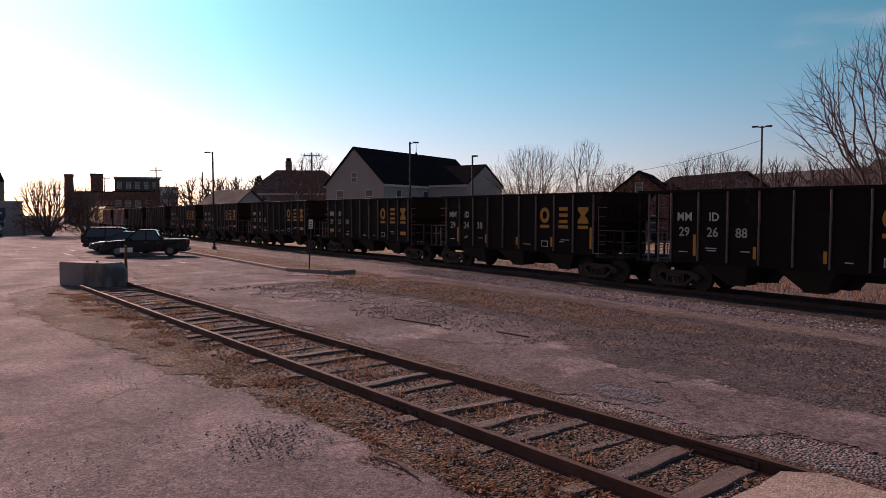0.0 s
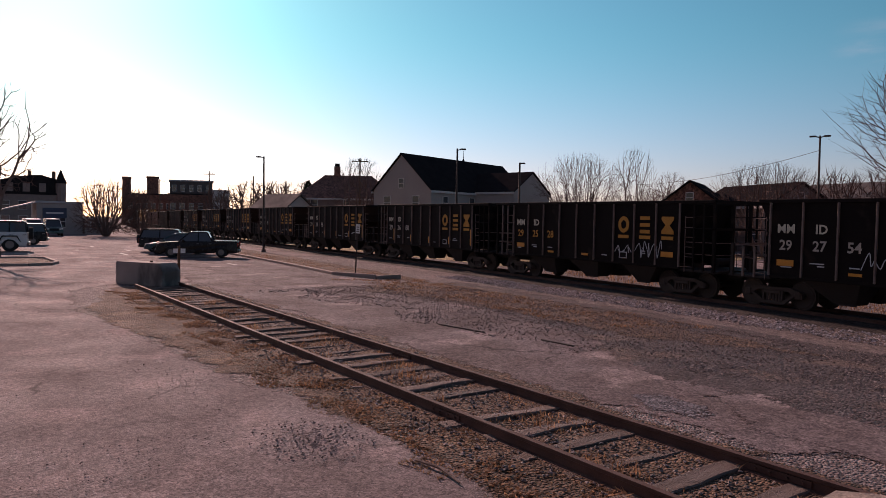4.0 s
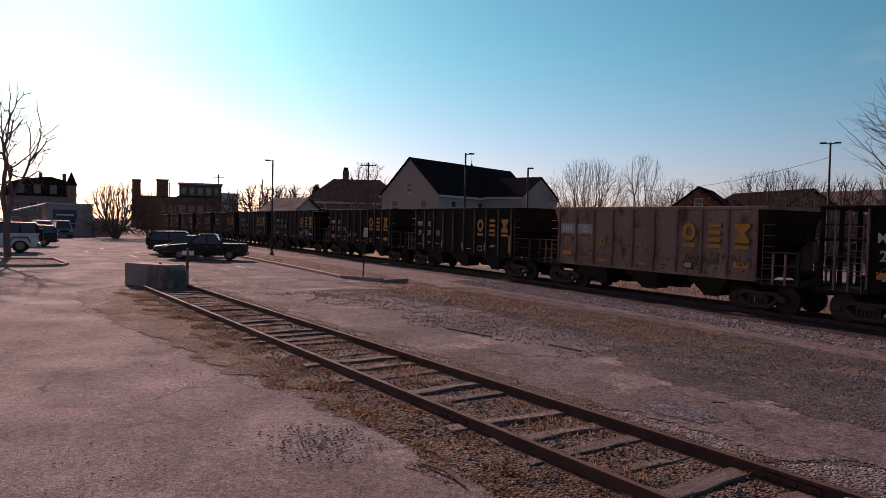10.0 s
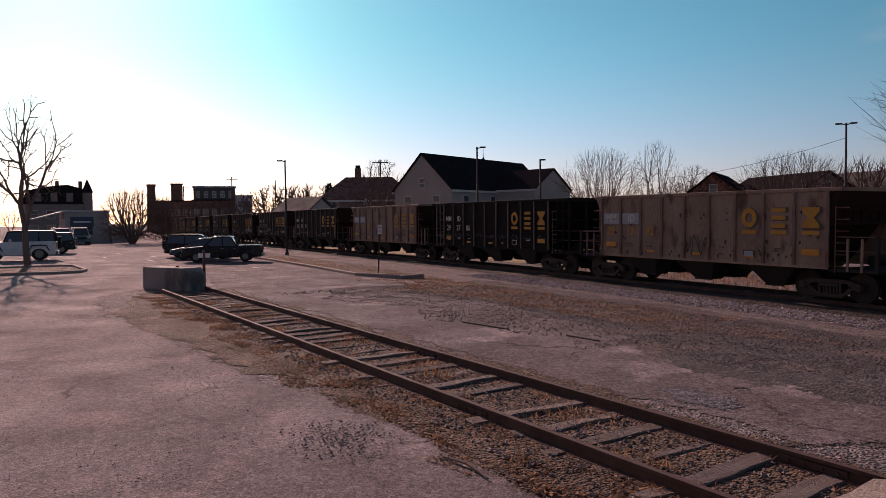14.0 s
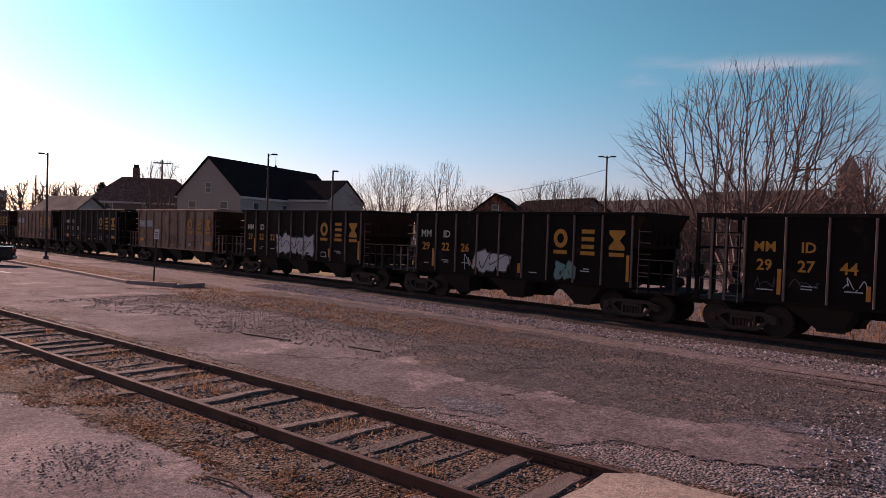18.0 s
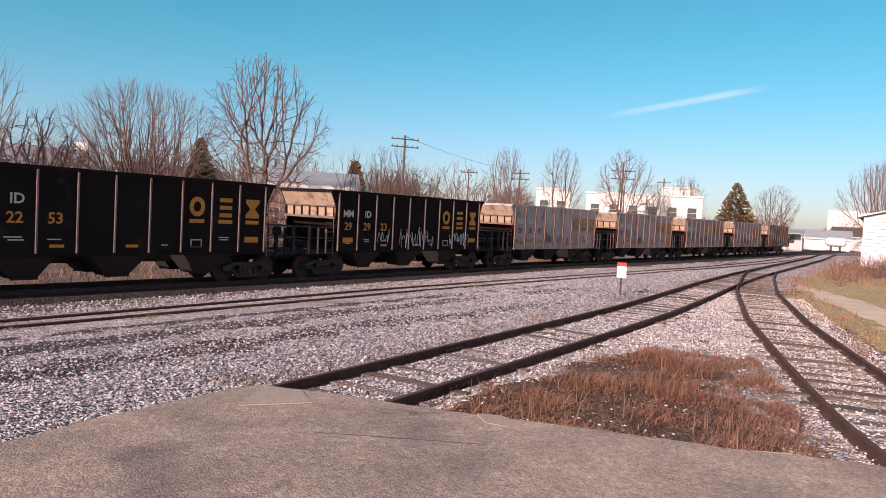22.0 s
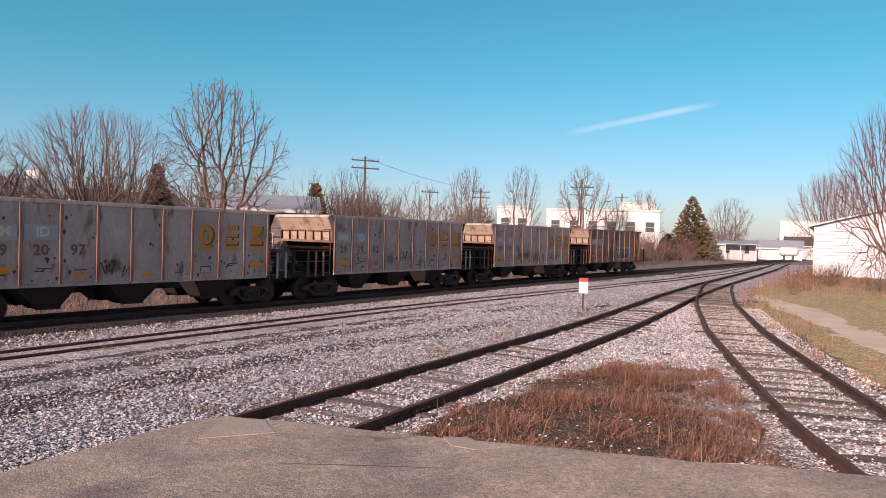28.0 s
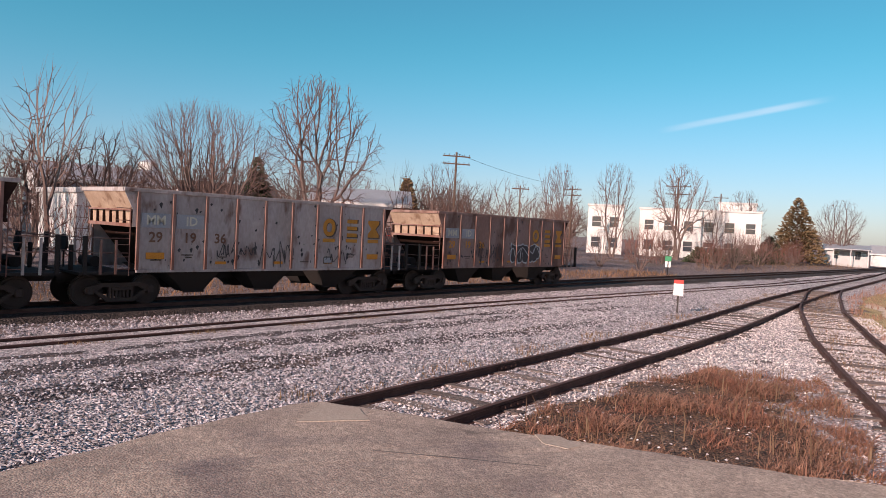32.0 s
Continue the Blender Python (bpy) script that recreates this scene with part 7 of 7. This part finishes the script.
# ---- things beside the tracks ----
t = thing("buffer_block", "weathered concrete block at the end of the siding", "concrete block", at=pose(-27.8, 5.3, 0, 0, 0, 28))
bm = B()
prism(bm, [(-1.25, 0.0), (1.25, 0.0), (1.25, 0.55), (1.02, 0.84), (-1.25, 0.84)], "y", -0.42, 0.42)
bmesh.ops.bevel(bm, geom=list(bm.edges), offset=0.025, segments=2, affect="EDGES")
part("block", bm, M["block"], t)
part("lifting_eye", rod(B(), (0.2, 0, 0.84), (0.2, 0, 0.9), 0.05, n=8), M["rust"], t)

t = thing("marker_post", "rusty post with two small square plates", "sign post", at=pose(-27.6, 6.35, 0))
part("post", box(B(), -0.045, 0.045, -0.045, 0.045, -0.2, 1.42, 0.006), M["rust"], t)
for s in (-1, 1):
    part("plate", box(B(), -0.02, 0.0, s * 0.13 - 0.085, s * 0.13 + 0.085, 1.16, 1.33, 0.004), M["sign_white"], t, "white square plate", at=pose(0.07, 0, 0, 0, 0, -20))

t = thing("stake", "thin rusty iron stake with an orange top", "marker stake", at=pose(0.52, 8.25, 0, 0.5, 0, 10))
part("stem", prism(B(), [(-0.03, 0), (0.03, 0), (0.03, 0.008), (0.006, 0.008), (0.006, 0.03), (-0.006, 0.03), (-0.006, 0.008), (-0.03, 0.008)], "z", -0.3, 1.16), M["rust"], t)
part("top", prism(B(), [(-0.031, -0.001), (0.031, -0.001), (0.031, 0.009), (-0.031, 0.009)], "z", 1.16, 1.27), M["orange"], t, "orange painted top")

t = thing("track_sign", "small white sign with a red top on a post", "sign", at=pose(24.2, 7.75, 0, 0, 0, -72))
part("post", box(B(), -0.03, 0.03, 0.0, 0.05, -0.2, 0.95), M["pole_steel"], t)
part("board", box(B(), -0.16, 0.16, -0.02, 0.0, 0.62, 1.02, 0.004), M["sign_white"], t)
part("top_band", box(B(), -0.16, 0.16, -0.023, 0.001, 1.022, 1.15, 0.004), M["red"], t, "red top band")

t = thing("track_sign", "leaning post with a white notice board", "sign", at=pose(-31.4, 15.6, 0, 6, 3, 60))
part("post", box(B(), -0.035, 0.035, 0.0, 0.06, -0.2, 2.3), M["pole_steel"], t)
part("board", box(B(), -0.1, 0.1, -0.02, -0.002, 1.85, 2.3, 0.004), M["sign_white"], t)
for z in (1.93, 2.03, 2.14):
    part("sign_line", box(B(), -0.06, 0.06, -0.024, -0.021, z, z + 0.04), M["letter_dark"], t)

t = thing("switch_target", "low switch stand with a green and white target", "switch stand", at=pose(57.5, 19.4, 0, 0, 0, -70))
part("stand", rod(B(), (0, 0, -0.3), (0, 0, 0.8), 0.05, n=8), M["under"], t)
part("target", box(B(), -0.25, 0.25, -0.02, 0.02, 0.8, 1.2, 0.01), M["green"], t, "green target plate")
part("target", box(B(), -0.22, 0.22, -0.02, 0.02, 0.3, 0.78, 0.01), M["sign_white"], t, "white target plate")
for x, y, L, turn in ((-13.4, 9.3, 1.5, 8), (-10.8, 9.9, 0.9, 4)):
    bm = B()
    box(bm, -L / 2, L / 2, -0.03, 0.03, 0, 0.035, 0.01)
    tagged(part("pavement_ridge", bm, M["old_concrete"], at=pose(x, y, 0.01, 0, 0, turn)), "dark raised crack in the asphalt", "crack", kind="structure")
for x, y, L in ((-6.2, 3.7, 0.75), (-5.0, 2.6, 0.5)):
    V, F = [], []
    tube(V, F, [Vector((x, y, 0.035)), Vector((x + L * 0.5, y + 0.06, 0.05)), Vector((x + L, y + 0.02, 0.03))], [0.014, 0.018, 0.01], 6)
    tagged(new("stick", raw("stick", V, F, M["bark"])), "dry stick lying on the asphalt", "stick", "fallen sticks")


# ---- vehicles ----
def wheel_at(parent, x, y, r, w):
    s = 1 if y > 0 else -1
    bm = B()
    rod(bm, (x, y - w / 2, r), (x, y + w / 2, r), r, n=22)
    bmesh.ops.bevel(bm, geom=[e for e in bm.edges if abs(e.verts[0].co.y - e.verts[1].co.y) < 0.001], offset=0.03, segments=2, affect="EDGES")
    wh = part("wheel", bm, M["tyre"], parent)
    part("rim", rod(B(), (x, y + s * (w / 2 - 0.02), r), (x, y + s * (w / 2 + 0.012), r), r * 0.62, r * 0.55, n=16), M["rim"], wh)


def shell(bm, profile, width, round_by):
    """A body drawn out across y whose sides lean in towards the top and whose edges are rounded."""
    rows = [[bm.verts.new((x, s * width(z) / 2, z)) for x, z in profile] for s in (-1, 1)]
    n = len(profile)
    sides = []
    for i in range(n):
        bm.faces.new((rows[0][i], rows[0][(i + 1) % n], rows[1][(i + 1) % n], rows[1][i]))
    for r in (rows[0][::-1], rows[1]):
        sides += list(bm.faces.new(r).edges)
    bmesh.ops.bevel(bm, geom=sides, offset=round_by, segments=3, affect="EDGES", profile=0.5)
    return bm


def arch(cx, r, z0, n=7):
    """Points of a wheel opening, from the rear to the front along the sill."""
    return [(cx + r * math.cos(math.pi * k / n), z0 + r * 0.95 * math.sin(math.pi * k / n)) for k in range(n + 1)]


def vehicle(name, label, x, y, turn, size, L, W, upper, cabin, paint, axles, r=0.34, top=None, doors=2, group="parked vehicles"):
    """A rounded body with wheel openings, a glazed cabin, pillars, roof, lamps, bumpers and wheels; x runs from the nose."""
    t = thing(name, label, "vehicle", group, at=pose(x, y, 0.02, 0, 0, turn) @ Matrix.Scale(size, 4))
    sill = 0.34
    outline = [(0.05, sill + 0.06)] + upper + [(L - 0.05, sill + 0.1), (L - 0.1, sill)]
    for ax in sorted(axles, reverse=True):
        outline += arch(ax, r + 0.07, sill)
    outline.append((0.12, sill))
    belt = max(z for _, z in upper)
    part("body", shell(B(), outline, lambda z: W - 0.16 * max(0, (z - 0.75)) / max(belt - 0.75, 0.1) - 0.1 * max(0, 0.55 - z), 0.05), paint, t, smooth=False)
    zb, zt = min(q[1] for q in cabin), max(q[1] for q in cabin)

    def wide(z):
        return W - 0.22 - 0.34 * (z - zb) / (zt - zb)
    part("glasshouse", shell(B(), cabin, wide, 0.03), M["window"], t, "tinted windows")
    xs = sorted(p[0] for p in cabin if p[1] > (zb + zt) / 2)
    xl = sorted(p[0] for p in cabin if p[1] < (zb + zt) / 2)
    part("roof", shell(B(), [(xs[0] - 0.12, zt - 0.05), (xs[-1] + 0.1, zt - 0.05), (xs[-1] - 0.1, zt + 0.05), (xs[0] + 0.15, zt + 0.055)], lambda z: W - 0.5, 0.03), top or paint, t)
    for s in (-1, 1):
        ends = [(xl[0], xs[0]), (xl[-1], xs[-1])] + [(xs[0] + (xs[-1] - xs[0]) * (k + 1) / doors,) * 2 for k in range(doors - 1)]
        for a, b in ends:
            part("pillar", rod(B(), (a, s * (wide(zb) / 2 - 0.005), zb), (b, s * (wide(zt) / 2 - 0.005), zt), 0.045, n=6), top or paint, t)
        for k in range(doors):
            px = xl[0] + 0.6 + (xl[-1] - xl[0] - 0.6) * (k + 0.85) / doors
            part("door_handle", box(B(), px - 0.1, px + 0.1, s * (W / 2 - 0.075) - 0.03, s * (W / 2 - 0.075) + 0.03, belt - 0.2, belt - 0.16), M["rim"], t)
        part("mirror", box(B(), xl[0] + 0.3, xl[0] + 0.45, s * (W / 2 + 0.04) - 0.1, s * (W / 2 + 0.04) + 0.1, zb + 0.02, zb + 0.2, 0.03), paint, t)
        part("headlight", box(B(), 0.0, 0.22, s * (W / 2 - 0.27) - 0.18, s * (W / 2 - 0.27) + 0.18, belt - 0.42, belt - 0.24, 0.03), M["lamp_glass"], t)
        part("tail_light", box(B(), L - 0.16, L + 0.015, s * (W / 2 - 0.2) - 0.09, s * (W / 2 - 0.2) + 0.09, belt - 0.4, belt - 0.08, 0.02), M["tail_glass"], t)
        for ax in axles:
            wheel_at(t, ax, s * (W / 2 - 0.13), r, 0.23)
    part("bumper", box(B(), -0.08, 0.12, -W / 2 + 0.12, W / 2 - 0.12, 0.36, 0.58, 0.04), paint, t)
    part("bumper", box(B(), L - 0.12, L + 0.08, -W / 2 + 0.12, W / 2 - 0.12, 0.38, 0.58, 0.04), M["rim"], t)
    part("grille", box(B(), -0.02, 0.1, -W / 2 + 0.5, W / 2 - 0.5, 0.66, belt - 0.26, 0.02), M["tyre"], t)
    return t


PICKUP = [(0.0, 0.62), (0.04, 0.98), (0.3, 1.1), (1.75, 1.2), (3.95, 1.2), (4.0, 1.18), (5.7, 1.2), (5.78, 0.62)]
PICKUP_CAB = [(1.55, 1.14), (2.35, 1.84), (3.55, 1.88), (3.98, 1.14)]
SEDAN = [(0.0, 0.5), (0.1, 0.72), (1.15, 0.93), (4.1, 1.0), (4.42, 0.9), (4.4, 0.5)]
SEDAN_CAB = [(0.95, 0.88), (1.95, 1.43), (3.2, 1.46), (4.2, 0.94)]
BOXY = [(0.0, 0.6), (0.06, 0.98), (1.3, 1.12), (4.5, 1.14), (4.62, 1.0), (4.6, 0.55)]
BOXY_CAB = [(1.15, 1.08), (1.8, 1.74), (4.3, 1.76), (4.56, 1.08)]
p = vehicle("pickup_truck", "dark pickup truck parked in the lot", -46.8, 9.6, 67, 0.84, 5.8, 1.95, PICKUP, PICKUP_CAB, M["paint_black"], (1.05, 4.6), 0.4)
part("bed_rim", box(B(), 4.05, 5.72, -0.9, 0.9, 1.17, 1.23, 0.01), M["paint_black"], p)
vehicle("car", "teal hatchback parked beside the pickup", -51.0, 9.75, 67, 0.95, 4.45, 1.78, SEDAN, SEDAN_CAB, M["paint_blue"], (0.85, 3.5), 0.32)
v = vehicle("suv", "dark sport utility vehicle with a roof rack and spare wheel", -53.2, 13.9, 247, 0.9, 4.62, 1.85, BOXY, BOXY_CAB, M["paint_black"], (0.9, 3.6), 0.37)
for s in (-0.55, 0.55):
    part("roof_rail", rod(B(), (2.0, s, 1.86), (4.2, s, 1.86), 0.025, n=6), M["pole_steel"], v)
part("spare_wheel", rod(B(), (4.66, 0.1, 1.0), (4.86, 0.1, 1.0), 0.36, n=20), M["tyre"], v)
JEEP = [(0.0, 0.66), (0.02, 1.08), (0.15, 1.14), (1.4, 1.2), (4.1, 1.2), (4.2, 1.15), (4.2, 0.6)]
j = vehicle("off_roader", "white off-road vehicle with a dark top and a spare wheel", -58.0, -1.5, 84, 1.12, 4.2, 1.85, JEEP, [(1.35, 1.16), (1.6, 1.8), (4.05, 1.82), (4.15, 1.16)], M["paint_white"], (0.75, 3.25), 0.42, M["paint_black"], 3)
part("spare_wheel", rod(B(), (4.24, 0, 1.1), (4.46, 0, 1.1), 0.4, n=20), M["tyre"], j)
for ax in (0.75, 3.25):
    for s in (-1, 1):
        part("fender_flare", prism(B(), [(ax + 0.6, 0.6), (ax + 0.4, 0.98), (ax - 0.4, 0.98), (ax - 0.6, 0.6), (ax - 0.54, 0.6), (ax - 0.36, 0.92), (ax + 0.36, 0.92), (ax + 0.54, 0.6)], "y", s * 0.92 - 0.07, s * 0.92 + 0.07), M["tyre"], j)
vehicle("suv", "black sport utility vehicle parked beyond the off-roader", -70, 0.7, 82, 1.0, 4.62, 1.9, BOXY, BOXY_CAB, M["paint_black"], (0.9, 3.6), 0.37)
VAN = [(0.0, 0.6), (0.05, 0.95), (0.8, 1.2), (4.9, 1.22), (5.0, 1.1), (5.0, 0.55)]
VAN_CAB = [(0.7, 1.16), (1.5, 2.0), (4.8, 2.1), (4.95, 1.16)]
vehicle("van", "white van at the far end of the lot", -88, 5.6, 184, 1.0, 5.0, 1.95, VAN, VAN_CAB, M["paint_white"], (0.95, 3.9), 0.36, None, 3)
vehicle("van", "green and white van before the shop", -98, 8.2, 181, 1.0, 5.0, 2.0, VAN, VAN_CAB, M["paint_green"], (0.95, 3.9), 0.38, M["paint_white"], 3)
vehicle("car", "red car parked behind the tracks", 9.5, 36.5, 5, 1.0, 4.45, 1.78, SEDAN, SEDAN_CAB, M["paint_red"], (0.85, 3.5), 0.32)
vehicle("pickup_truck", "red pickup truck parked behind the tracks", 33.5, 32.2, -12, 0.95, 5.8, 1.95, PICKUP, PICKUP_CAB, M["paint_red"], (1.0, 4.5), 0.38)
vehicle("car", "silver car parked behind the tracks", 1.0, 40, 8, 1.0, 4.45, 1.78, SEDAN, SEDAN_CAB, M["paint_white"], (0.85, 3.5), 0.32)
vehicle("car", "silver car parked behind the tracks", -14.5, 44, 4, 1.0, 4.45, 1.78, SEDAN, SEDAN_CAB, M["paint_white"], (0.85, 3.5), 0.32)
sheet("far_lot", [(-30, 33), (10, 34.5), (30, 31), (38, 29.5), (40, 37), (12, 48), (-30, 47)], "asphalt", "asphalt yard behind the tracks", 0.03, 0.3)
sheet("far_lawn", [(-95, 27), (-32, 28), (-30, 33), (-30, 50), (-60, 60), (-95, 34)], "lawn", "yellow winter lawn behind the tracks", 0.03, 0.3)


# ---- what moves ----
def progress(t):
    ts, ss = zip(*PROGRESS)
    k = np.arange(-1, 2) * 0.6
    return float(np.mean([np.interp(t + d, ts, ss) for d in k]))


ROLLING = range(0, 20)


def motions():
    times = [float(t) for t in range(0, 33)]
    for car, n in TRAIN:
        walk(car, [(t, car_pose(progress(t) - n * PITCH)) for t in times])
    # the wheels of the cars that pass nearest turn as they roll
    steps = [i * 0.1 for i in range(321)]
    turn = [math.degrees((progress(t) - progress(0)) / 0.457) for t in steps]
    for car, n in TRAIN:
        if n not in ROLLING:
            continue
        for o in car.children_recursive:
            if o.name.startswith("wheelset"):
                p = o.matrix_basis.translation.copy()
                walk(o, [(t, pose(p.x, p.y, p.z, 0, a, 0)) for t, a in zip(steps, turn)])
    for engine, k in LOCOS:
        walk(engine, [(t, loco_pose(progress(t) - 27 * PITCH - 1.9 - 19.2 * (k + 1))) for t in times])


motions()
